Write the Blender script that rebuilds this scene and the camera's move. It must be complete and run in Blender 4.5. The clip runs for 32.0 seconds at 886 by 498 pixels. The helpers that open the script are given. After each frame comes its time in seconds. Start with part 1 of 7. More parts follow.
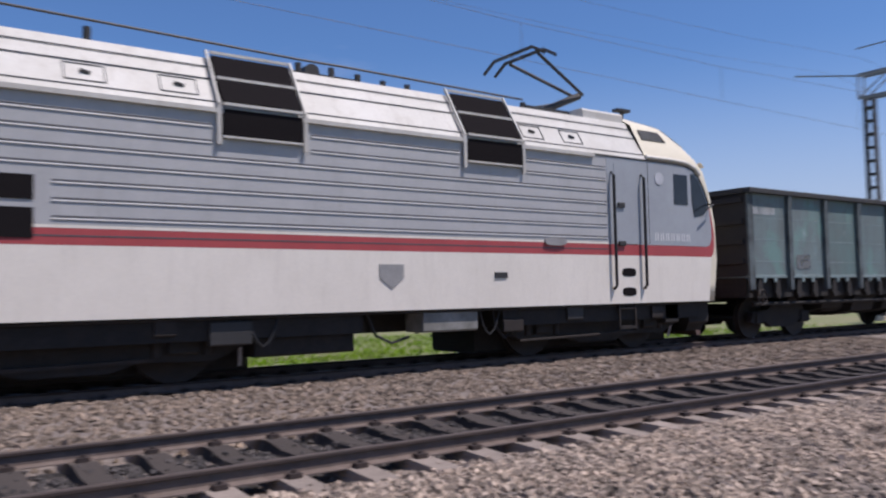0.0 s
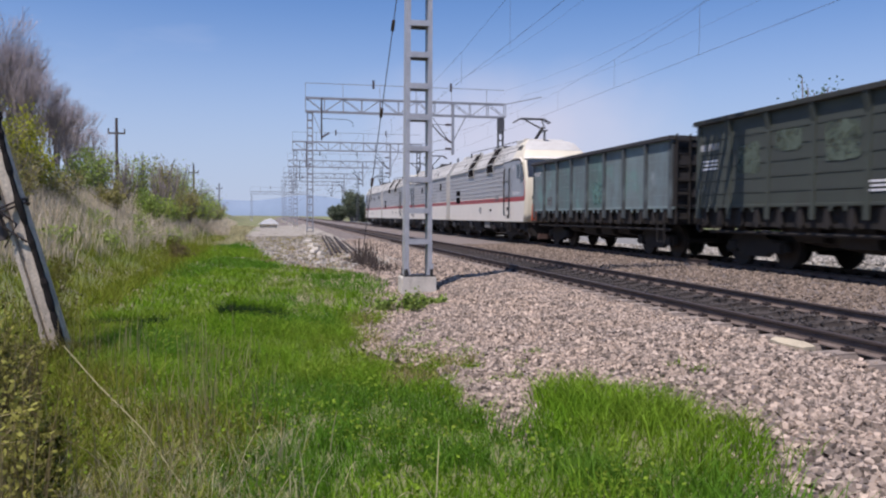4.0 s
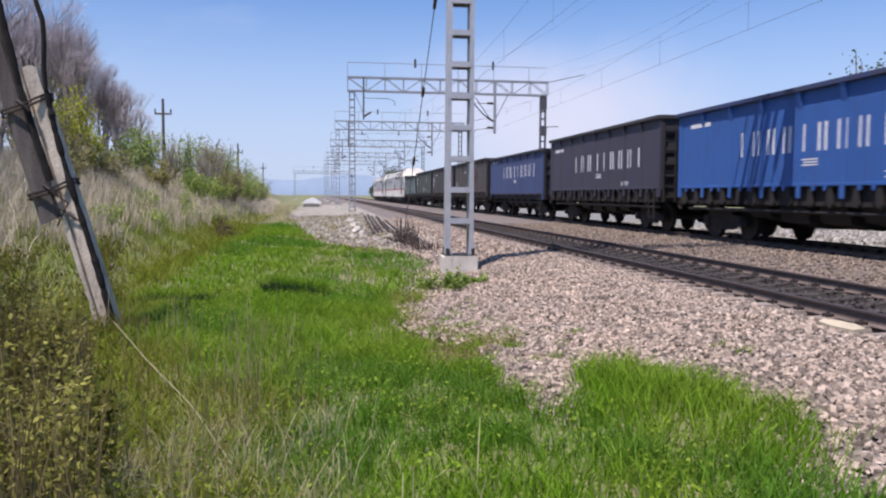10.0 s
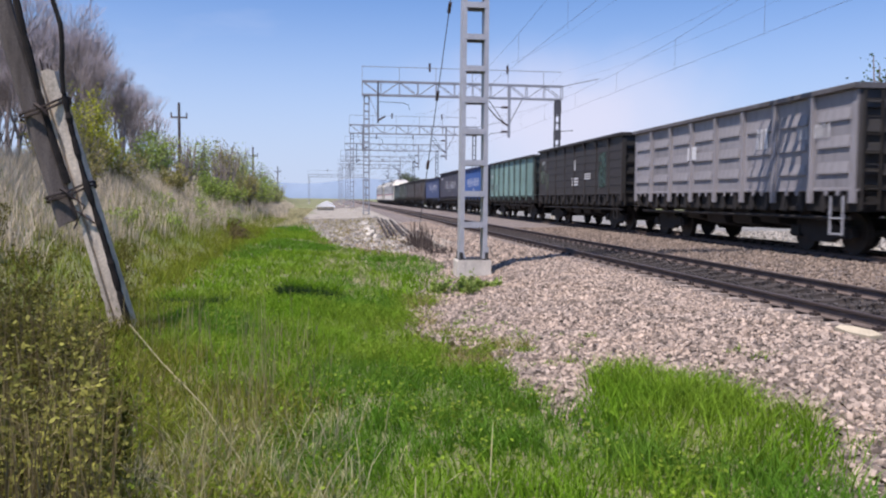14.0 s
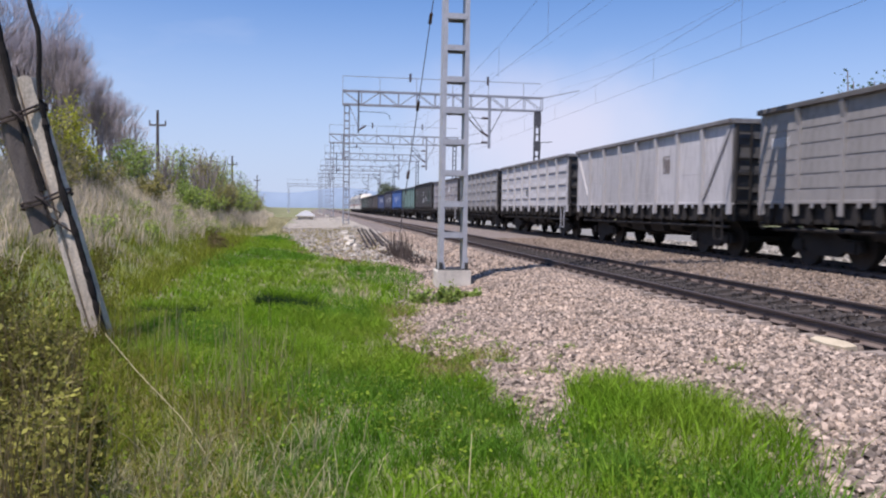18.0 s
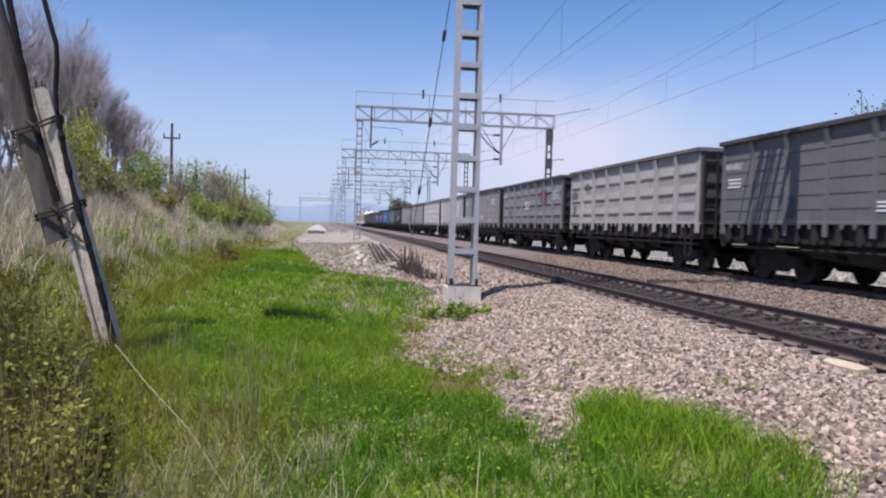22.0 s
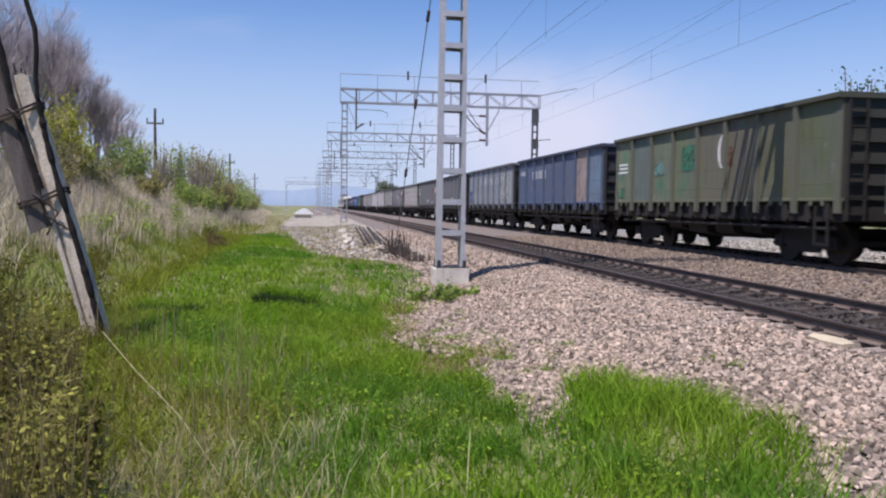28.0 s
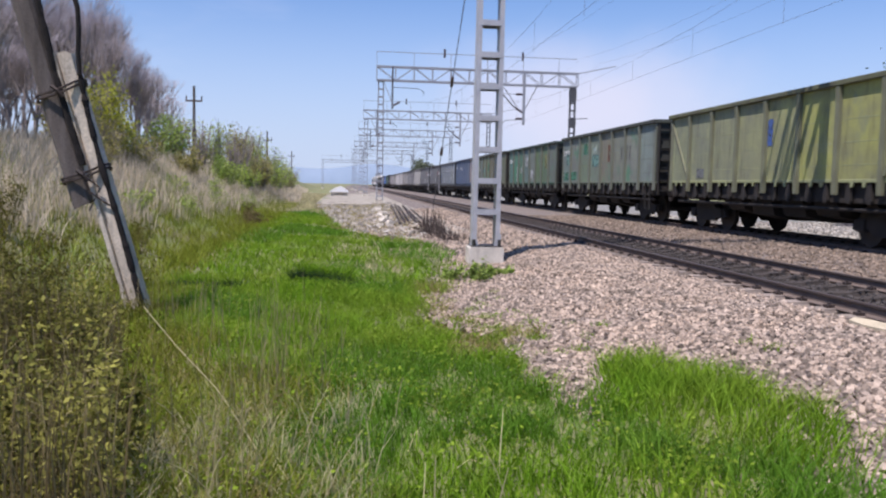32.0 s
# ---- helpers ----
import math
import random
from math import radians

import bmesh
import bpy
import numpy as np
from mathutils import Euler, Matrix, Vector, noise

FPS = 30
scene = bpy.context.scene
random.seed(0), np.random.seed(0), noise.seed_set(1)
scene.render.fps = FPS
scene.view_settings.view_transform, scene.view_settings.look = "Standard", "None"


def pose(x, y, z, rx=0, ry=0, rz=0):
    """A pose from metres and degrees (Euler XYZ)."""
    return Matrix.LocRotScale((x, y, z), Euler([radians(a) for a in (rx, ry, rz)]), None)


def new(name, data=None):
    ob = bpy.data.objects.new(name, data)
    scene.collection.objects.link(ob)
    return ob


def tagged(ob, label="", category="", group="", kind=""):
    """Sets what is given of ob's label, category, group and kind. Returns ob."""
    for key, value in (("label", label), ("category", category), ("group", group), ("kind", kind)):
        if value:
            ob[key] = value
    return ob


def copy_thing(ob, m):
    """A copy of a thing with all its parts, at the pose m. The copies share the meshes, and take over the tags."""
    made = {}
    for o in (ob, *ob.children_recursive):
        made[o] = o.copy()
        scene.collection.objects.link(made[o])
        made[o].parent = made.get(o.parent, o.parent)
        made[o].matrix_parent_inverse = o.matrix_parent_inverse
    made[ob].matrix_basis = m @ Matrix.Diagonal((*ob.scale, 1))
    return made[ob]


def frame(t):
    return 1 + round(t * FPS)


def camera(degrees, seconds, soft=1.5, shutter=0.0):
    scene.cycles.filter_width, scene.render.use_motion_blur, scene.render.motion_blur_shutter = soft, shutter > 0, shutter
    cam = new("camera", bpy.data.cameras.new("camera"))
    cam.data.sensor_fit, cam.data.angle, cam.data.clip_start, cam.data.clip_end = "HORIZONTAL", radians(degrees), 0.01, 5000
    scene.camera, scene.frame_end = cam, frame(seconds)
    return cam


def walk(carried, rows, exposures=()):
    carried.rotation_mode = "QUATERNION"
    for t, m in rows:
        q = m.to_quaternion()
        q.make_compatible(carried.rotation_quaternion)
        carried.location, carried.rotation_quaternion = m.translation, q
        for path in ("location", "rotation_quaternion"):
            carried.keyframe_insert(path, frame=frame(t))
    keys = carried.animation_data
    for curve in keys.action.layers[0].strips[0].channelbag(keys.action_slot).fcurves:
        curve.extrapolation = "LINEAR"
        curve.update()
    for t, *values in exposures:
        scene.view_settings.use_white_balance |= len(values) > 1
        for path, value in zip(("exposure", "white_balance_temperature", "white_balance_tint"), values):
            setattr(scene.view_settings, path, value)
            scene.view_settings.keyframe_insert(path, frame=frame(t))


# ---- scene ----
CAM_H = 1.16
cam = camera(57.92, 32.0, soft=2.2, shutter=0.3)
# seconds, then the turn of the hand-held camera in degrees; it stays on one spot
PATH = (
    (0, 93.31, 1.11, -125.07), (0.5, 93.77, 1.17, -106.56), (1, 94.02, -1.33, -76.04), (1.5, 92.98, -0.56, -48.13), 
    (2, 92.17, 0.14, -28.51), (2.5, 90.42, 0.75, -16.18), (3, 88.90, 0.59, -12.69), (3.5, 88.52, 0.04, -11.50), 
    (4, 87.66, -0.36, -11.45), (4.5, 87.59, -0.47, -13.32), (6.5, 88.02, -0.12, -12.67), (7, 88.21, -0.42, -12.47), 
    (7.5, 88.08, -0.44, -11.77), (8, 88.24, -0.60, -10.95), (8.5, 87.78, -0.56, -9.18), (9, 87.34, -0.36, -8.70), 
    (9.5, 86.75, -0.51, -8.40), (10, 86.16, -0.34, -8.48), (10.5, 86.21, -0.36, -8.23), (11, 86.27, -0.13, -8.07), 
    (11.5, 86.35, 0.08, -7.94), (12, 86.31, -0.06, -8.10), (12.5, 86.56, -0.02, -7.90), (13, 86.69, -0.14, -8.18), 
    (13.5, 86.51, -0.69, -7.82), (14, 86.43, -0.51, -7.49), (14.5, 86.74, -0.51, -7.98), (16.5, 86.38, -0.70, -8.18), 
    (17, 86.67, -0.68, -8.44), (17.5, 86.69, -0.49, -8.60), (18, 87.17, -0.90, -8.92), (18.5, 87.40, -0.87, -9.29), 
    (19, 87.73, -0.98, -8.68), (19.5, 87.17, -0.97, -9.09), (20, 87.70, -1.16, -8.98), (20.5, 88.11, -1.15, -8.49), 
    (21, 87.80, -1.37, -8.72), (21.5, 87.96, -1.44, -8.68), (22, 88.29, -1.67, -8.14), (22.5, 87.81, -1.22, -8.61), 
    (23, 87.78, -1.29, -8.66), (23.5, 87.84, -1.32, -8.49), (24, 87.88, -1.05, -8.37), (24.5, 88.04, -1.17, -8.13), 
    (25, 88.11, -1.01, -8.42), (25.5, 88.33, -0.58, -8.39), (27.5, 88.24, -0.74, -8.59), (28, 87.02, -0.82, -9.07), 
    (28.5, 87.62, -1.00, -8.73), (29, 87.30, -1.09, -8.50), (29.5, 86.90, -1.12, -8.44), (30, 86.43, -1.10, -8.65), 
    (30.5, 86.02, -1.07, -8.19), (31, 85.78, -1.21, -7.88), (31.5, 85.36, -1.19, -8.20), (32, 85.46, -1.23, -6.54),
)
walk(cam, [(t, pose(0, 0, CAM_H, rx, ry, rz)) for t, rx, ry, rz in PATH], exposures=[(0.0, -0.05, 6350, 20), (3.2, -0.03, 6350, 20), (6.5, 0.24, 6350, 20), (10.5, 0.27, 6350, 20), (17.0, 0.26, 6350, 20), (20.0, 0.21, 6350, 20), (28.0, 0.21, 6350, 20), (30.0, 0.26, 6350, 20), (32.0, 0.29, 6350, 20)])

# ---- light ----
SUN_WAY = Vector((0.367, 0.33, -1.0)).normalized()
world = bpy.data.worlds.new("world")
scene.world = world
world.use_nodes = True
wn = world.node_tree.nodes
wl = world.node_tree.links
sky = wn.new("ShaderNodeTexSky")
sky.sky_type = "NISHITA"
sky.sun_disc = False
sky.sun_elevation = radians(63.7)
sky.sun_rotation = radians(228)
sky.altitude = 100
sky.air_density = 1.0
sky.dust_density = 0.7
sky.ozone_density = 4.0
wtc = wn.new("ShaderNodeTexCoord")
wmap = wn.new("ShaderNodeMapping")
wmap.inputs["Scale"].default_value = (1.2, 1.2, 4.0)
cloud = wn.new("ShaderNodeTexNoise")
cloud.inputs["Scale"].default_value = 1.7
cloud.inputs["Detail"].default_value = 5
cloud.inputs["Roughness"].default_value = 0.55
ramp = wn.new("ShaderNodeMapRange")
ramp.inputs["From Min"].default_value = 0.60
ramp.inputs["From Max"].default_value = 0.82
ramp.inputs["To Max"].default_value = 0.3
wmix = wn.new("ShaderNodeMix")
wmix.data_type = "RGBA"
wmix.inputs[7].default_value = (6.5, 6.9, 7.8, 1)
wl.new(wtc.outputs["Generated"], wmap.inputs["Vector"])
wl.new(wmap.outputs["Vector"], cloud.inputs["Vector"])
wl.new(cloud.outputs["Fac"], ramp.inputs["Value"])
wl.new(ramp.outputs["Result"], wmix.inputs[0])
deep = wn.new("ShaderNodeMix")
deep.data_type = "RGBA"
deep.blend_type = "MULTIPLY"
deep.inputs[0].default_value = 1.0
deep.inputs[7].default_value = (0.685, 0.94, 1.17, 1)
wl.new(sky.outputs["Color"], deep.inputs[6])
wl.new(deep.outputs[2], wmix.inputs[6])
sep = wn.new("ShaderNodeSeparateXYZ")
wl.new(wtc.outputs["Generated"], sep.inputs["Vector"])
low = wn.new("ShaderNodeMapRange")
low.interpolation_type = "SMOOTHSTEP"
low.inputs["From Min"].default_value = 0.0
low.inputs["From Max"].default_value = 0.30
low.inputs["To Min"].default_value = 0.85
low.inputs["To Max"].default_value = 0.0
wl.new(sep.outputs["Z"], low.inputs["Value"])
hmix = wn.new("ShaderNodeMix")
hmix.data_type = "RGBA"
hmix.inputs[7].default_value = (4.65, 5.55, 6.95, 1)
wl.new(low.outputs["Result"], hmix.inputs[0])
wl.new(wmix.outputs[2], hmix.inputs[6])
# one soft bank of white cloud low over the line
bank = wn.new("ShaderNodeVectorMath")
bank.operation = "DISTANCE"
bank_map = wn.new("ShaderNodeMapping")
bank_map.inputs["Scale"].default_value = (1.0, 1.0, 2.0)
bank_noise = wn.new("ShaderNodeTexNoise")
bank_noise.inputs["Scale"].default_value = 9.0
bank_noise.inputs["Detail"].default_value = 5
bank_warp = wn.new("ShaderNodeVectorMath")
bank_warp.operation = "MULTIPLY_ADD"
bank_warp.inputs[1].default_value = (0.16, 0.16, 0.16)
wl.new(wtc.outputs["Generated"], bank_map.inputs["Vector"])
wl.new(wtc.outputs["Generated"], bank_noise.inputs["Vector"])
wl.new(bank_noise.outputs["Color"], bank_warp.inputs[0])
wl.new(bank_map.outputs["Vector"], bank_warp.inputs[2])
wl.new(bank_warp.outputs[0], bank.inputs[0])
bank.inputs[1].default_value = (0.28 + 0.08, 0.955 + 0.08, 0.19 + 0.08)
bank_r = wn.new("ShaderNodeMapRange")
bank_r.interpolation_type = "SMOOTHSTEP"
bank_r.inputs["From Min"].default_value = 0.02
bank_r.inputs["From Max"].default_value = 0.24
bank_r.inputs["To Min"].default_value = 0.75
bank_r.inputs["To Max"].default_value = 0.0
wl.new(bank.outputs["Value"], bank_r.inputs["Value"])
bmix = wn.new("ShaderNodeMix")
bmix.data_type = "RGBA"
bmix.inputs[7].default_value = (6.3, 6.4, 7.2, 1)
wl.new(bank_r.outputs["Result"], bmix.inputs[0])
wl.new(hmix.outputs[2], bmix.inputs[6])
wl.new(bmix.outputs[2], wn["Background"].inputs["Color"])
wn["Background"].inputs["Strength"].default_value = 0.104

sun_data = bpy.data.lights.new("sun", "SUN")
sun_data.energy = 4.9
sun_data.angle = radians(0.5)
sun_data.color = (1.0, 0.95, 0.87)
sun = new("sun", sun_data)
sun.matrix_world = Matrix.Translation((0, 0, 60)) @ SUN_WAY.to_track_quat("-Z", "Y").to_matrix().to_4x4()

# ---- materials ----
MATS = {}


def nd(m, kind, **values):
    n = m.node_tree.nodes.new(kind)
    for k, v in values.items():
        n.inputs[k.replace("_", " ")].default_value = v
    return n


def mat(name, color, rough=0.6, metal=0.0, color2=None, scale=3.0, amount=0.5, grain=0.15, grain_scale=60.0, bump=0.0,
        stretch=(1, 1, 1), island=0.0, obj=0.0, spec=0.5, rust=None, rust_amount=0.0, sheen_through=0.0, blots=(), jitter=False, worn=0.0):
    """Base colour with broad stains towards color2, fine grain, streaks of rust, and a fine relief."""
    if name in MATS:
        return MATS[name]
    m = bpy.data.materials.new(name)
    m.use_nodes = True
    ns, ln = m.node_tree.nodes, m.node_tree.links
    b = ns["Principled BSDF"]
    b.inputs["Roughness"].default_value = rough
    b.inputs["Metallic"].default_value = metal
    b.inputs["Specular IOR Level"].default_value = spec
    tc = ns.new("ShaderNodeTexCoord")
    mp = nd(m, "ShaderNodeMapping", Scale=stretch)
    base_vec = tc.outputs["Object"]
    if jitter:
        own = ns.new("ShaderNodeObjectInfo")
        shift = ns.new("ShaderNodeVectorMath")
        shift.operation = "MULTIPLY_ADD"
        shift.inputs[1].default_value = (37.0, 53.0, 19.0)
        ln.new(own.outputs["Random"], shift.inputs[0])
        ln.new(base_vec, shift.inputs[2])
        base_vec = shift.outputs[0]
    ln.new(base_vec, mp.inputs["Vector"])
    big = nd(m, "ShaderNodeTexNoise", Scale=scale, Detail=6.0, Roughness=0.62)
    ln.new(mp.outputs["Vector"], big.inputs["Vector"])
    r1 = nd(m, "ShaderNodeMapRange", From_Min=0.36, From_Max=0.68, To_Max=amount)
    ln.new(big.outputs["Fac"], r1.inputs["Value"])
    mix = ns.new("ShaderNodeMix")
    mix.data_type = "RGBA"
    mix.inputs[6].default_value = (*color, 1)
    c2 = color2 or tuple(c * 0.6 for c in color)
    mix.inputs[7].default_value = (*c2, 1)
    ln.new(r1.outputs["Result"], mix.inputs[0])
    out = mix.outputs[2]
    for k, (paint_c, level, size) in enumerate(blots):
        bm_ = nd(m, "ShaderNodeMapping", Location=(3.7 * k, 5.1 * k, 2.3 * k), Scale=(1.0, 1.0, 0.8))
        ln.new(base_vec, bm_.inputs["Vector"])
        bn = nd(m, "ShaderNodeTexNoise", Scale=size, Detail=5.0, Roughness=0.65)
        ln.new(bm_.outputs["Vector"], bn.inputs["Vector"])
        br = nd(m, "ShaderNodeMapRange", From_Min=level, From_Max=level + 0.09, To_Max=0.7)
        ln.new(bn.outputs["Fac"], br.inputs["Value"])
        bx_mix = ns.new("ShaderNodeMix")
        bx_mix.data_type = "RGBA"
        bx_mix.inputs[7].default_value = (*paint_c, 1)
        ln.new(br.outputs["Result"], bx_mix.inputs[0])
        ln.new(out, bx_mix.inputs[6])
        out = bx_mix.outputs[2]
    if rust:
        rm = nd(m, "ShaderNodeMapping", Scale=(2.2, 2.2, 0.35))
        ln.new(base_vec, rm.inputs["Vector"])
        rnoise = nd(m, "ShaderNodeTexNoise", Scale=2.6, Detail=8.0, Roughness=0.7)
        ln.new(rm.outputs["Vector"], rnoise.inputs["Vector"])
        rr = nd(m, "ShaderNodeMapRange", From_Min=0.5, From_Max=0.72, To_Max=rust_amount)
        ln.new(rnoise.outputs["Fac"], rr.inputs["Value"])
        mx = ns.new("ShaderNodeMix")
        mx.data_type = "RGBA"
        mx.inputs[7].default_value = (*rust, 1)
        ln.new(rr.outputs["Result"], mx.inputs[0])
        ln.new(out, mx.inputs[6])
        out = mx.outputs[2]
    fine = nd(m, "ShaderNodeTexNoise", Scale=grain_scale, Detail=3.0)
    ln.new(tc.outputs["Object"], fine.inputs["Vector"])
    hsv = ns.new("ShaderNodeHueSaturation")
    v = nd(m, "ShaderNodeMapRange", From_Min=0.25, From_Max=0.75, To_Min=1 - grain, To_Max=1 + grain)
    ln.new(fine.outputs["Fac"], v.inputs["Value"])
    val = v.outputs["Result"]
    for use, src in ((island, ("ShaderNodeNewGeometry", "Random Per Island")), (obj, ("ShaderNodeObjectInfo", "Random"))):
        if use:
            g = ns.new(src[0])
            k = nd(m, "ShaderNodeMapRange", To_Min=1 - use, To_Max=1 + use)
            ln.new(g.outputs[src[1]], k.inputs["Value"])
            mu = ns.new("ShaderNodeMath")
            mu.operation = "MULTIPLY"
            ln.new(val, mu.inputs[0])
            ln.new(k.outputs["Result"], mu.inputs[1])
            val = mu.outputs[0]
    ln.new(val, hsv.inputs["Value"])
    ln.new(out, hsv.inputs["Color"])
    ln.new(hsv.outputs["Color"], b.inputs["Base Color"])
    if bump:
        bp = nd(m, "ShaderNodeBump", Strength=bump, Distance=0.02)
        ln.new(fine.outputs["Fac"], bp.inputs["Height"])
        ln.new(bp.outputs["Normal"], b.inputs["Normal"])
    if sheen_through:
        b.inputs["Subsurface Weight"].default_value = 0.0
        tr = ns.new("ShaderNodeBsdfTranslucent")
        ad = ns.new("ShaderNodeMixShader")
        ad.inputs[0].default_value = sheen_through
        ln.new(hsv.outputs["Color"], tr.inputs["Color"])
        ln.new(b.outputs["BSDF"], ad.inputs[1])
        ln.new(tr.outputs["BSDF"], ad.inputs[2])
        ln.new(ad.outputs["Shader"], ns["Material Output"].inputs["Surface"])
    if worn:
        # paint that has flaked off in places
        wn_ = nd(m, "ShaderNodeTexNoise", Scale=4.0, Detail=7.0, Roughness=0.7)
        ln.new(tc.outputs["Object"], wn_.inputs["Vector"])
        wr = nd(m, "ShaderNodeMapRange", From_Min=worn - 0.06, From_Max=worn + 0.06)
        ln.new(wn_.outputs["Fac"], wr.inputs["Value"])
        clear = ns.new("ShaderNodeBsdfTransparent")
        both = ns.new("ShaderNodeMixShader")
        ln.new(wr.outputs["Result"], both.inputs[0])
        ln.new(clear.outputs["BSDF"], both.inputs[1])
        ln.new(b.outputs["BSDF"], both.inputs[2])
        ln.new(both.outputs["Shader"], ns["Material Output"].inputs["Surface"])
    MATS[name] = m
    return m


rail_mat = mat("rail_steel", (0.036, 0.026, 0.024), 0.75, 0.2, (0.06, 0.04, 0.032), 4.0, 0.8, 0.2, 90)
rail_web = mat("dusty_rail_web", (0.16, 0.125, 0.108), 0.95, 0, (0.095, 0.072, 0.064), 5.0, 0.8, 0.2, 70, spec=0.15)
rail_head = mat("rail_head", (0.10, 0.075, 0.066), 0.5, 0.4, (0.06, 0.045, 0.04), 6.0, 0.6)
concrete = mat("sleeper_concrete", (0.29, 0.24, 0.205), 0.95, 0, (0.19, 0.155, 0.13), 4.0, 0.7, 0.18, 50, 0.3, obj=0.12, spec=0.15)
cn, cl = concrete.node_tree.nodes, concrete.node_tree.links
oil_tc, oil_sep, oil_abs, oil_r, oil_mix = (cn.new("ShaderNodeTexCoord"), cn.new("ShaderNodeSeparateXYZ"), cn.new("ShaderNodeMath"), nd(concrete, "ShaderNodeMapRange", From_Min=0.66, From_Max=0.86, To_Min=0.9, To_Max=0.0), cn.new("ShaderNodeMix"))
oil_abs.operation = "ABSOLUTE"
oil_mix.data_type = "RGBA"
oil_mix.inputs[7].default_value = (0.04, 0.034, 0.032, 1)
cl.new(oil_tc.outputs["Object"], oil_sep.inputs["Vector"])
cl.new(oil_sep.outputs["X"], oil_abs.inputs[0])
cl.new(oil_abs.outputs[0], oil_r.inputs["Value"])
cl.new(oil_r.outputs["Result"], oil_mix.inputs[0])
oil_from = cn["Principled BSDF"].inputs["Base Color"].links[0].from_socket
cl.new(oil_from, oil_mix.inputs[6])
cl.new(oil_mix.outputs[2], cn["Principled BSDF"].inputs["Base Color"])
concrete_pale = mat("pale_concrete", (0.70, 0.64, 0.55), 0.9, 0, (0.44, 0.40, 0.34), 2.5, 0.9, 0.14, 50, 0.4, rust=(0.14, 0.11, 0.09), rust_amount=0.5)
stone_mat = mat("ballast_stone", (0.335, 0.257, 0.197), 0.92, 0, (0.24, 0.197, 0.165), 1.4, 0.7, 0.12, 40, 0.0, island=0.7)
stone_brown = mat("brown_ballast_stone", (0.215, 0.162, 0.122), 0.92, 0, (0.155, 0.122, 0.095), 1.4, 0.7, 0.12, 40, 0.0, island=0.5)
stone_grey = mat("grey_rubble_stone", (0.33, 0.30, 0.26), 0.95, 0, (0.22, 0.20, 0.17), 1.4, 0.7, 0.12, 40, 0.0, island=0.6)
stone_dirty = mat("oily_ballast_stone", (0.042, 0.036, 0.034), 0.9, 0, (0.075, 0.065, 0.06), 3.0, 0.7, 0.2, 40, 0.0, island=0.5)
ballast_bed = mat("ballast_bed", (0.22, 0.18, 0.155), 0.95, 0, (0.11, 0.09, 0.08), 22.0, 0.9, 0.5, 34.0, 0.9)
galv = mat("galvanised_steel", (0.47, 0.47, 0.49), 0.55, 0.25, (0.36, 0.36, 0.38), 5.0, 0.7, 0.1, 60)
galv_far = mat("weathered_galvanised_steel", (0.30, 0.31, 0.34), 0.7, 0.1, (0.22, 0.23, 0.26), 3.0, 0.6)
dark_steel = mat("dark_steel", (0.05, 0.048, 0.047), 0.6, 0.4)
under = mat("sooty_underframe", (0.014, 0.012, 0.011), 0.85, 0.0, (0.028, 0.022, 0.018), 3.0, 0.8, 0.3, 30)
wheel_mat = mat("wheel_steel", (0.022, 0.018, 0.016), 0.7, 0.2, (0.045, 0.03, 0.022), 5.0, 0.7)
rubber = mat("black_rubber", (0.015, 0.015, 0.016), 0.7)
tar = mat("old_tar", (0.016, 0.014, 0.014), 0.95, 0, (0.03, 0.025, 0.022), 9.0, 0.8, 0.2, 40, spec=0.2)
wire_mat = mat("contact_wire", (0.15, 0.15, 0.17), 0.7, 0.2)
dark_lattice = mat("dark_lattice_steel", (0.085, 0.085, 0.095), 0.75, 0.1, (0.05, 0.048, 0.05), 3.0, 0.7)
porcelain = mat("brown_insulator", (0.06, 0.035, 0.03), 0.3)
white_paint = mat("loco_white", (0.76, 0.70, 0.615), 0.45, 0, (0.66, 0.605, 0.525), 0.9, 0.6, 0.04, 30, rust=(0.42, 0.36, 0.3), rust_amount=0.18)
cream_paint = mat("loco_cream", (0.70, 0.635, 0.49), 0.45, 0, (0.62, 0.555, 0.42), 1.5, 0.6, 0.04, 30)
grey_paint = mat("loco_grey", (0.43, 0.425, 0.42), 0.5, 0, (0.36, 0.36, 0.36), 1.2, 0.7, 0.05, 30, rust=(0.22, 0.2, 0.18), rust_amount=0.2)
door_grey = mat("loco_door_grey", (0.33, 0.35, 0.37), 0.5, 0, (0.27, 0.28, 0.3), 1.6, 0.6, 0.04, 30)
red_paint = mat("loco_red", (0.40, 0.06, 0.062), 0.5, 0, (0.31, 0.05, 0.052), 2.0, 0.6)
roof_white = mat("loco_roof_white", (0.54, 0.52, 0.48), 0.6, 0, (0.44, 0.415, 0.37), 1.2, 0.8, 0.05, 30, rust=(0.3, 0.26, 0.22), rust_amount=0.4)
orange_red = mat("buffer_beam_red", (0.62, 0.11, 0.035), 0.6, 0, (0.4, 0.07, 0.03), 3.0, 0.6)
mesh_dark = mat("louvre_dark", (0.016, 0.014, 0.015), 1.0, 0.0, (0.018, 0.016, 0.016), 30.0, 0.8, spec=0.0)
# pale grey is a painted highlight; dark grey paints ridge shade and real joints
lip_highlight = mat("loco_lip_highlight", (0.53, 0.52, 0.51), 0.5, 0, (0.44, 0.43, 0.42), 2.0, 0.7)
shade_joint_grey = mat("loco_shade_joint_grey", (0.085, 0.085, 0.09), 0.6, 0, (0.06, 0.06, 0.065), 3.0, 0.8)
screen_glass = mat("hazy_windscreen", (0.028, 0.034, 0.045), 0.12, 0, (0.05, 0.055, 0.065), 2.0, spec=0.4)
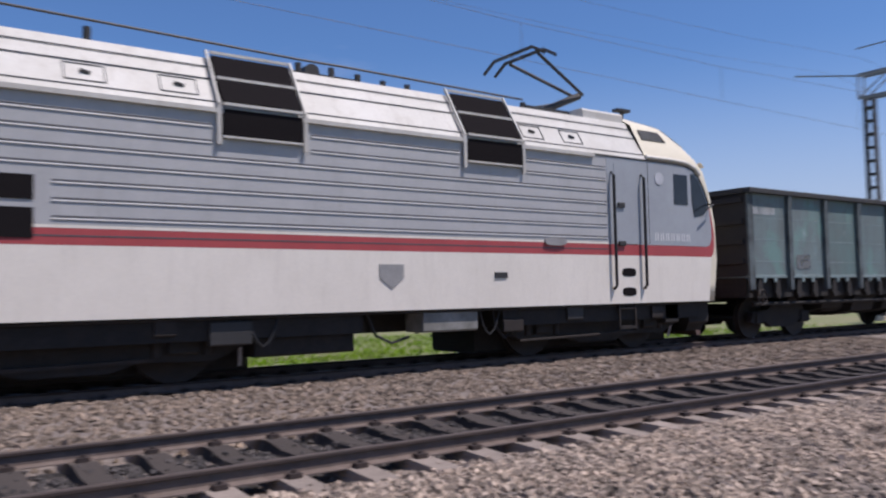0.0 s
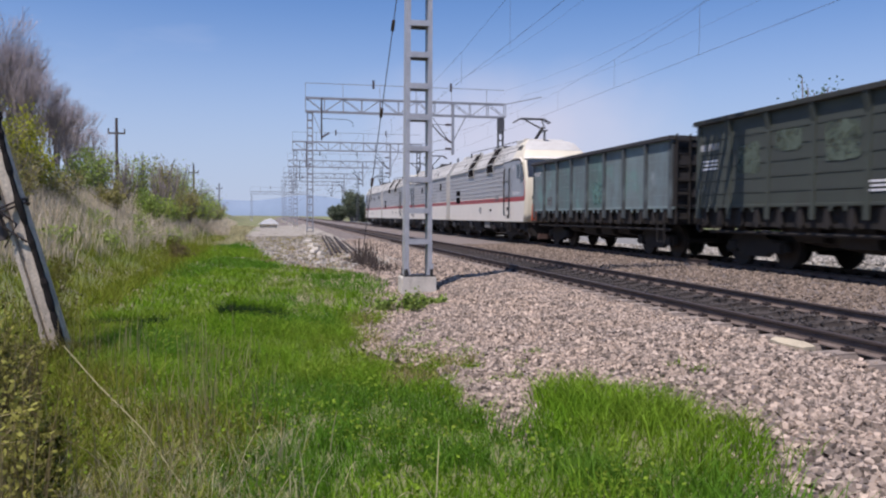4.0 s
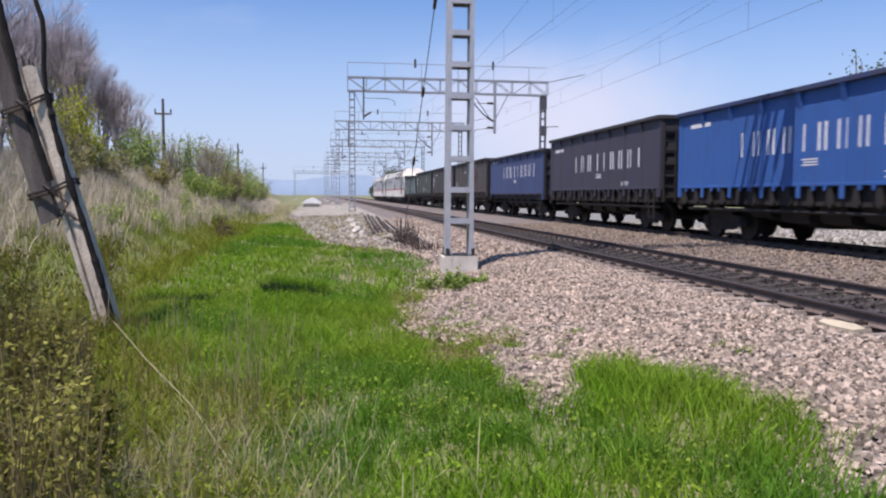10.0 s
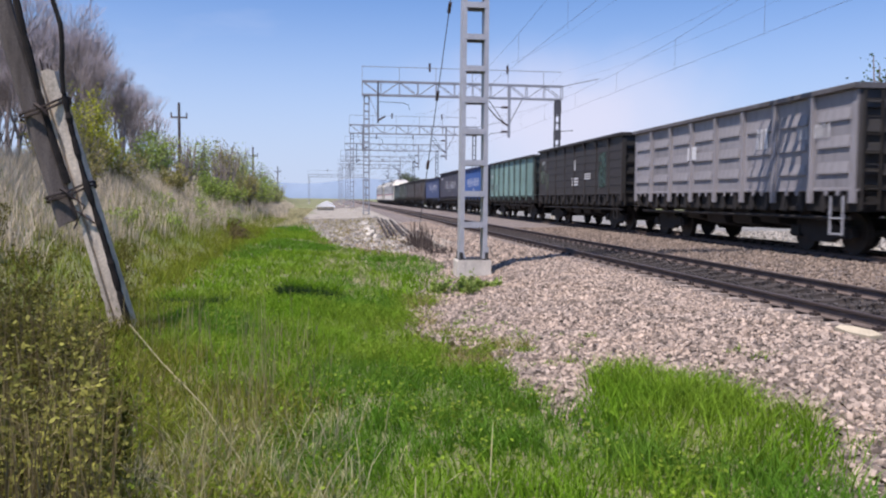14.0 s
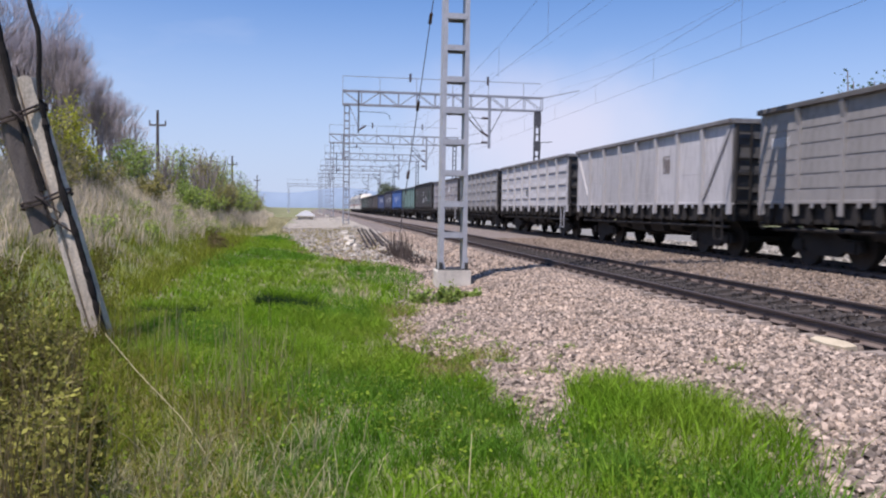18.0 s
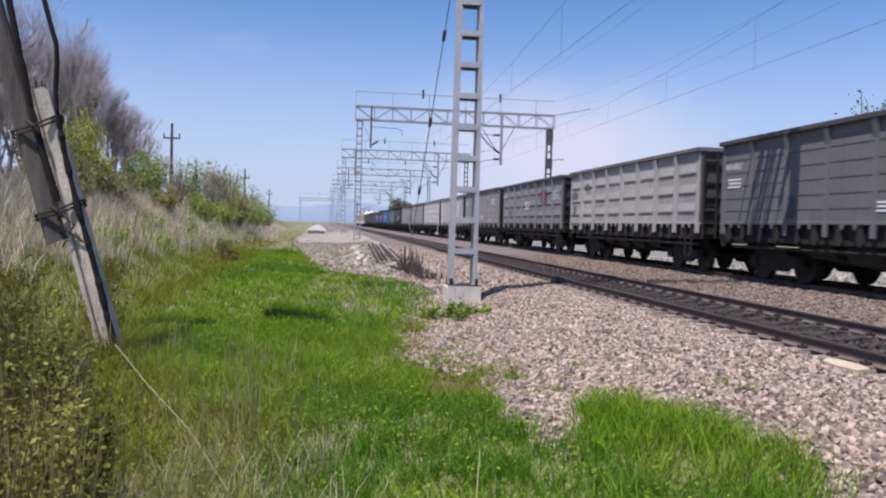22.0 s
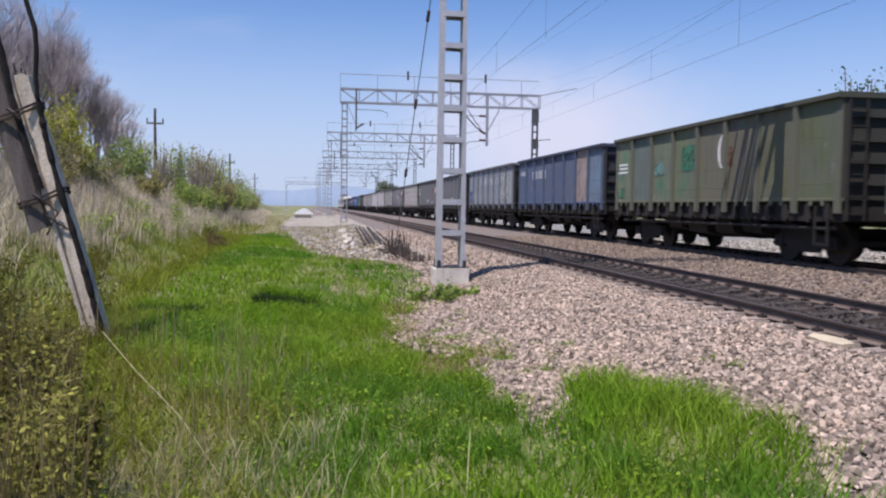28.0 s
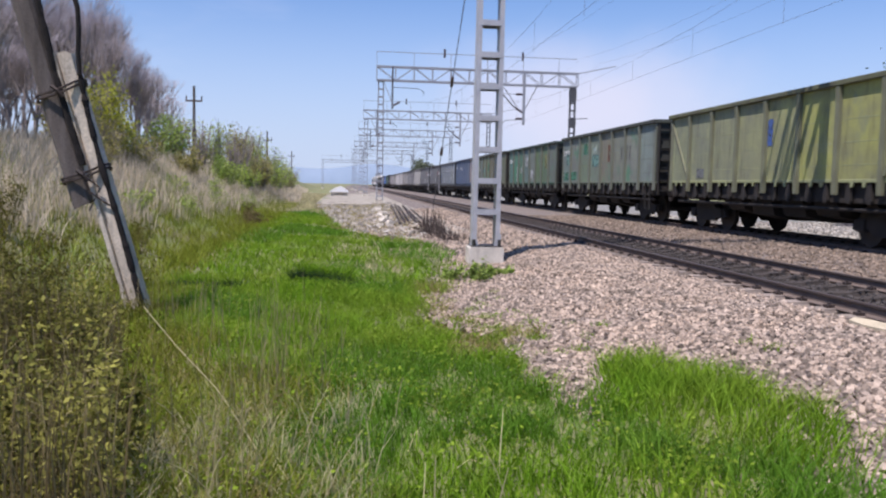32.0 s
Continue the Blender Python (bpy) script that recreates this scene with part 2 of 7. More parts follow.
pole_concrete = mat("stained_pole_concrete", (0.70, 0.60, 0.48), 0.95, 0, (0.44, 0.38, 0.31), 3.5, 1.0, 0.25, 40, 0.12, stretch=(1, 1, 0.5), rust=(0.09, 0.07, 0.058), rust_amount=0.7)
glass = mat("dark_window_glass", (0.02, 0.026, 0.034), 0.12, 0, spec=0.4)
mark_white = mat("stencil_white", (0.74, 0.73, 0.72), 0.7, 0, (0.55, 0.54, 0.53), 14.0, 0.7)
mark_red = mat("stencil_red", (0.17, 0.055, 0.055), 0.7, 0, (0.12, 0.055, 0.05), 8.0, 0.8)
mark_dark = mat("stencil_dark", (0.05, 0.06, 0.06), 0.8, 0, (0.09, 0.1, 0.1), 8.0, 0.8)
wood = mat("weathered_wood", (0.135, 0.112, 0.10), 0.9, 0, (0.05, 0.038, 0.032), 6.0, 0.9, 0.25, 60, 0.4, stretch=(1, 1, 0.15))
bark = mat("bark", (0.31, 0.265, 0.255), 0.95, 0, (0.15, 0.125, 0.12), 5.0, 0.8, 0.2, 40, 0.3)
twig = mat("twig", (0.48, 0.425, 0.45), 0.95, 0, (0.39, 0.345, 0.36), 2.0, 0.7, 0.2, 40)


def leaf_mat(name, c, c2, isl=0.45):
    return mat(name, c, 0.65, 0, c2, 0.9, 0.9, 0.1, 30, island=isl, sheen_through=0.45, spec=0.12)


leaf_green = leaf_mat("leaf_green", (0.29, 0.40, 0.09), (0.33, 0.39, 0.12))
leaf_spring = leaf_mat("leaf_spring", (0.37, 0.48, 0.10), (0.40, 0.46, 0.14))
leaf_yellow = leaf_mat("leaf_yellow_green", (0.44, 0.45, 0.06), (0.36, 0.38, 0.07))
leaf_olive = leaf_mat("leaf_olive", (0.32, 0.31, 0.10), (0.38, 0.33, 0.15))
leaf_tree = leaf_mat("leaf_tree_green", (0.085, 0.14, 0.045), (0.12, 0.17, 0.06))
# air haze of the distance is mixed into this leaf colour
leaf_haze = leaf_mat("leaf_haze_grey_green", (0.17, 0.205, 0.13), (0.21, 0.235, 0.17))
blade_shadow = leaf_mat("grass_shadow_green", (0.045, 0.085, 0.03), (0.06, 0.10, 0.04))
blade_green = leaf_mat("grass_bright_green", (0.155, 0.295, 0.016), (0.225, 0.315, 0.035), 0.45)
blade_deep = leaf_mat("grass_deep_green", (0.10, 0.23, 0.018), (0.14, 0.25, 0.027), 0.4)
blade_dry = leaf_mat("grass_dry_straw", (0.70, 0.60, 0.46), (0.58, 0.50, 0.38), 0.35)
blade_straw = leaf_mat("grass_yellow_straw", (0.53, 0.475, 0.29), (0.40, 0.36, 0.20), 0.4)
blade_mixed = leaf_mat("grass_olive", (0.225, 0.245, 0.032), (0.17, 0.225, 0.024), 0.45)
herb_green = leaf_mat("herb_green", (0.20, 0.31, 0.025), (0.25, 0.31, 0.04), 0.5)
weed_olive = leaf_mat("weed_olive", (0.155, 0.15, 0.03), (0.105, 0.095, 0.025), 0.6)
weed_yellow = leaf_mat("weed_yellow", (0.34, 0.325, 0.08), (0.24, 0.225, 0.05), 0.5)
stalk_dark = leaf_mat("dark_stalk", (0.15, 0.115, 0.055), (0.22, 0.175, 0.085), 0.4)
blade_brown = leaf_mat("grass_withered_brown", (0.34, 0.285, 0.115), (0.25, 0.21, 0.075), 0.45)
stalk_brown = leaf_mat("dead_stalk", (0.34, 0.285, 0.15), (0.42, 0.36, 0.19), 0.4)


# ---- mesh tools ----
class Mesh:
    """A bag of corners and faces that becomes one mesh."""

    def __init__(self):
        self.v, self.f = [], []

    def add(self, verts, faces):
        n = len(self.v)
        self.v += [tuple(p) for p in verts]
        self.f += [tuple(i + n for i in q) for q in faces]
        return self

    def box(self, x0, x1, y0, y1, z0, z1, bevel=0.0):
        if bevel:
            b = bevel
            prof = [(x0 + b, z0), (x1 - b, z0), (x1, z0 + b), (x1, z1 - b), (x1 - b, z1), (x0 + b, z1), (x0, z1 - b), (x0, z0 + b)]
            return self.prism([(x, z) for x, z in prof], y0, y1)
        v = [(x, y, z) for z in (z0, z1) for y in (y0, y1) for x in (x0, x1)]
        return self.add(v, [(0, 2, 3, 1), (4, 5, 7, 6), (0, 1, 5, 4), (2, 6, 7, 3), (0, 4, 6, 2), (1, 3, 7, 5)])

    def prism(self, prof, y0, y1, axis="y"):
        """A profile drawn out along an axis: (x, z) along y, (y, z) along x, (x, y) along z."""
        n = len(prof)

        def at(p, s):
            return {"y": (p[0], s, p[1]), "x": (s, p[0], p[1]), "z": (p[0], p[1], s)}[axis]
        v = [at(p, y0) for p in prof] + [at(p, y1) for p in prof]
        f = [(i, (i + 1) % n, (i + 1) % n + n, i + n) for i in range(n)]
        return self.add(v, f + [tuple(range(n))[::-1], tuple(range(n, 2 * n))])

    def tube(self, pts, r, n=6, r2=None, cap=True):
        pts = [Vector(p) for p in pts]
        rings = []
        for i, p in enumerate(pts):
            d = (pts[min(i + 1, len(pts) - 1)] - pts[max(i - 1, 0)]).normalized()
            u = d.cross(Vector((0, 0, 1)) if abs(d.z) < 0.95 else Vector((1, 0, 0))).normalized()
            w = d.cross(u)
            k = r[i] if isinstance(r, list) else r if r2 is None else r + (r2 - r) * i / (len(pts) - 1)
            rings.append([p + (u * math.cos(a) + w * math.sin(a)) * k for a in (2 * math.pi * j / n for j in range(n))])
        v = [q for ring in rings for q in ring]
        f = [(i * n + j, i * n + (j + 1) % n, (i + 1) * n + (j + 1) % n, (i + 1) * n + j) for i in range(len(pts) - 1) for j in range(n)]
        if cap:
            f += [tuple(range(n))[::-1], tuple(range(len(v) - n, len(v)))]
        return self.add(v, f)

    def bar(self, a, b, w, h=None):
        """A square bar from a to b."""
        h = h or w
        a, b = Vector(a), Vector(b)
        d = (b - a).normalized()
        u = d.cross(Vector((0, 0, 1)) if abs(d.z) < 0.95 else Vector((0, 1, 0))).normalized() * w / 2
        k = d.cross(u).normalized() * h / 2
        v = [p + s * u + t * k for p in (a, b) for s, t in ((-1, -1), (1, -1), (1, 1), (-1, 1))]
        return self.add(v, [(3, 2, 1, 0), (4, 5, 6, 7), (0, 1, 5, 4), (1, 2, 6, 5), (2, 3, 7, 6), (3, 0, 4, 7)])

    def data(self, name, material, smooth=False):
        me = bpy.data.meshes.new(name)
        me.from_pydata(self.v, [], self.f)
        me.materials.append(material)
        if smooth:
            me.shade_smooth()
        me.validate()
        return me


def part(name, mesh, material, parent, label="", at=None, smooth=False):
    """Links a mesh as one part under a thing; mesh may be shared data."""
    data = mesh.data(name, material, smooth) if isinstance(mesh, Mesh) else mesh
    ob = new(name, data)
    ob.parent = parent
    if at is not None:
        ob.matrix_basis = at if isinstance(at, Matrix) else Matrix.Translation(at)
    return tagged(ob, label)


def thing(name, label, category, group="", m=None, kind=""):
    ob = new(name)
    ob.empty_display_size = 0.2
    if m is not None:
        ob.matrix_basis = m
    return tagged(ob, label, category, group, kind)


def raw_mesh(name, verts, faces_flat, per, material, smooth=False):
    """A mesh from numpy arrays: all faces have per corners."""
    me = bpy.data.meshes.new(name)
    nv, nf = len(verts), len(faces_flat) // per
    me.vertices.add(nv)
    me.vertices.foreach_set("co", np.ascontiguousarray(verts, dtype=np.float32).ravel())
    me.loops.add(nf * per)
    me.loops.foreach_set("vertex_index", np.ascontiguousarray(faces_flat, dtype=np.int32))
    me.polygons.add(nf)
    me.polygons.foreach_set("loop_start", np.arange(0, nf * per, per, dtype=np.int32))
    me.polygons.foreach_set("use_smooth", np.full(nf, smooth))
    me.materials.append(material)
    me.update(calc_edges=True)
    return me


rng = np.random.default_rng(7)

# ---- plan ----
NEAR, FAR = 6.33, 12.315           # track axes
WIRE = 6.175                        # stagger axis of the near contact wire
SLEEPER = 0.545
G0 = 16.0                           # nearest gantry

EDGE = ((-60, 2.6), (-14, 2.2), (-6, 1.7), (0, 2.3), (3.8, 2.75), (4.8, 3.2), (5.6, 3.2), (6.3, 3.08), (6.8, 2.8), (7.1, 2.25), (7.3, 1.75), (8.5, 1.95), (9.1, 1.45), (9.8, 1.2), (11, 1.2), (13, 1.55), (18, 2.2), (21, 2.05), (23.5, 1.7), (25.5, 0.8), (27, 0.05), (33, -0.6), (45, -1.5), (65, -2.6), (120, -3.4), (400, -4.0))
GREEN = ((2, -0.25), (6, -0.3), (6.8, -0.5), (7.6, -1.15), (9, -1.9), (11.6, -2.5), (14.3, -2.85), (18.6, -3.05), (30, -3.25), (43, -3.4), (64, -2.9), (120, -3.8))   # where the bright grass gives way to rough growth
FOOT = ((-60, -3.0), (0, -1.8), (6, -2.3), (9, -2.6), (13, -3.0), (21, -3.6), (26, -3.5), (47, -3.9), (64, -3.7), (84, -4.8), (118, -6.8), (400, -12))


def line_at(table, y):
    return np.interp(y, [a for a, _ in table], [b for _, b in table])


def sstep(t):
    t = np.clip(t, 0, 1)
    return t * t * (3 - 2 * t)


def ground_z(x, y):
    """Height of the ground sheet, without the ballast."""
    x, y = np.asarray(x, float), np.asarray(y, float)
    z = np.full(np.broadcast(x, y).shape, -0.56)
    z = z + 0.16 * sstep((x - 0.5) / 2.5)
    d = line_at(FOOT, y) - x
    rise = np.interp(y, [-60, 5, 14, 40, 120, 400], [1.2, 1.3, 2.4, 2.6, 2.6, 1.5])
    z = z + rise * sstep(d / 6.0) * np.clip((400 - y) / 200, 0, 1)
    z = z - 0.8 * sstep((x - 18) / 6)
    z = z + 0.05 * np.sin(x * 1.3 + 0.4 * y) * np.sin(y * 0.9) + 0.03 * np.sin(x * 3.1 + y * 2.3)
    return z


def ballast_z(x, y):
    """Top of the ballast: a flat bed with shoulders on both sides."""
    x, y = np.asarray(x, float), np.asarray(y, float)
    z = np.interp(x, [-3, 0.5, 2.6, 3.1, 3.4, 3.8, 4.8, 7.8, 8.3, 9.6, 10.6, 10.95, 13.7, 14.2, 15.2, 17.5], [-0.60, -0.52, -0.44, -0.35, -0.26, -0.19, -0.16, -0.16, -0.15, -0.12, -0.10, -0.13, -0.15, -0.2, -0.5, -0.62]) - 0.07 * ((np.minimum(np.abs(x - NEAR), np.abs(x - FAR)) < 1.25))
    return z + 0.015 * np.sin(x * 5.1 + y * 3.3) * np.sin(y * 4.7 - x)


# ---- ground ----
def grid_sheet(name, xs, ys, zfun, material, label, keep=None):
    X, Y = np.meshgrid(xs, ys)
    Z = zfun(X, Y)
    v = np.stack([X, Y, Z], -1).reshape(-1, 3)
    nx, ny = len(xs), len(ys)
    i = np.arange(nx - 1)[None, :] + nx * np.arange(ny - 1)[:, None]
    f = np.stack([i, i + 1, i + nx + 1, i + nx], -1).reshape(-1, 4)
    if keep is not None:
        c = v[f].mean(1)
        f = f[keep(c[:, 0], c[:, 1])]
    ob = new(name, raw_mesh(name, v, f.ravel(), 4, material, True))
    return tagged(ob, label, name, kind="structure"), v


def axis_steps(*pieces):
    return np.unique(np.concatenate([np.arange(a, b, s) for a, b, s in pieces]))


soil = mat("meadow_soil", (0.14, 0.175, 0.05), 0.95, 0, (0.23, 0.19, 0.115), 0.5, 1.0, 0.3, 22.0, 0.5)
xs = axis_steps((-2600, -300, 230), (-300, -60, 20), (-60, -14, 2), (-14, 5, 0.35), (5, 26, 1.0), (26, 80, 6), (80, 300, 20), (300, 2700, 240))
ys = axis_steps((-2600, -200, 240), (-200, -30, 10), (-30, 2, 1.0), (2, 32, 0.4), (32, 80, 1.5), (80, 200, 6), (200, 600, 40), (600, 3200, 260))
ground, _ = grid_sheet("ground", xs, ys, ground_z, soil, "uneven spring meadow soil under grass beside the railway")

bx = axis_steps((-3, 18.01, 0.2))
by = axis_steps((-300, -30, 6), (-30, 45, 0.3), (45, 120, 2), (120, 700, 20))


def bed_z(x, y):
    """Whichever lies higher: ballast or the ground beside it."""
    return np.where(np.asarray(x) < 3.4, np.maximum(ballast_z(x, y), ground_z(x, y) + 0.012), ballast_z(x, y))


ballast, _ = grid_sheet("ballast", bx, by, bed_z, ballast_bed, "pinkish grey crushed stone ballast bed under both tracks",
                        keep=lambda x, y: x > line_at(EDGE, y) + 0.25 * np.sin(y * 2.1) * np.sin(x * 3))

# ---- tracks ----
WEB_PROFILE = ((-0.075, -0.135), (0.075, -0.135), (0.075, -0.125), (0.014, -0.108), (0.012, -0.03), (-0.012, -0.03), (-0.014, -0.108), (-0.075, -0.125))
HEAD_PROFILE = ((0.012, -0.036), (0.036, -0.027), (0.036, -0.006), (0.028, 0.0), (-0.028, 0.0), (-0.036, -0.006), (-0.036, -0.027), (-0.012, -0.036))


def sleeper_mesh():
    m = Mesh()
    a, b = 1.35, 0.135
    prof = [(-a, -0.26), (a, -0.26), (a, -0.178), (a - 0.05, -0.142), (0.95, -0.128), (0.55, -0.13), (0.3, -0.165), (-0.3, -0.165), (-0.55, -0.13), (-0.95, -0.128), (-a + 0.05, -0.142), (-a, -0.178)]
    n = len(prof)
    v = [(x, -b, z) for x, z in prof] + [(x, b, z) for x, z in prof]
    for i, (x, z) in enumerate(prof):
        if z > -0.24:
            v[i] = (x, -b + 0.03, z)
            v[i + n] = (x, b - 0.03, z)
    return m.add(v, [(i, (i + 1) % n, (i + 1) % n + n, i + n) for i in range(n)] + [tuple(range(n))[::-1], tuple(range(n, 2 * n))])


def build_track(axis, y0, y1, label, half):
    tr = thing("track", label, "railway track", m=Matrix.Translation((axis, 0, 0)), kind="structure")
    for s in (half, -half):
        web = Mesh().prism([(x + s, z) for x, z in WEB_PROFILE], -320, 720)
        r = part("rail", web, rail_web, tr, "dusty beige web and foot of a steel rail")
        part("rail_head", Mesh().prism([(x + s, z) for x, z in HEAD_PROFILE], -320, 720), rail_mat, r, "dark rusty rail head")
        head = Mesh().prism([(s - 0.022, 0.0), (s + 0.022, 0.0), (s + 0.018, 0.002), (s - 0.018, 0.002)], -320, 720)
        part("running_surface", head, rail_head, r, "dull worn running surface")
        clips = Mesh()
        for k in range(round(y0 / SLEEPER), round(y1 / SLEEPER)):
            y = k * SLEEPER + 0.27
            for e in (-0.1, 0.1):
                clips.box(s + e - 0.04, s + e + 0.04, y - 0.05, y + 0.05, -0.14, -0.092)
                clips.tube([(s + e, y, -0.1), (s + e, y, -0.07)], 0.018, 6)
        ob = part("fastening", clips, rail_mat, tr, "row of rusty rail clips")
        tagged(ob, kind="stuff")
    return tr


near_track = build_track(NEAR, -14, 40, "railway track on concrete sleepers with rusty rails", 0.825)
far_track = build_track(FAR, -24, 40, "second railway track on concrete sleepers carrying the train", 0.795)

# stones: irregular blocks
def scatter_stones(name, x, y, zf, size, material, label):
    n = len(x)
    base = np.array([(sx, sy, sz) for sz in (-1, 1) for sy in (-1, 1) for sx in (-1, 1)], float)
    v = np.repeat(base[None], n, 0) * (1 + 0.45 * (rng.random((n, 8, 3)) - 0.5))
    v[:, 4:, :2] *= (0.5 + 0.45 * rng.random((n, 1, 1)))
    v *= (size * (0.6 + 0.8 * rng.random(n)))[:, None, None] * np.stack([0.65 + 0.5 * rng.random(n), 0.65 + 0.5 * rng.random(n), 0.45 + 0.4 * rng.random(n)], 1)[:, None, :]
    q = rng.normal(size=(n, 4))
    q /= np.linalg.norm(q, axis=1)[:, None]
    w, a, b, c = q.T
    R = np.stack([1 - 2 * (b * b + c * c), 2 * (a * b - c * w), 2 * (a * c + b * w), 2 * (a * b + c * w), 1 - 2 * (a * a + c * c), 2 * (b * c - a * w),
                  2 * (a * c - b * w), 2 * (b * c + a * w), 1 - 2 * (a * a + b * b)], 1).reshape(n, 3, 3)
    v = np.einsum("nij,nkj->nki", R, v)
    v += np.stack([x, y, zf(x, y) + 0.006 + size * 0.3 * rng.random(n)], 1)[:, None, :]
    quad = np.array([(0, 2, 3, 1), (4, 5, 7, 6), (0, 1, 5, 4), (2, 6, 7, 3), (0, 4, 6, 2), (1, 3, 7, 5)])
    f = (quad[None] + 8 * np.arange(n)[:, None, None]).ravel()
    ob = new(name, raw_mesh(name, v.reshape(-1, 3), f, 4, material))
    return tagged(ob, label, "gravel", kind="stuff")


def points(n, x0, x1, y0, y1):
    return x0 + (x1 - x0) * rng.random(n), y0 + (y1 - y0) * rng.random(n)


def clear_of_sleepers(x, y):
    """True in the cribs between the sleepers of both tracks, and outside the tracks."""
    on = np.minimum(np.abs(x - NEAR), np.abs(x - FAR)) < 1.38
    return ~(on & (np.abs((y - 0.27 + SLEEPER / 2) % SLEEPER - SLEEPER / 2) < 0.16))


x, y = points(107000, 0.4, 5.42, -12, 17)
ok = x > line_at(EDGE, y) - 0.35 + 0.5 * rng.random(len(x)) ** 2
ok &= clear_of_sleepers(x, y)
scatter_stones("ballast_stones", x[ok], y[ok], bed_z, 0.0205, stone_mat, "loose pinkish grey crushed stones on the ballast shoulder")
x, y = points(9000, 0.9, 2.9, 5.2, 9.6)
ok = (np.abs(x - np.interp(y, [5.4, 6.6, 7.6, 9.6], [1.70, 1.83, 1.95, 1.7])) < np.interp(y, [5.5, 6.0, 6.6, 7.6, 9.6], [0.04, 0.26, 0.42, 0.55, 0.7])) & (x < line_at(EDGE, y) + 0.5)
scatter_stones("ballast_stones", x[ok], y[ok], lambda a, b: ground_z(a, b) + 0.006, 0.016, stone_mat, "trodden tongue of crushed stones running into the grass")
x, y = points(24000, 0.3, 5.2, 17, 45)
ok = x > line_at(EDGE, y) + 0.2 * rng.random(len(x))
scatter_stones("ballast_stones", x[ok], y[ok], bed_z, 0.026, stone_mat, "loose pinkish grey crushed stones further along the track")
x, y = points(30000, 7.2, 11.2, -20, 36)
ok = clear_of_sleepers(x, y)
scatter_stones("ballast_stones", x[ok], y[ok], ballast_z, 0.026, stone_brown, "loose brownish crushed stones between the two tracks")
x, y = points(30000, 5.5, 7.1, -14, 26)
ok = clear_of_sleepers(x, y)
scatter_stones("oily_stones", x[ok], y[ok], ballast_z, 0.024, stone_dirty, "dark oily crushed stones between the rails")
x, y = points(9000, 5.6, 7.0, -14, 26)
ok = ~clear_of_sleepers(x, y) & (rng.random(len(x)) < np.interp(y, [0, 4], [0.25, 0.8]))
scatter_stones("oily_stones", x[ok], y[ok], lambda a, b: np.interp(np.abs(a - NEAR), [0.3, 0.55], [-0.172, -0.138]), 0.018, stone_dirty, "dark oily stones strewn over the sleepers")
x, y = points(9000, 4.85, 5.3, -14, 22)
ok = ~clear_of_sleepers(x, y) & (rng.random(len(x)) < np.interp(x, [4.98, 5.14, 5.26], [1.0, 0.7, 0.0])) & (rng.random(len(x)) < np.interp(y, [0, 4], [0.1, 1.0]))
scatter_stones("ballast_stones", x[ok], y[ok], lambda a, b: np.full(len(a), -0.15), 0.018, stone_mat, "crushed stones lying over the sleeper ends")
x, y = points(9000, 14.6, 18.0, -20, 40)
scatter_stones("ballast_stones", x, y, ballast_z, 0.035, stone_mat, "pale crushed stones on the outer shoulder of the far track")

# ---- overhead line ----
def mast_parts(g, x, y, z0, z1, w0, w1, near, dark=False):
    """A two-legged batten mast; the nearest one gets its plates as parts."""
    material = galv if near else dark_lattice if dark else galv_far
    for s in (-1, 1):
        leg = Mesh()
        xo0, xo1 = x + s * w0 / 2, x + s * w1 / 2
        t = 0.085
        v = []
        for z, xo in ((z0, xo0), (z1, xo1)):
            v += [(xo - s * t, y - 0.17, z), (xo, y - 0.17, z), (xo, y + 0.17, z), (xo - s * t, y + 0.17, z)]
        leg.add(v, [(0, 1, 2, 3), (4, 7, 6, 5), (0, 4, 5, 1), (1, 5, 6, 2), (2, 6, 7, 3), (3, 7, 4, 0)])
        part("mast_leg", leg, material, g)
    n = round((z1 - z0) / 0.62)
    if near:
        for k in range(n):
            z = z0 + 0.68 + k * 0.62
            w = w0 + (w1 - w0) * (z - z0) / (z1 - z0)
            for e in (-1, 1):
                part("batten_plate", Mesh().box(x - w / 2 + 0.06, x + w / 2 - 0.06, y + e * 0.172 - 0.006, y + e * 0.172 + 0.006, z - 0.055, z + 0.055), material, g)
            part("batten_shelf", Mesh().box(x - w / 2 + 0.08, x + w / 2 - 0.08, y - 0.16, y + 0.16, z + 0.03, z + 0.042), dark_steel, g)
    else:
        plate = Mesh().box(-w0 / 2 + 0.06, w0 / 2 - 0.06, -0.17, 0.17, -0.05, 0.05).data("batten_plate", material)
        for k in range(n):
            part("batten_plate", plate, material, g, at=(x, y, z0 + 0.3 + k * 0.62))


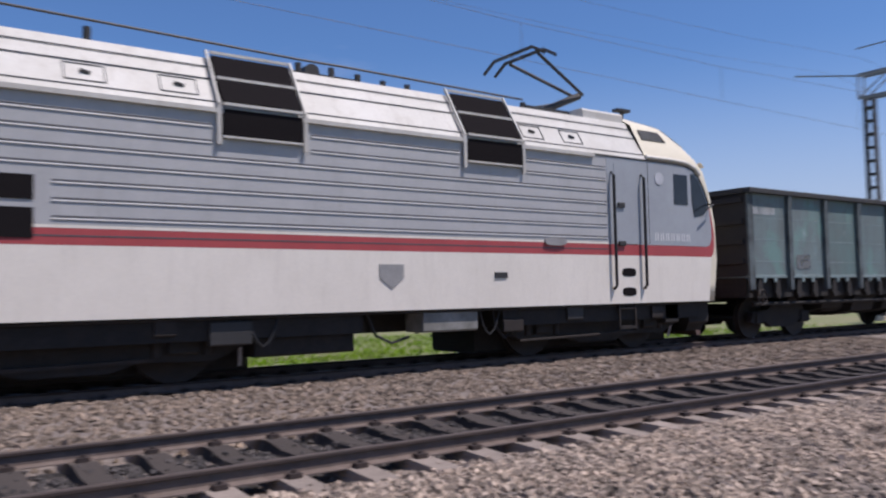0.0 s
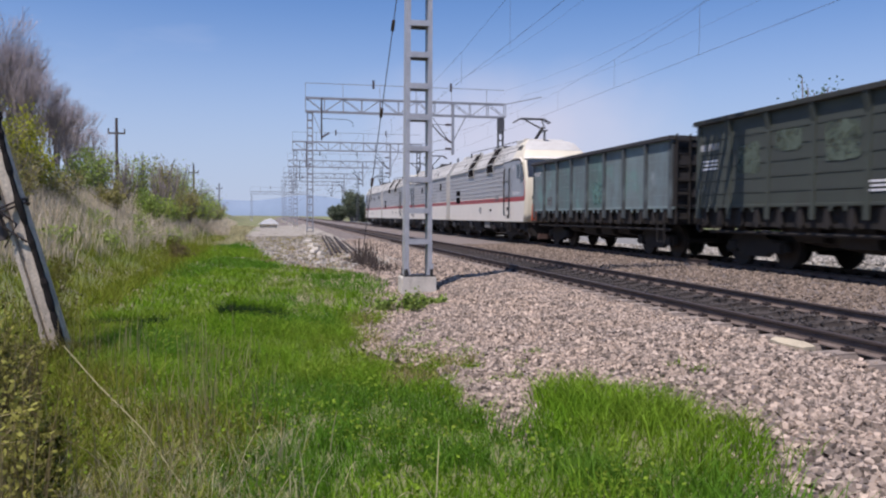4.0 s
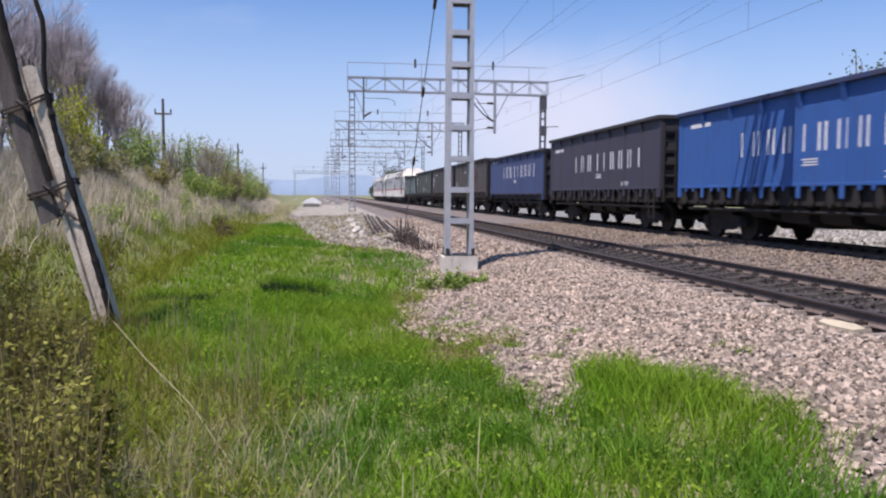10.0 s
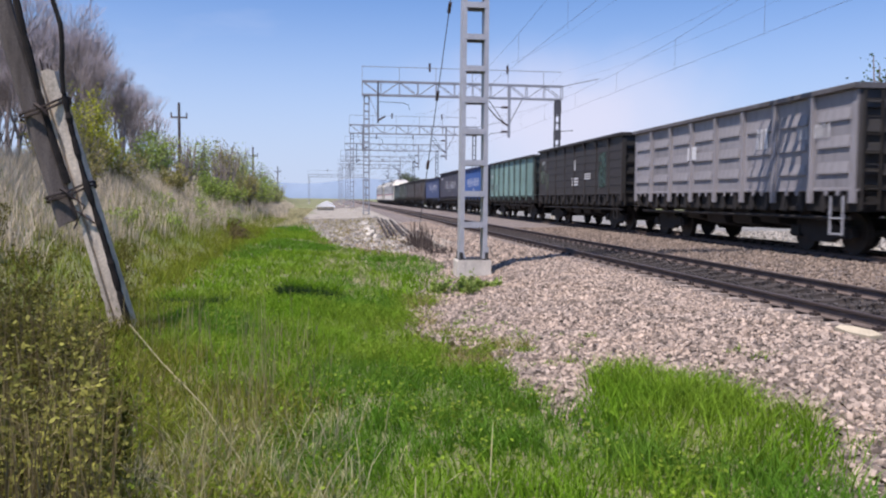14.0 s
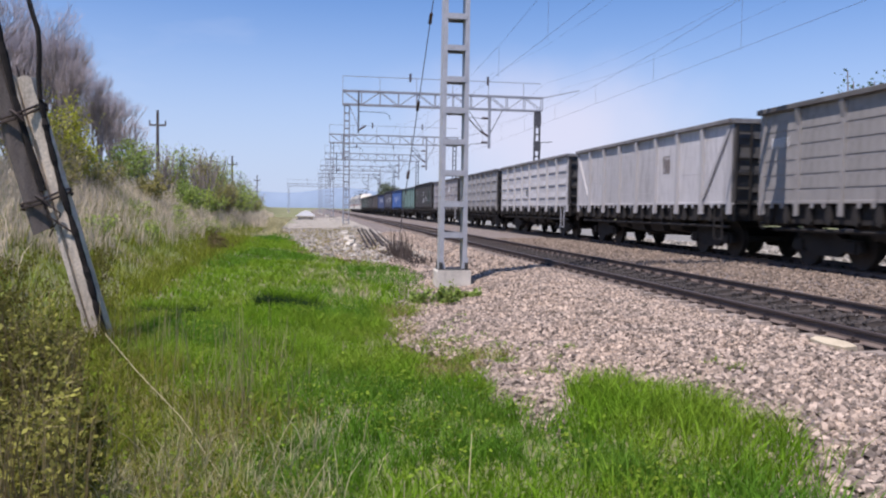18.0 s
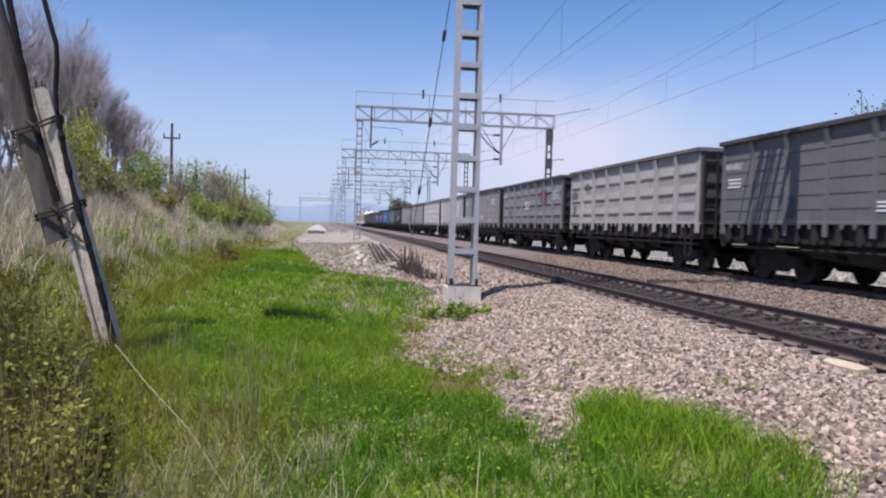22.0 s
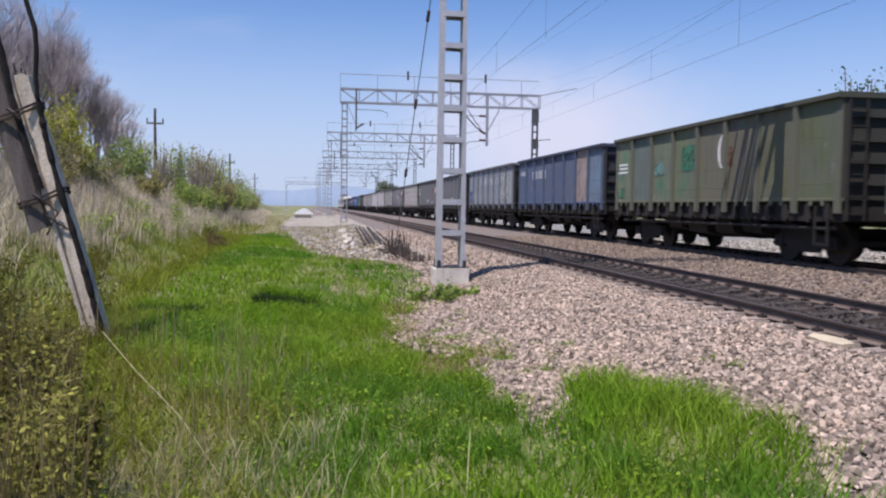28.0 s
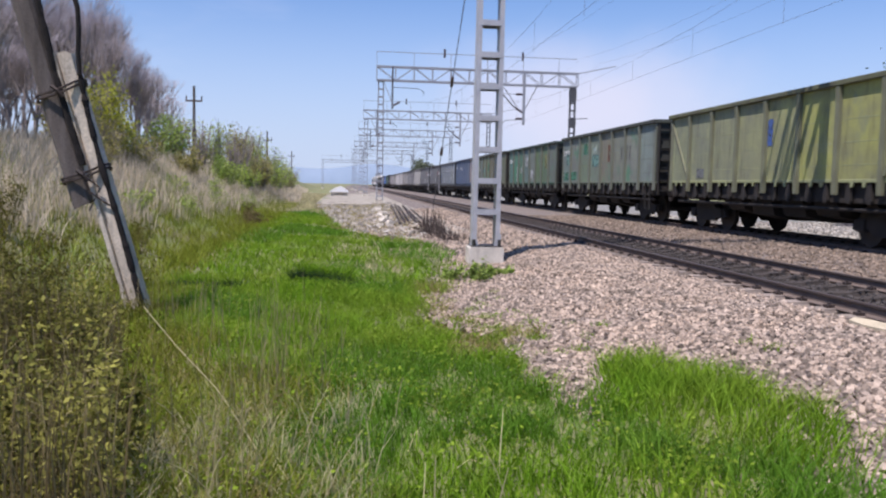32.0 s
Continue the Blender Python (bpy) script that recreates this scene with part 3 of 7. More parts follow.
def gantry(y, x0, x1, zb=9.9, depth=1.2, near=False, hangers=(), zg=-0.4, label="", boxes=False):
    g = thing("gantry", label or "grey steel lattice catenary gantry spanning both railway tracks", "gantry", "catenary gantries", kind="")
    material = galv if near else galv_far
    for x, nr in ((x0, near), (x1, False)):
        zg = zg + 0.1 if nr else zg
        mast_parts(g, x, y, zg + 0.27, zb, 0.56, 0.48, nr, x == x1 and not near)
        foot = Mesh().prism([(x - 0.35, zg - 0.5), (x + 0.35, zg - 0.5), (x + 0.34, zg + 0.22), (x + 0.32, zg + 0.25), (x - 0.32, zg + 0.25), (x - 0.34, zg + 0.22)], y - 0.3, y + 0.3)
        part("concrete_base", foot, concrete_pale, g, "pale concrete mast base")
        part("base_plate", Mesh().box(x - 0.31, x + 0.31, y - 0.27, y + 0.27, zg + 0.25, zg + 0.275), dark_steel, g)
        if nr:
            for sx in (-1, 1):
                for sy in (-1, 1):
                    part("anchor_bolt", Mesh().tube([(x + sx * 0.26, y + sy * 0.22, zg + 0.275), (x + sx * 0.26, y + sy * 0.22, zg + 0.40)], 0.035, 8), dark_steel, g)
                part("foot_gusset", Mesh().prism([(x + sx * 0.30, zg + 0.275), (x + sx * 0.16, zg + 0.275), (x + sx * 0.21, zg + 0.5), (x + sx * 0.30, zg + 0.5)], y - 0.2, y - 0.185), material, g)
    n = max(6, round((x1 - x0) / 1.4))
    a, b = x0 - 0.35, x1 + 0.35
    for e in (-0.28, 0.28):
        part("chord", Mesh().bar((a, y + e, zb + 0.06), (b, y + e, zb + 0.06), 0.12), material, g)
        part("chord", Mesh().bar((a, y + e, zb + depth), (b, y + e, zb + depth), 0.12), material, g)
        lace = Mesh()
        for k in range(n):
            xa, xb = a + (b - a) * k / n, a + (b - a) * (k + 1) / n
            lace.bar((xa, y + e, zb + 0.06), (xa, y + e, zb + depth), 0.06)
            lo, hi = (zb + 0.06, zb + depth) if k % 2 else (zb + depth, zb + 0.06)
            lace.bar((xa, y + e, lo), (xb, y + e, hi), 0.05)
        lace.bar((b, y + e, zb + 0.06), (b, y + e, zb + depth), 0.06)
        tagged(part("lacing", lace, material, g), kind="stuff")
    cross = Mesh()
    for k in range(n + 1):
        xa = a + (b - a) * k / n
        cross.bar((xa, y - 0.28, zb + 0.06), (xa, y + 0.28, zb + 0.06), 0.05)
        cross.bar((xa, y - 0.28, zb + depth), (xa, y + 0.28, zb + depth), 0.05)
    tagged(part("cross_bracing", cross, material, g), kind="stuff")
    # walkway rail and feeder posts on the beam
    railm = Mesh()
    for k in range(0, n + 1, 2):
        xa = a + (b - a) * k / n
        railm.bar((xa, y + 0.3, zb + depth), (xa, y + 0.3, zb + depth + 1.25), 0.04)
    railm.bar((a, y + 0.3, zb + depth + 1.25), (b, y + 0.3, zb + depth + 1.25), 0.05)
    part("top_rail", railm, material, g)
    for fr in (0.33, 0.72):
        xa = a + (b - a) * fr
        part("insulator", Mesh().tube([(xa, y, zb + depth + 0.9), (xa, y, zb + depth + 1.6)], 0.09, 8), porcelain, g, "brown insulator on the beam")
    part("outer_arm", Mesh().bar((x1 + 0.3, y, zb + depth), (x1 + 3.6, y, zb + depth + 0.75), 0.07), material, g)
    for hx, wire_x in hangers:
        if hx < 5:
            # short drop post on the near side, with one thin pipe and an insulator
            part("hanger_post", Mesh().bar((hx, y - 0.32, zb + depth), (hx, y - 0.32, 7.25), 0.13), dark_lattice, g, "short dark hanger post under the beam")
            part("hanger_brace", Mesh().bar((hx - 0.75, y - 0.3, zb), (hx, y - 0.3, 7.7), 0.05), material, g)
            part("tie_tube", Mesh().tube([(hx, y - 0.32, 9.0), (hx + 2.1, y - 0.32, 8.95), (hx + 2.5, y - 0.32, 8.75), (hx + 2.55, y - 0.32, 8.4)], 0.025, 6), dark_steel, g)
            part("insulator", Mesh().tube([(hx + 0.05, y - 0.32, 7.5), (hx + 0.6, y - 0.32, 7.85)], 0.075, 8), porcelain, g, "brown ribbed insulator")
            continue
        steel = dark_lattice if near else material
        s = 1 if wire_x > hx else -1
        part("hanger_post", Mesh().bar((hx, y - 0.32, zb + depth), (hx, y - 0.32, 6.3), 0.2), steel, g, "stout vertical hanger post under the beam")
        part("hanger_brace", Mesh().bar((hx - s * 1.1, y - 0.3, zb), (hx, y - 0.3, 7.4), 0.08), steel, g)
        part("cantilever_tube", Mesh().tube([(hx + s * 0.1, y - 0.32, 7.3), (hx + s * 0.95, y - 0.32, 7.85), (wire_x - s * 0.2, y - 0.32, 8.75)], 0.05, 6), dark_steel, g)
        part("tie_tube", Mesh().tube([(hx + s * 0.1, y - 0.32, 8.75), (wire_x, y - 0.32, 8.8)], 0.025, 6), dark_steel, g)
        part("cantilever_stay", Mesh().tube([(hx + s * 0.5, y - 0.32, 7.65), (hx + s * 1.7, y - 0.32, 9.3)], 0.03, 6), dark_steel, g)
        part("steady_arm", Mesh().tube([(hx + s * 0.1, y - 0.32, 6.75), (wire_x - s * 0.5, y - 0.32, 6.62), (wire_x + s * 0.25, y - 0.32, 6.05)], 0.028, 6), dark_steel, g)
        for z in (6.75, 7.3, 8.75):
            part("insulator", Mesh().tube([(hx + s * 0.15, y - 0.32, z + 0.03), (hx + s * 0.65, y - 0.32, z + (0.33 if z == 7.3 else 0.03))], 0.095, 8), porcelain, g, "brown ribbed insulator")
    if boxes:
        # dark gear strapped to the far mast
        for za, zc in ((zb - 1.15, zb - 0.1), (zb - 3.3, zb - 2.5)):
            part("mast_gear", Mesh().box(x1 - 0.25, x1 + 0.25, y - 0.3, y + 0.22, za, zc, 0.04), dark_lattice, g, "dark gear box strapped to the mast")
        part("gear_arm", Mesh().bar((x1, y - 0.2, zb - 2.6), (x1 + 1.3, y - 0.2, zb - 2.5), 0.06), dark_steel, g)
    return g


GANTRIES = ((-37.5, 2.75, 18.6), (G0, 2.71, 18.6), (66, 2.33, 18.3), (105, 1.85, 17.9), (141, 1.6, 17.4), (183, 1.0, 17.2), (226, 0.5, 17.0))
for gy, gx0, gx1 in GANTRIES:
    gantry(gy, gx0, gx1, zb=9.5 if gy > 30 else 9.9, depth=1.15, near=gy == G0, hangers=((8.85, WIRE), (14.45, FAR)) if gy < 30 else ((3.25, WIRE - 0.3), (14.1, FAR - 0.2)), boxes=gy == 66,
           label="galvanised lattice catenary gantry beside the grass, with a concrete base" if gy == G0 else "")
gantry(245, -8.5, 8.5, zb=7.4, depth=0.8, label="low grey lattice portal far down the line")

guy = thing("guy_wire", "steel guy wire with insulators from mast to ground", "guy wire")
GA, GB = Vector((2.85, 16.2, 9.7)), Vector((2.66, 27.0, -0.45))
part("strand", Mesh().tube([GA, GB], 0.013, 5), wire_mat, guy)
for fr in (0.36, 0.55, 0.73):
    part("insulator", Mesh().tube([GA.lerp(GB, fr), GA.lerp(GB, fr + 0.02)], 0.045, 8), porcelain, guy, "brown strain insulator")

stations = [-80] + [g[0] for g in GANTRIES] + [270, 330, 400]
for axis, nm in ((WIRE + 0.25, "near"), (FAR, "far")):
    line = thing("catenary", "thin dark contact wire and messenger wire above a track", "overhead wire", "overhead wires")
    pts = [(axis + (0.25 if i % 2 else -0.25), y - 0.3, 5.98) for i, y in enumerate(stations)]
    part("contact_wire", Mesh().tube(pts, 0.0055, 4), wire_mat, line)
    mess, drops = [], Mesh()
    for y0, y1 in zip(stations, stations[1:]):
        for k in range(8):
            u = k / 8
            z = 8.1 - 1.35 * 4 * u * (1 - u)
            mess.append((axis, y0 + (y1 - y0) * u, z))
            if k:
                drops.bar((axis, y0 + (y1 - y0) * u, z), (axis, y0 + (y1 - y0) * u, 5.98), 0.007)
    part("messenger_wire", Mesh().tube(mess, 0.0055, 4), wire_mat, line)
    tagged(part("dropper", drops, wire_mat, line), kind="stuff")
for fx, fz in ((18.9, 11.9), (20.6, 11.6), (14.1, 12.4)):
    pts = []
    for y0, y1 in zip(stations, stations[1:]):
        pts += [(fx, y0 + (y1 - y0) * k / 6, fz - 1.0 * 4 * (k / 6) * (1 - k / 6)) for k in range(6)]
    fw = thing("feeder_wire", "thin dark feeder wire strung along the gantries", "overhead wire", "overhead wires")
    part("strand", Mesh().tube(pts, 0.0055, 4), wire_mat, fw)

# ---- train ----
# seconds and metres that the train has run
RUN = ((0, 0), (1, 12.31), (2, 24.63), (3, 36.94), (4, 49.25), (6.5, 79.9), (8, 98.2), (9, 110.95), (10, 122.7), (11, 134.2), (12, 146.1), (13, 157.8), (14, 169.3), (17, 203.8), (18, 215.2), (19, 226.5), (20, 237.6), (21, 248.6), (22, 259.5), (23, 270.1), (24, 280.9), (25, 291.4), (28, 322.0), (29, 332.4), (30, 342.5), (30.5, 347.5), (31, 352.4), (32, 362.3))
TRAIN = []


def wheel_data():
    out = []
    for r, w, material in ((0.475, 0.13, wheel_mat), (0.62, 0.13, wheel_mat)):
        m = Mesh()
        n = 24
        rings = []
        for x, k in ((-w / 2, 0.12), (-w / 2 + 0.02, 0.45), (-w / 2 + 0.01, 0.85), (-w / 2, 0.98), (-w / 2, 1.0), (w / 2 - 0.03, 1.0), (w / 2 - 0.03, 1.055), (w / 2, 1.05), (w / 2, 0.86), (w / 2 - 0.03, 0.45), (w / 2, 0.12)):
            rings.append([(x, r * k * math.cos(2 * math.pi * j / n), r * k * math.sin(2 * math.pi * j / n)) for j in range(n)])
        v = [p for ring in rings for p in ring]
        f = [(i * n + j, i * n + (j + 1) % n, (i + 1) * n + (j + 1) % n, (i + 1) * n + j) for i in range(len(rings) - 1) for j in range(n)]
        f += [tuple(range(n)), tuple(range(len(v) - n, len(v)))[::-1]]
        out.append(m.add(v, f).data("wheel", material, False))
    return out


WAGON_WHEEL, LOCO_WHEEL = wheel_data()
SIDE_FRAME = Mesh().prism([(-1.25, 0.40), (-1.15, 0.62), (-0.6, 0.66), (-0.35, 0.80), (0.35, 0.80), (0.6, 0.66), (1.15, 0.62), (1.25, 0.40), (1.1, 0.33), (0.75, 0.42), (0.45, 0.25), (-0.45, 0.25), (-0.75, 0.42), (-1.1, 0.33)], -0.07, 0.07, "x").data("side_frame", under)
AXLE_BOX = Mesh().box(-0.09, 0.09, -0.15, 0.15, 0.34, 0.62, 0.03).data("axle_box", under)
SPRINGS = Mesh()
for dy in (-0.22, -0.07, 0.08, 0.23):
    SPRINGS.tube([(0, dy, 0.3), (0, dy, 0.58)], 0.06, 8)
SPRINGS = SPRINGS.data("spring", wheel_mat)
BOLSTER = Mesh().box(-1.1, 1.1, -0.22, 0.22, 0.5, 0.8, 0.05).data("bolster", under)
AXLE = Mesh().tube([(-1.1, 0, 0), (1.1, 0, 0)], 0.085, 10).data("axle", wheel_mat)


def bogie(parent, y):
    b = part("bogie", BOLSTER, under, parent, "sooty two-axle bogie", at=(0, y, 0))
    for sy in (-0.925, 0.925):
        part("axle", AXLE, wheel_mat, b, at=(0, sy, 0.475))
        for sx in (-1, 1):
            part("wheel", WAGON_WHEEL, wheel_mat, b, at=Matrix.Translation((sx * 0.79, sy, 0.475)) @ Matrix.Rotation(0 if sx < 0 else math.pi, 4, "Z"))
            part("axle_box", AXLE_BOX, under, b, at=(sx * 1.05, sy, 0))
    for sx in (-1, 1):
        part("side_frame", SIDE_FRAME, under, b, at=(sx * 1.03, 0, 0))
        part("spring", SPRINGS, wheel_mat, b, at=(sx * 1.03, 0, 0))
    return b


COUPLER = Mesh().box(-0.13, 0.13, -0.5, 0.1, 0.93, 1.19, 0.04).box(-0.22, 0.22, -0.58, -0.32, 0.88, 1.24, 0.05).data("coupler", under)
BRAKE_TANK = Mesh().tube([(-0.75, -0.45, 0.72), (-0.75, 0.45, 0.72)], 0.2, 12).data("brake_cylinder", under)
BRAKE_PIPE = Mesh().tube([(-1.2, -5.9, 0.98), (-1.2, 5.9, 0.98)], 0.03, 6).data("brake_pipe", under)
HATCH_ARM = Mesh().prism([(-0.05, 1.4), (0.05, 1.4), (0.09, 1.28), (0.12, 1.08), (0.04, 0.96), (-0.05, 0.94), (-0.09, 1.02), (-0.07, 1.26)], -0.035, 0.035, "x").data("hatch_arm", under)
CENTRE_SILL = Mesh().box(-0.3, 0.3, -6.4, 6.4, 0.86, 1.2).data("centre_sill", under)
HATCH_GEAR = Mesh().box(-0.5, 0.5, -2.75, 2.75, 0.72, 1.02)
for y0, y1, low in ((-2.7, -1.8, 0.5), (-1.35, -0.35, 0.44), (0.15, 1.25, 0.42), (1.75, 2.7, 0.52)):
    HATCH_GEAR.prism([(-1.3, 1.02), (1.3, 1.02), (1.15, low + 0.14), (0.4, low), (-0.4, low), (-1.15, low + 0.14)], y0, y1)
HATCH_GEAR = HATCH_GEAR.data("hatch_gear", under)
LOW_DECK = Mesh().box(-1.46, 1.46, -6.22, 6.22, 0.97, 1.235).data("deck", under)
DECK = Mesh().box(-1.46, 1.46, -6.22, 6.22, 0.97, 1.42).data("deck", under)
HATCH_SHAFT = Mesh().tube([(-1.38, -5.9, 0.82), (-1.38, 5.9, 0.82)], 0.05, 6).data("hatch_shaft", under)
CROSS_MEMBER = Mesh().box(-1.455, 1.455, -0.06, 0.06, 1.0, 1.25).data("cross_member", under)
RUNG_LADDER = Mesh().bar((0, -0.22, 0.45), (0, -0.22, 1.3), 0.035).bar((0, 0.22, 0.45), (0, 0.22, 1.3), 0.035).bar((0, -0.22, 0.48), (0, 0.22, 0.48), 0.035).bar((0, -0.22, 0.82), (0, 0.22, 0.82), 0.03)
END_LADDER = Mesh().bar((0, 0, 1.0), (0, 0, 3.5), 0.045).data("end_ladder", under)
LADDER_RUNG = Mesh().bar((0.022, 0, 0), (0.378, 0, 0), 0.032).data("rung", under)
HAND_WHEEL = Mesh().tube([(0, 0.17 * math.cos(a), 0.17 * math.sin(a)) for a in (2 * math.pi * k / 14 for k in range(15))], 0.018, 6).bar((0, -0.17, 0), (0, 0.17, 0), 0.025).bar((0, 0, -0.17), (0, 0, 0.17), 0.025).data("hand_wheel", wheel_mat)

GRIME = (0.055, 0.042, 0.036)
HW, HL, Z1 = 1.575, 6.27, 3.66


def gondola(index, label, color, color2, style, rust_amount=0.4, post_color=None, rail_color=None, diagonals=False, z1=Z1, tabs=True, marks=(), amount=0.7, patches=(), end_color=None, blots=(), panels=()):
    """An open-top freight wagon. Styles: rib (plain panels between posts), corr (pressed horizontal ribs), smooth (flush sheet), plank (long horizontal swages)."""
    z0 = 1.45 if tabs else 1.27
    w = thing("gondola_wagon", label, "freight wagon", "gondola wagons of the train")
    base = mat("wagon_%d" % index, color, 0.65, 0, color2, 0.9, amount, 0.10, 40, 0.05, rust=GRIME, rust_amount=rust_amount + 0.2, stretch=(1, 1, 0.8))
    panelm = mat("wagon_panel_%d" % index, color, 0.65, 0, color2, 0.9, amount, 0.10, 40, 0.05, rust=GRIME, rust_amount=rust_amount + 0.2, stretch=(1, 1, 0.8), obj=0.16, blots=blots, jitter=True)
    postm = base if post_color is None else mat("wagon_post_%d" % index, post_color, 0.7, 0, color2, 1.4, 0.5, 0.1, 40)
    railm = mat("wagon_rail_%d" % index, rail_color or tuple(c * 0.45 for c in color), 0.75, 0, (0.05, 0.045, 0.04), 2.0, 0.8)
    # sooty end walls and ribs, colour also darkened for shade between the wagons
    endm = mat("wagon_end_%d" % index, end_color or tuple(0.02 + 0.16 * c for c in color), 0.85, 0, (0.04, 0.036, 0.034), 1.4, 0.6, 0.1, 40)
    t = 0.012
    for s in (-1, 1):
        part("side_wall", Mesh().box(*sorted((s * HW, s * (HW - t))), -HL, HL, z0, z1 - 0.04), base, w)
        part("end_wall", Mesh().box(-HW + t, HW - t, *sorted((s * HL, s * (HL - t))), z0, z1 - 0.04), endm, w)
    part("floor_plate", Mesh().box(-HW + t, HW - t, -HL + t, HL - t, z0 - 0.02, z0), base, w)
    for s in (-1, 1):
        part("top_rail", Mesh().box(*sorted((s * (HW - 0.05), s * (HW + 0.12))), -HL - 0.04, HL + 0.04, z1 - 0.12, z1, 0.015), railm, w, "dark top rail")
        part("end_rail", Mesh().box(-HW + 0.05, HW - 0.05, *sorted((s * (HL - 0.04), s * (HL + 0.07))), z1 - 0.12, z1), railm, w)
        part("side_sill", Mesh().box(*sorted((s * (HW - 0.1), s * (HW + 0.012))), -HL, HL, z0 - 0.04, z0 + 0.03, 0.008), base if tabs else railm, w)
    # posts on both sides, with feet that reach below the sill
    n = 8
    step = 2 * HL / n
    proud = {"rib": 0.085, "corr": 0.075, "smooth": 0.010, "plank": 0.03}[style]
    foot = 1.14 if tabs else z0 - 0.08
    post = Mesh().prism([(HW - 0.005, foot), (HW + proud * 0.8 + 0.01, foot), (HW + proud, z0 + 0.1), (HW + proud, z1 - 0.5), (HW + 0.105, z1 - 0.12), (HW - 0.005, z1 - 0.12)], -0.075, 0.075).data("post", postm)
    plate = Mesh().box(HW - 0.002, HW + 0.004, -step / 2 + 0.07, step / 2 - 0.07, z0 + 0.03, z1 - 0.1).data("side_panel", panelm) if style in ("rib", "corr") else None
    endpost = Mesh().box(HW - 0.04, HW + 0.02, -0.1, 0.1, z0 - 0.3, z1 - 0.14).data("corner_post", postm)
    seams = {"corr": (1.78, 2.34, 2.92), "plank": (1.75, 2.08, 2.42, 2.76, 3.1), "rib": (1.78, 2.28, 2.78), "smooth": ()}[style]
    half = step / 2 - (0.22 if style == "corr" else 0.08)
    d, up = {"corr": (0.045, 0.30), "plank": (0.011, 0.30), "rib": (0.008, 0.03), "smooth": (0, 0)}[style]
    ribdata = Mesh().prism([(HW - 0.002, 0), (HW + d, 0.006), (HW + d, up * 0.15), (HW - 0.002, up)], -half, half).data("pressed_rib", base) if seams else None
    lug = Mesh().prism([(-0.07, 1.43), (0.07, 1.43), (0.045, 1.31), (-0.03, 1.31)], -0.035, 0.0, "x").data("hinge_lug", base)
    for s, turn in ((1, 0), (-1, math.pi)):
        R = Matrix.Rotation(turn, 4, "Z")
        for k in range(n + 1):
            y = -HL + step * k
            data = endpost if k in (0, n) else post
            yy = y + (0.1 if k == 0 else -0.1 if k == n else 0)
            part("corner_post" if k in (0, n) else "post", data, postm, w, at=Matrix.Translation((0, yy, 0)) @ R)
        for k in range(n):
            y = -HL + step * (k + 0.5)
            if plate:
                data = plate
                if panels and s < 0:
                    # a row of panels of different paint, listed from the front end of the wagon
                    own = panels[n - 1 - k]
                    data = plate.copy()
                    data.materials.clear()
                    data.materials.append(mat("wagon_%d_paint_%d" % (index, k), own, 0.7, 0, tuple(0.25 * c + 0.09 for c in own), 1.1, 0.75, 0.12, 40, 0.05, rust=GRIME, rust_amount=rust_amount + 0.15, blots=blots, jitter=True))
                part("side_panel", data, panelm, w, at=Matrix.Translation((0, y, 0)) @ R)
            for z in seams:
                part("pressed_rib" if style == "corr" else "panel_seam", ribdata, base, w, at=Matrix.Translation((0, y, z)) @ R)
            if tabs:
                for e in (-0.35, 0.35):
                    part("hatch_arm", HATCH_ARM, under, w, at=(s * (HW - 0.045), y + e, 0))
                    if s < 0:
                        part("hinge_lug", lug, base, w, at=(-HW + 0.02, y + e * 0.6, 0))
        if diagonals:
            for yy, d in ((-HL + 0.05, 1), (HL - 0.05, -1)):
                part("diagonal_brace", Mesh().bar((s * (HW + 0.03), yy, z1 - 0.2), (s * (HW + 0.03), yy + d * step * 0.92, z0 + 0.1), 0.06, 0.1), postm, w)
        # end wall ribs and corner ladder
        for z in (1.8, 2.25, 2.7, 3.2):
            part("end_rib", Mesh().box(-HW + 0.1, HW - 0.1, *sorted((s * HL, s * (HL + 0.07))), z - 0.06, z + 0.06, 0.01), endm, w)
    part("centre_sill", CENTRE_SILL, under, w)
    part("deck", DECK if tabs else LOW_DECK, under, w)
    part("hatch_gear", HATCH_GEAR, under, w)
    part("hatch_shaft", HATCH_SHAFT, under, w)
    part("brake_pipe", BRAKE_PIPE, under, w)
    part("brake_cylinder", BRAKE_TANK, under, w)
    part("brake_reservoir", BRAKE_TANK, under, w, at=(0.0, 1.7, 0.02))
    for k in range(9):
        part("cross_member", CROSS_MEMBER, under, w, at=(0, -HL + step * k + (0.1 if k == 0 else -0.1 if k == 8 else 0), 0))
    part("corner_ladder", RUNG_LADDER.data("corner_ladder", galv if index in (10, 12, 17, 18) else under), under, w, "grab ladder at the corner", at=(-HW - 0.04, -HL + 0.55, 0))
    ladder = part("end_ladder", END_LADDER, postm, w, "grab ladder up the end wall", at=(-HW + 0.08, -HL - 0.11, 0))
    part("ladder_stile", END_LADDER, postm, ladder, at=(0.4, 0, 0))
    for rung in range(7):
        part("rung", LADDER_RUNG, postm, ladder, at=(0, 0, 1.15 + 0.36 * rung))
    part("hand_wheel", HAND_WHEEL, wheel_mat, w, "brake hand wheel", at=(-HW - 0.07, HL - 0.35, 0.98))
    for s in (-1, 1):
        part("coupler", COUPLER, under, w, at=Matrix.Translation((0, s * 6.42, 0)) @ Matrix.Rotation(0 if s < 0 else math.pi, 4, "Z"))
        bogie(w, s * 4.33)
    # stencils on the side that faces the grass: (y, z, width, height, material)
    off = {"rib": 0.010, "corr": 0.044, "smooth": 0.0, "plank": 0.010}[style]
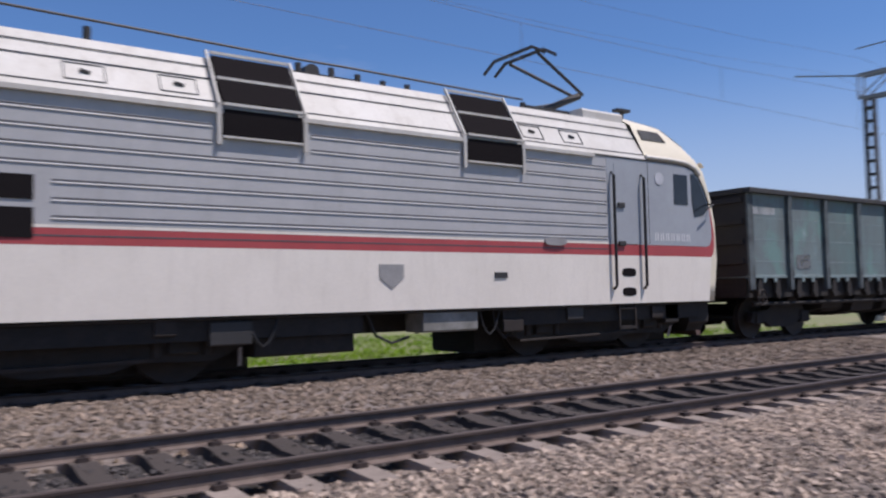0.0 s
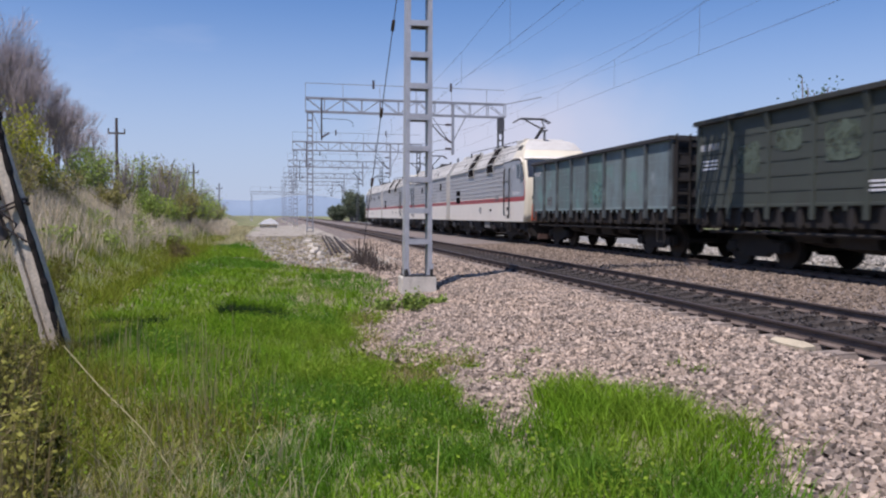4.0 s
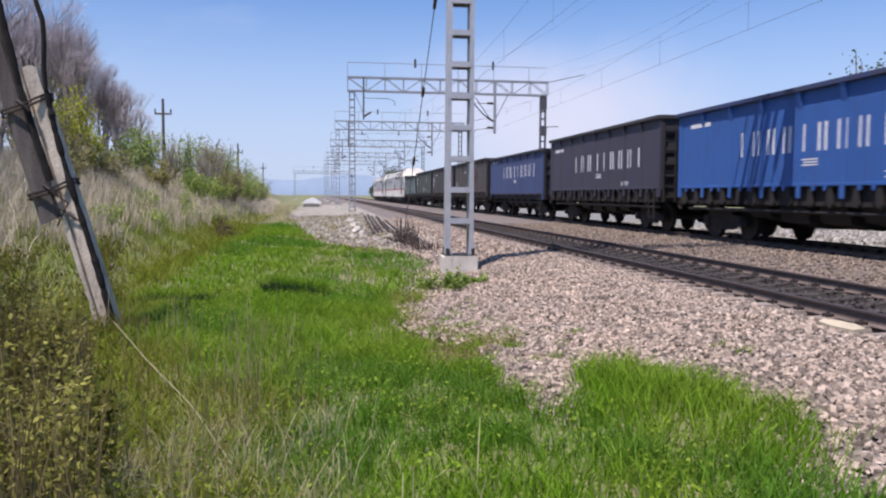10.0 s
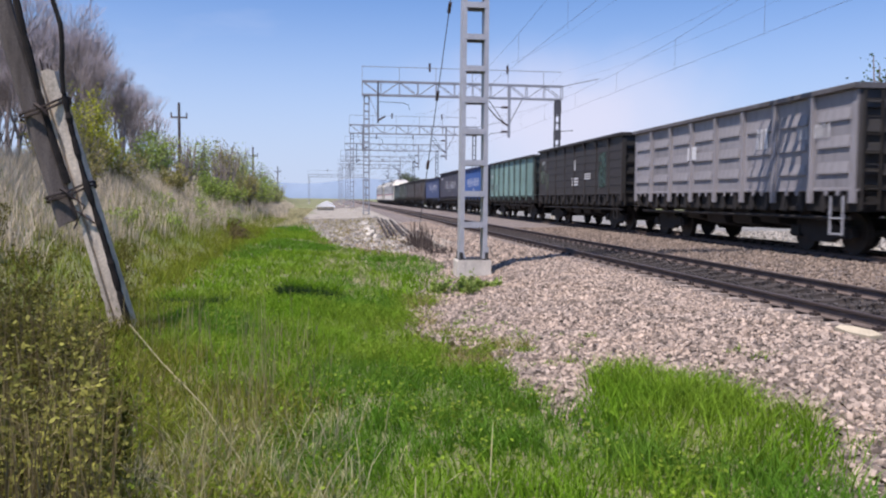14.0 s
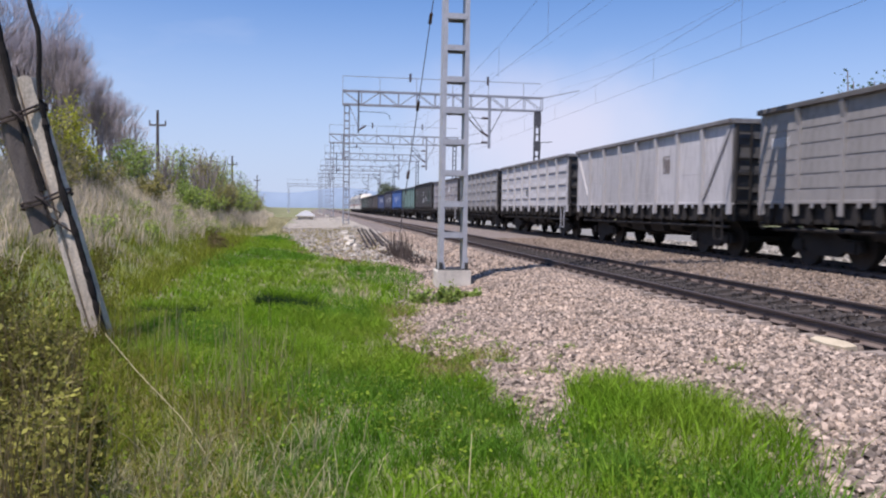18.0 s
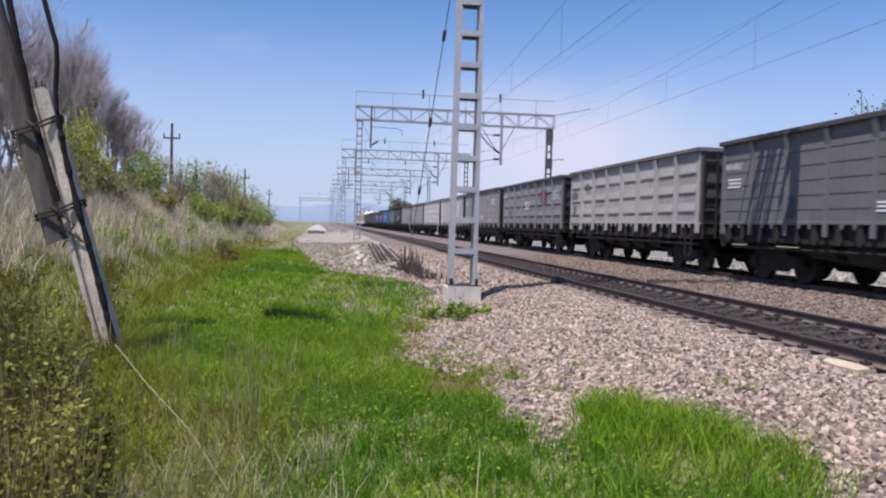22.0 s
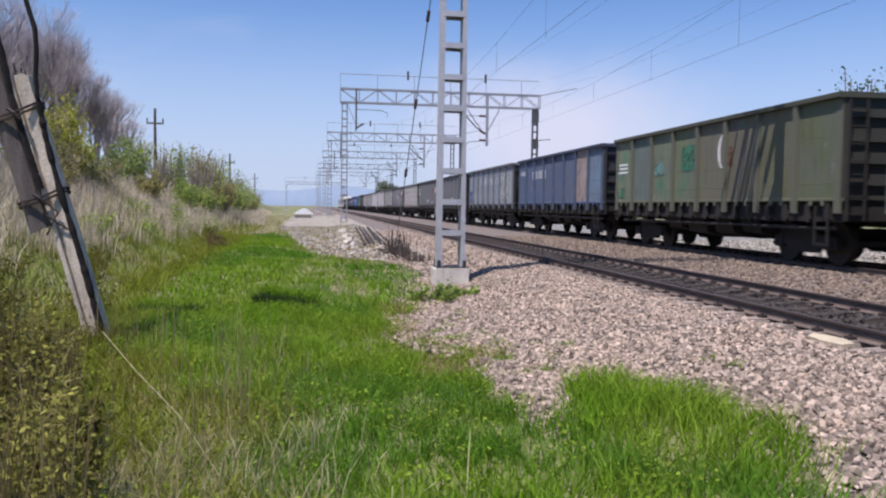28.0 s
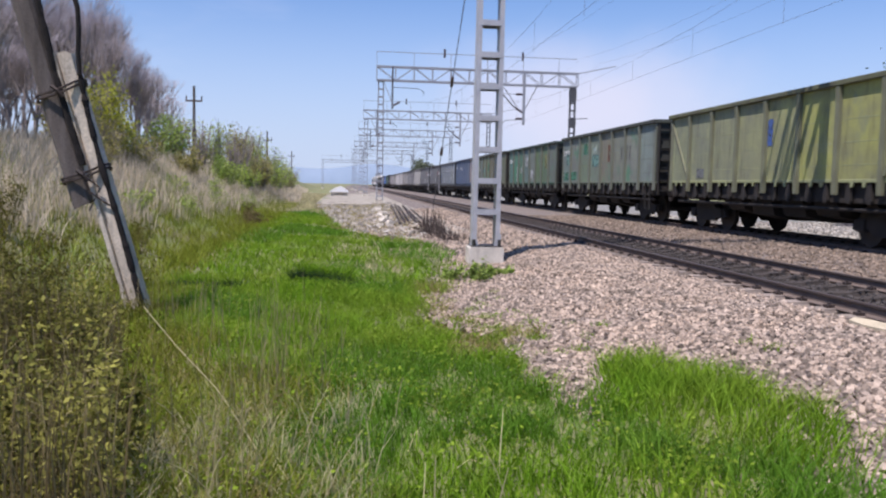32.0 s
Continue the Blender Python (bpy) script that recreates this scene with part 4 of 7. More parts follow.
    for k, (y, z, a, h, mm, kind) in enumerate(list(patches) + list(marks)):
        d0 = HW + off + 0.004 + 0.002 * (k % 3)
        names = {"disc": "painted_disc", "crescent": "painted_crescent", "letters": "stencil_bar", "lines": "stencil_line"}
        pieces = []
        if kind == "disc":
            pts = [(y + a * math.cos(q), z + h * math.sin(q)) for q in (2 * math.pi * j / 24 for j in range(24))]
            pieces.append(Mesh().prism(pts, -d0, -d0 + 0.003, "x"))
        elif kind == "crescent":
            pts = [(y + a * math.cos(q), z + h * math.sin(q)) for q in (math.pi * (0.5 + j / 12) for j in range(13))]
            pts += [(y + 0.55 * a * math.cos(q), z + h * math.sin(q)) for q in (math.pi * (1.5 - j / 12) for j in range(1, 12))]
            pieces.append(Mesh().prism([(-p[0] + 2 * y, p[1]) for p in pts][::-1], -d0, -d0 + 0.003, "x"))
        elif kind == "lines":
            for j in range(3):
                pieces.append(Mesh().box(-d0, -d0 + 0.003, y - a / 2, y + a / 2 - 0.1 * a * (j % 2), z + h * (j - 1) / 2.6 - h * 0.10, z + h * (j - 1) / 2.6 + h * 0.10))
        elif kind == "letters":
            cells = 9 if a > 4 else max(3, round(a / (h * 0.75)))
            for j in range(cells):
                yc = y - a / 2 + a * (j + 0.5) / cells
                # plain upright bars, broad and narrow in turn
                wide = (0.16, 0.12, 0.14)[j % 3] * h
                for e in (-0.21, 0.17) if j % 4 else (-0.02,):
                    pieces.append(Mesh().box(-d0, -d0 + 0.003, yc + e * h - wide / 2, yc + e * h + wide / 2, z - h / 2, z + h / 2))
        elif mm is not mark_white:
            # worn paint with a ragged outline
            rag = random.Random(index * 97 + k)
            pts = []
            for (ua, va), (ub, vb) in (((-1, -1), (1, -1)), ((1, -1), (1, 1)), ((1, 1), (-1, 1)), ((-1, 1), (-1, -1))):
                for j in range(5):
                    q = (j + 0.5) / 5
                    pts.append((y + (ua + (ub - ua) * q) * a / 2 + rag.uniform(-0.05, 0.05) * min(a, h), z + (va + (vb - va) * q) * h / 2 + rag.uniform(-0.05, 0.05) * min(a, h)))
            pieces.append(Mesh().prism(pts, -d0, -d0 + 0.003, "x"))
        else:
            pieces.append(Mesh().box(-d0, -d0 + 0.003, y - a / 2, y + a / 2, z - h / 2, z + h / 2))
        for m in pieces:
            part(names.get(kind, "paint_patch"), m, mm, w)
    TRAIN.append((w, -22.22 - 13.92 * (index - 1)))
    return w


def paint(name, c, c2=None):
    return mat("patch_" + name, c, 0.75, 0, c2 or tuple(k * 0.7 for k in c), 2.2, 0.9, 0.1, 40, worn=0.46)


teal, green_p, pale_g, cream_p, grey_p, blue_p, rust_p = (paint("teal", (0.13, 0.25, 0.22)), paint("green", (0.045, 0.17, 0.10)), paint("pale_grey", (0.40, 0.42, 0.41)), paint("cream", (0.42, 0.31, 0.24)),
                                                          paint("grey", (0.15, 0.16, 0.16)), paint("blue", (0.06, 0.12, 0.32)), paint("rust", (0.15, 0.07, 0.045)))
moss = paint("moss", (0.10, 0.13, 0.095))
CODE = [(5.7, 2.95, 1.0, 0.16, mark_white, "letters"), (5.6, 2.5, 0.7, 0.25, mark_white, "lines")]
LOAD = [(-0.5, 1.78, 1.0, 0.22, mark_white, "lines"), (-3.2, 1.62, 0.7, 0.14, mark_white, "lines")]
NAME = [(-1.0, 2.50, 7.8, 0.66, mark_white, "letters"), (-0.4, 1.95, 0.6, 0.16, mark_white, "lines"), (4.9, 3.2, 1.2, 0.12, mark_white, "bar")]

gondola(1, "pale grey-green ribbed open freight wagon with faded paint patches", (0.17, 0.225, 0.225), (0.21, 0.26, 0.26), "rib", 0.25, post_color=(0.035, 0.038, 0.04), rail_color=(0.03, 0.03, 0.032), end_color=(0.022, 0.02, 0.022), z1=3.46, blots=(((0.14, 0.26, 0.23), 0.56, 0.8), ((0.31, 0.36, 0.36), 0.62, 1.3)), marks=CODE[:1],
        patches=[(4.1, 1.8, 0.6, 0.35, grey_p, "bar"), (-0.9, 2.0, 0.8, 0.7, teal, "bar")], panels=((0.150, 0.204, 0.204), (0.163, 0.224, 0.224), (0.116, 0.177, 0.170), (0.136, 0.197, 0.197), (0.095, 0.170, 0.150), (0.170, 0.231, 0.231), (0.184, 0.245, 0.245), (0.170, 0.231, 0.238)))
gondola(2, "dark olive-green open freight wagon with long pressed seams", (0.056, 0.066, 0.052), (0.042, 0.048, 0.04), "plank", 0.3, marks=CODE + LOAD + [(-2.9, 2.9, 0.33, 0.42, mark_white, "crescent")], patches=[(3.9, 2.55, 0.9, 0.7, moss, "bar"), (2.4, 2.85, 0.9, 0.45, moss, "bar"), (0.7, 2.7, 1.0, 0.8, moss, "bar")])
gondola(3, "sooty brown-black open freight wagon with a white stencilled box", (0.055, 0.045, 0.04), (0.04, 0.035, 0.033), "plank", 0.3, marks=[(5.4, 2.6, 0.5, 0.35, mark_white, "bar"), (3.5, 3.05, 0.8, 0.1, mark_white, "bar"), (5.8, 2.1, 0.5, 0.3, mark_white, "lines")])
gondola(4, "dark brown open wagon with a faded red disc and crescent", (0.075, 0.058, 0.048), (0.05, 0.04, 0.036), "plank", 0.35, marks=[(1.7, 2.9, 0.35, 0.28, mark_white, "bar"), (5.6, 1.95, 0.5, 0.4, mark_white, "lines"), (-1.6, 2.55, 0.33, 0.55, mark_white, "crescent")], patches=[(-2.1, 2.5, 0.72, 0.55, paint("faded_red", (0.115, 0.05, 0.042)), "disc")])
gondola(5, "navy blue smooth-sided open freight wagon with white stencil bars", (0.045, 0.07, 0.175), (0.035, 0.048, 0.115), "smooth", 0.3, tabs=False, z1=3.50, marks=NAME, rail_color=(0.03, 0.03, 0.05))
gondola(6, "blackish open freight wagon with a row of white stencil bars", (0.043, 0.043, 0.07), (0.055, 0.045, 0.05), "smooth", 0.35, marks=NAME + LOAD[1:], z1=3.78, rail_color=(0.03, 0.03, 0.035))
gondola(7, "bright blue open freight wagon with a row of white stencil bars", (0.032, 0.11, 0.345), (0.027, 0.088, 0.27), "smooth", 0.2, marks=[(-0.15, 2.50, 6.1, 0.62, mark_white, "letters")] + NAME[1:] + LOAD[1:], rail_color=(0.03, 0.05, 0.14))
gondola(8, "pale mint-green ribbed open freight wagon with dark scuffs", (0.21, 0.34, 0.30), (0.16, 0.26, 0.23), "rib", 0.35, blots=(((0.34, 0.46, 0.42), 0.57, 0.9), ((0.09, 0.12, 0.11), 0.66, 1.6)), post_color=(0.05, 0.07, 0.064), rail_color=(0.03, 0.034, 0.034), marks=[(5.6, 2.75, 0.8, 0.2, mark_white, "letters")], patches=[(5.6, 2.0, 0.7, 0.4, grey_p, "bar"), (4.1, 1.9, 0.25, 0.5, grey_p, "bar")])
gondola(9, "dark brown open freight wagon with a green patch and white stencils", (0.036, 0.029, 0.025), (0.027, 0.023, 0.021), "plank", 0.3, z1=3.76, marks=[(5.4, 2.9, 0.7, 0.5, pale_g, "bar"), (-0.1, 2.75, 0.25, 0.45, mark_white, "bar"), (-0.2, 2.0, 1.0, 0.35, mark_white, "lines"), (-2.0, 2.2, 0.9, 0.25, mark_white, "lines")], patches=[(5.6, 2.5, 0.8, 1.0, moss, "bar"), (4.7, 2.1, 0.5, 0.8, moss, "bar"), (-4.0, 2.4, 0.9, 1.4, paint("dark_green", (0.045, 0.085, 0.07)), "bar")])
gondola(10, "mauve-grey open freight wagon with pressed horizontal ribs", (0.30, 0.28, 0.285), (0.24, 0.225, 0.225), "corr", 0.3, marks=[(-2.6, 2.75, 0.5, 0.5, mark_white, "letters"), (-4.8, 2.75, 1.3, 0.3, mark_white, "letters"), (1.5, 2.6, 0.6, 0.4, mark_white, "bar")])
gondola(11, "grey open freight wagon with pressed horizontal ribs", (0.30, 0.29, 0.285), (0.24, 0.23, 0.225), "corr", 0.3, marks=[(5.5, 2.6, 0.6, 0.3, mark_white, "lines")])
gondola(12, "light silver-grey open freight wagon with pressed horizontal ribs", (0.50, 0.485, 0.485), (0.41, 0.395, 0.395), "corr", 0.25, patches=[(0.4, 2.1, 0.4, 0.35, grey_p, "bar")])
gondola(13, "light grey ribbed open freight wagon with diagonal end braces", (0.50, 0.48, 0.48), (0.41, 0.39, 0.385), "rib", 0.3, post_color=(0.40, 0.385, 0.385), diagonals=True, patches=[(-2.3, 2.65, 0.5, 0.6, paint("faded_brown", (0.24, 0.2, 0.19)), "bar")])
gondola(14, "warm grey panelled open freight wagon with white stencil bars", (0.29, 0.27, 0.255), (0.23, 0.215, 0.2), "plank", 0.35, z1=3.69, marks=[(5.4, 2.85, 0.8, 0.25, mark_white, "letters"), (-4.4, 2.8, 1.5, 0.42, mark_white, "letters"), (0.5, 2.6, 0.9, 0.4, pale_g, "bar")] + LOAD, patches=[(-2.7, 2.7, 0.6, 0.5, cream_p, "bar")])
gondola(15, "mid-grey open freight wagon with pressed ribs and a red mark", (0.215, 0.21, 0.215), (0.17, 0.165, 0.165), "corr", 0.3, marks=[(-5.3, 2.75, 1.4, 0.45, mark_white, "letters"), (0.2, 2.35, 1.1, 0.4, mark_white, "lines")] + CODE[:1], patches=[(-3.1, 2.75, 1.2, 0.7, mark_red, "bar"), (4.2, 2.0, 0.6, 0.3, grey_p, "bar")])
gondola(16, "pale beige-grey open freight wagon with pressed horizontal ribs", (0.39, 0.37, 0.35), (0.31, 0.29, 0.27), "corr", 0.3, patches=[(5.6, 2.6, 0.8, 0.35, grey_p, "bar"), (5.6, 2.0, 0.5, 0.4, grey_p, "bar"), (3.9, 2.9, 0.5, 0.3, grey_p, "bar")])
gondola(17, "dark grey open freight wagon with long seams and white stencil bars", (0.15, 0.148, 0.148), (0.12, 0.115, 0.115), "plank", 0.25, marks=[(-5.4, 2.70, 1.3, 0.45, mark_white, "letters")] + CODE + LOAD, patches=[(-3.6, 2.65, 1.1, 0.55, mark_red, "bar"), (3.0, 1.8, 0.5, 0.5, mark_dark, "bar")])
gondola(18, "dark grey open freight wagon with long seams beside its twin", (0.145, 0.143, 0.146), (0.115, 0.112, 0.112), "plank", 0.25, marks=[(-5.4, 2.70, 1.3, 0.45, mark_white, "letters")] + CODE + LOAD, patches=[(-3.6, 2.65, 1.1, 0.55, mark_red, "bar"), (3.0, 1.8, 0.5, 0.5, mark_dark, "bar")])
gondola(19, "grey-blue ribbed open freight wagon with a wide pale top rail", (0.21, 0.245, 0.285), (0.24, 0.25, 0.25), "rib", 0.35, z1=3.66, blots=(((0.30, 0.32, 0.33), 0.56, 0.8), ((0.08, 0.13, 0.26), 0.64, 1.2)), post_color=(0.10, 0.11, 0.125), rail_color=(0.2, 0.21, 0.225), marks=[(-0.2, 2.8, 5.6, 0.4, mark_white, "letters")], patches=[(5.7, 1.9, 0.8, 0.8, blue_p, "bar"), (-4.4, 2.3, 2.0, 1.6, pale_g, "bar")])
gondola(20, "blue ribbed open freight wagon with one replaced cream panel", (0.07, 0.105, 0.20), (0.10, 0.13, 0.19), "rib", 0.35, blots=(((0.05, 0.08, 0.17), 0.56, 0.8), ((0.17, 0.2, 0.24), 0.62, 1.4)), post_color=(0.055, 0.08, 0.125), marks=[(5.5, 2.95, 1.0, 0.22, mark_white, "letters"), (2.5, 2.8, 2.5, 0.4, mark_white, "letters")], panels=((0.06, 0.10, 0.19), (0.07, 0.105, 0.20), (0.08, 0.12, 0.22), (0.075, 0.105, 0.20), (0.07, 0.10, 0.19), (0.085, 0.12, 0.21), (0.40, 0.30, 0.25), (0.15, 0.22, 0.30)))
gondola(21, "olive and teal patched ribbed open freight wagon", (0.13, 0.14, 0.085), (0.12, 0.11, 0.07), "rib", 0.45, blots=(((0.05, 0.17, 0.10), 0.58, 0.8), ((0.30, 0.33, 0.27), 0.67, 1.6), ((0.05, 0.055, 0.045), 0.64, 1.5)), post_color=(0.11, 0.115, 0.085), marks=[(5.6, 2.6, 0.8, 0.35, mark_white, "lines"), (-1.4, 2.75, 0.3, 0.45, mark_white, "crescent")], patches=[(5.9, 1.75, 0.9, 0.35, green_p, "bar"), (0.6, 2.7, 0.9, 0.7, green_p, "bar"), (2.6, 2.45, 0.7, 0.4, teal, "bar"), (-1.75, 2.6, 0.28, 0.5, paint("brick", (0.15, 0.07, 0.045)), "bar")], panels=((0.17, 0.21, 0.11), (0.12, 0.165, 0.135), (0.15, 0.18, 0.11), (0.135, 0.165, 0.085), (0.14, 0.13, 0.08), (0.125, 0.11, 0.065), (0.115, 0.115, 0.055), (0.10, 0.12, 0.05)))
gondola(22, "green open freight wagon covered with pale scrawled patches", (0.055, 0.125, 0.08), (0.075, 0.10, 0.065), "rib", 0.5, blots=(((0.04, 0.20, 0.11), 0.60, 0.9), ((0.20, 0.21, 0.10), 0.60, 1.3), ((0.36, 0.38, 0.34), 0.64, 1.9), ((0.035, 0.045, 0.04), 0.63, 1.4)), post_color=(0.13, 0.14, 0.115), z1=3.62, marks=[(5.6, 2.85, 1.0, 0.25, mark_white, "letters")], patches=[(3.55, 2.0, 0.4, 0.9, pale_g, "bar"), (0.9, 2.75, 0.7, 0.6, pale_g, "bar"), (-0.8, 1.95, 1.1, 0.5, pale_g, "bar"), (-3.0, 2.75, 0.5, 0.7, paint("dull_yellow", (0.22, 0.22, 0.08)), "bar"), (-4.1, 2.6, 0.4, 0.8, paint("dull_yellow", (0.22, 0.22, 0.08)), "bar"), (2.4, 2.2, 0.6, 0.3, pale_g, "bar")], panels=((0.04, 0.155, 0.12), (0.04, 0.185, 0.10), (0.05, 0.165, 0.085), (0.10, 0.165, 0.145), (0.14, 0.175, 0.14), (0.09, 0.15, 0.065), (0.08, 0.145, 0.065), (0.12, 0.15, 0.12)))
gondola(23, "grey-green ribbed open freight wagon with bright green panels", (0.125, 0.15, 0.11), (0.13, 0.145, 0.095), "rib", 0.4, blots=(((0.045, 0.19, 0.105), 0.56, 0.7), ((0.30, 0.33, 0.28), 0.63, 1.4), ((0.05, 0.055, 0.045), 0.66, 1.5)), post_color=(0.14, 0.15, 0.12), marks=[(5.5, 2.9, 1.1, 0.25, mark_white, "letters"), (-3.2, 2.6, 1.3, 0.5, mark_dark, "letters")], patches=[(5.7, 1.75, 1.2, 0.4, green_p, "bar"), (5.3, 2.6, 0.5, 0.6, teal, "bar"), (4.2, 1.75, 1.0, 0.4, green_p, "bar"), (2.3, 2.95, 0.6, 0.5, green_p, "bar"), (0.9, 2.9, 0.6, 0.4, paint("pale_mint", (0.36, 0.44, 0.38)), "bar"), (0.7, 2.4, 1.1, 0.5, teal, "bar"), (-1.1, 2.65, 0.3, 0.7, paint("brick", (0.15, 0.07, 0.045)), "bar")], panels=((0.14, 0.19, 0.165), (0.17, 0.195, 0.155), (0.15, 0.20, 0.12), (0.16, 0.20, 0.145), (0.20, 0.19, 0.125), (0.19, 0.205, 0.155), (0.21, 0.225, 0.18), (0.19, 0.235, 0.205)))
gondola(24, "yellow-green ribbed open freight wagon with diagonal end braces", (0.27, 0.285, 0.14), (0.23, 0.25, 0.14), "rib", 0.4, blots=(((0.34, 0.34, 0.17), 0.56, 0.8), ((0.20, 0.22, 0.13), 0.6, 1.3)), post_color=(0.13, 0.13, 0.085), diagonals=True, patches=[(-0.2, 2.7, 0.25, 0.7, blue_p, "bar"), (3.9, 1.7, 0.5, 0.3, grey_p, "bar")], panels=((0.25, 0.27, 0.145), (0.24, 0.26, 0.15), (0.27, 0.285, 0.15), (0.28, 0.29, 0.145), (0.31, 0.32, 0.13), (0.33, 0.34, 0.10), (0.34, 0.345, 0.10), (0.30, 0.31, 0.12)))
gondola(25, "yellow-green ribbed open freight wagon at the tail of the train", (0.28, 0.29, 0.14), (0.23, 0.25, 0.15), "rib", 0.4, post_color=(0.085, 0.085, 0.06))


# ---- locomotives ----
def nose_y(z):
    return float(np.interp(z, [0.9, 1.8, 2.6, 3.2, 3.7, 4.2, 4.65, 4.88], [-8.06, -8.2, -8.17, -8.03, -7.82, -7.42, -6.85, -6.1]))


def half_w(z):
    return float(np.interp(z, [0.9, 3.85, 4.6, 4.88], [1.575, 1.575, 1.18, 0.7]))


def nose_point(z, u, out=0.0):
    """Point of the rounded cab shell: u from -1 (one side) over 0 (front) to 1."""
    hw, yn = half_w(z) + out, nose_y(z) - out
    bulge = float(np.interp(z, [0.9, 2.9, 4.2, 4.9], [0.34, 0.34, 0.10, 0.0]))
    a = abs(u)
    if a < 0.72:
        q = a / 0.72
        x = (hw - 0.16) * q
        y = yn - bulge * (1 - q ** 2.2)
    else:
        q = (a - 0.72) / 0.28
        x = hw - 0.16 * (1 - math.sin(q * math.pi / 2))
        y = yn + 0.17 * (1 - math.cos(q * math.pi / 2))
    return (math.copysign(x, u), y, z)


def nose_patch(z0, z1, u0, u1, out, nz=6, nu=12):
    m = Mesh()
    v = [nose_point(z0 + (z1 - z0) * i / nz, u0 + (u1 - u0) * j / nu, out) for i in range(nz + 1) for j in range(nu + 1)]
    f = [(i * (nu + 1) + j, i * (nu + 1) + j + 1, (i + 1) * (nu + 1) + j + 1, (i + 1) * (nu + 1) + j) for i in range(nz) for j in range(nu)]
    return m.add(v, f)


def locomotive(m, up=True):
    g = thing("electric_locomotive", "white and grey electric locomotive section with a red stripe", "locomotive", "locomotive sections", m=m)
    W = 1.575
    # cab shell
    zs = [0.93, 1.3, 1.8, 2.2, 2.6, 2.9, 3.2, 3.45, 3.7, 3.95, 4.2, 4.4, 4.6, 4.72, 4.82]
    us = [-1 + 2 * j / 28 for j in range(29)]
    shell = Mesh()
    v = []
    for z in zs:
        v += [(-half_w(z), -5.9, z)] + [nose_point(z, u) for u in us] + [(half_w(z), -5.9, z)]
    n = len(us) + 2
    f = [(i * n + j, i * n + j + 1, (i + 1) * n + j + 1, (i + 1) * n + j) for i in range(len(zs) - 1) for j in range(n - 1)]
    f += [tuple((len(zs) - 1) * n + j for j in range(n)), tuple(range(n))[::-1]]
    shell.add(v, f)
    part("cab_seam", Mesh().bar((-1.58, -5.93, 3.75), (-1.58, -5.93, 2.1), 0.015).bar((-1.58, -5.93, 3.8), (-1.2, -5.93, 4.4), 0.012), dark_steel, g)
    part("cab_shell", shell, cream_paint, g, "rounded cream cab nose", smooth=True)
    part("cab_roof_cover", nose_patch(4.22, 4.8, -0.93, 0.93, 0.012), roof_white, g, "dirty white cab roof cover", smooth=True)
    part("sun_visor", nose_patch(3.80, 3.90, -0.8, 0.8, 0.07, 2, 12), white_paint, g, "white visor over the windscreen")
    part("screen_pillar", nose_patch(2.95, 3.74, -0.02, 0.02, 0.02, 6, 2), dark_steel, g)
    for u in (-0.5, 0.5):
        part("wiper", Mesh().tube([nose_point(2.9, u, 0.03), nose_point(3.45, u * 0.7, 0.03)], 0.012, 5), dark_steel, g)
    part("windscreen", nose_patch(2.95, 3.74, -0.76, 0.76, 0.012), screen_glass, g, "dark windscreen", smooth=True)
    part("front_apron", nose_patch(1.0, 1.75, -0.66, 0.66, 0.012), orange_red, g, "orange-red buffer beam", smooth=True)
    for u in (-0.62, 0.62):
        part("headlight", nose_patch(1.97, 2.11, u - 0.045, u + 0.045, 0.03, 2, 3), dark_steel, g, "small headlight cluster")
    part("front_plate", nose_patch(2.42, 2.56, -0.25, 0.25, 0.016, 1, 4), mark_white, g)
    part("plough_frame", Mesh().prism([(-1.15, 0.3), (1.15, 0.3), (1.3, 0.6), (1.25, 0.93), (-1.25, 0.93), (-1.3, 0.6)], -8.02, -7.5), under, g, "black frame behind the rail guard")
    part("snow_plough", Mesh().prism([(-1.0, 0.18), (1.0, 0.18), (0.95, 0.40), (-0.95, 0.40)], -8.2, -8.06), mat("faded_red", (0.085, 0.045, 0.036), 0.8, 0, (0.05, 0.035, 0.03), 4.0, 0.8), g, "worn reddish rail guard")
    part("coupler", COUPLER, under, g, at=(0, -8.25, 0))
    part("coupler", COUPLER, under, g, at=Matrix.Translation((0, 8.2, 0)) @ Matrix.Rotation(math.pi, 4, "Z"))
    # body behind the cab
    body = Mesh().prism([(-W, 0.93), (W, 0.93), (W, 3.82), (1.06, 4.65), (0.7, 4.74), (-0.7, 4.74), (-1.06, 4.65), (-W, 3.82)], -5.9, 8.2)
    part("body", body, roof_white, g, "dirty white roof and body shell")
    part("roof_box", Mesh().box(-1.0, 1.0, -5.9, -4.75, 4.6, 4.86, 0.05), roof_white, g)
    for s in (-1, 1):
        def plate(name, prof, material, t, label="", s=s):
            return part(name, Mesh().prism(prof if s < 0 else prof[::-1], s * (W + t) , s * (W - 0.01), "x"), material, g, label)
        plate("skirt_panel", [(-7.78, 0.935), (8.19, 0.935), (8.19, 1.868), (-7.9, 1.868)], white_paint, 0.006)
        arc = [(-7.55 - 0.33 * math.sin(a), 2.08 + 0.62 - 0.62 * math.cos(a)) for a in (k * math.pi / 2 / 6 for k in range(7))]
        plate("red_band", [(8.19, 1.87), (8.19, 2.08), (-7.75, 2.085), (-7.86, 2.12), (-7.93, 2.27), (-7.93, 2.5), (-7.86, 2.95), (-7.88, 2.95), (-7.985, 2.55), (-8.015, 2.3), (-8.015, 2.1), (-7.97, 1.95), (-7.88, 1.87)], red_paint, 0.007, "red waist stripe")
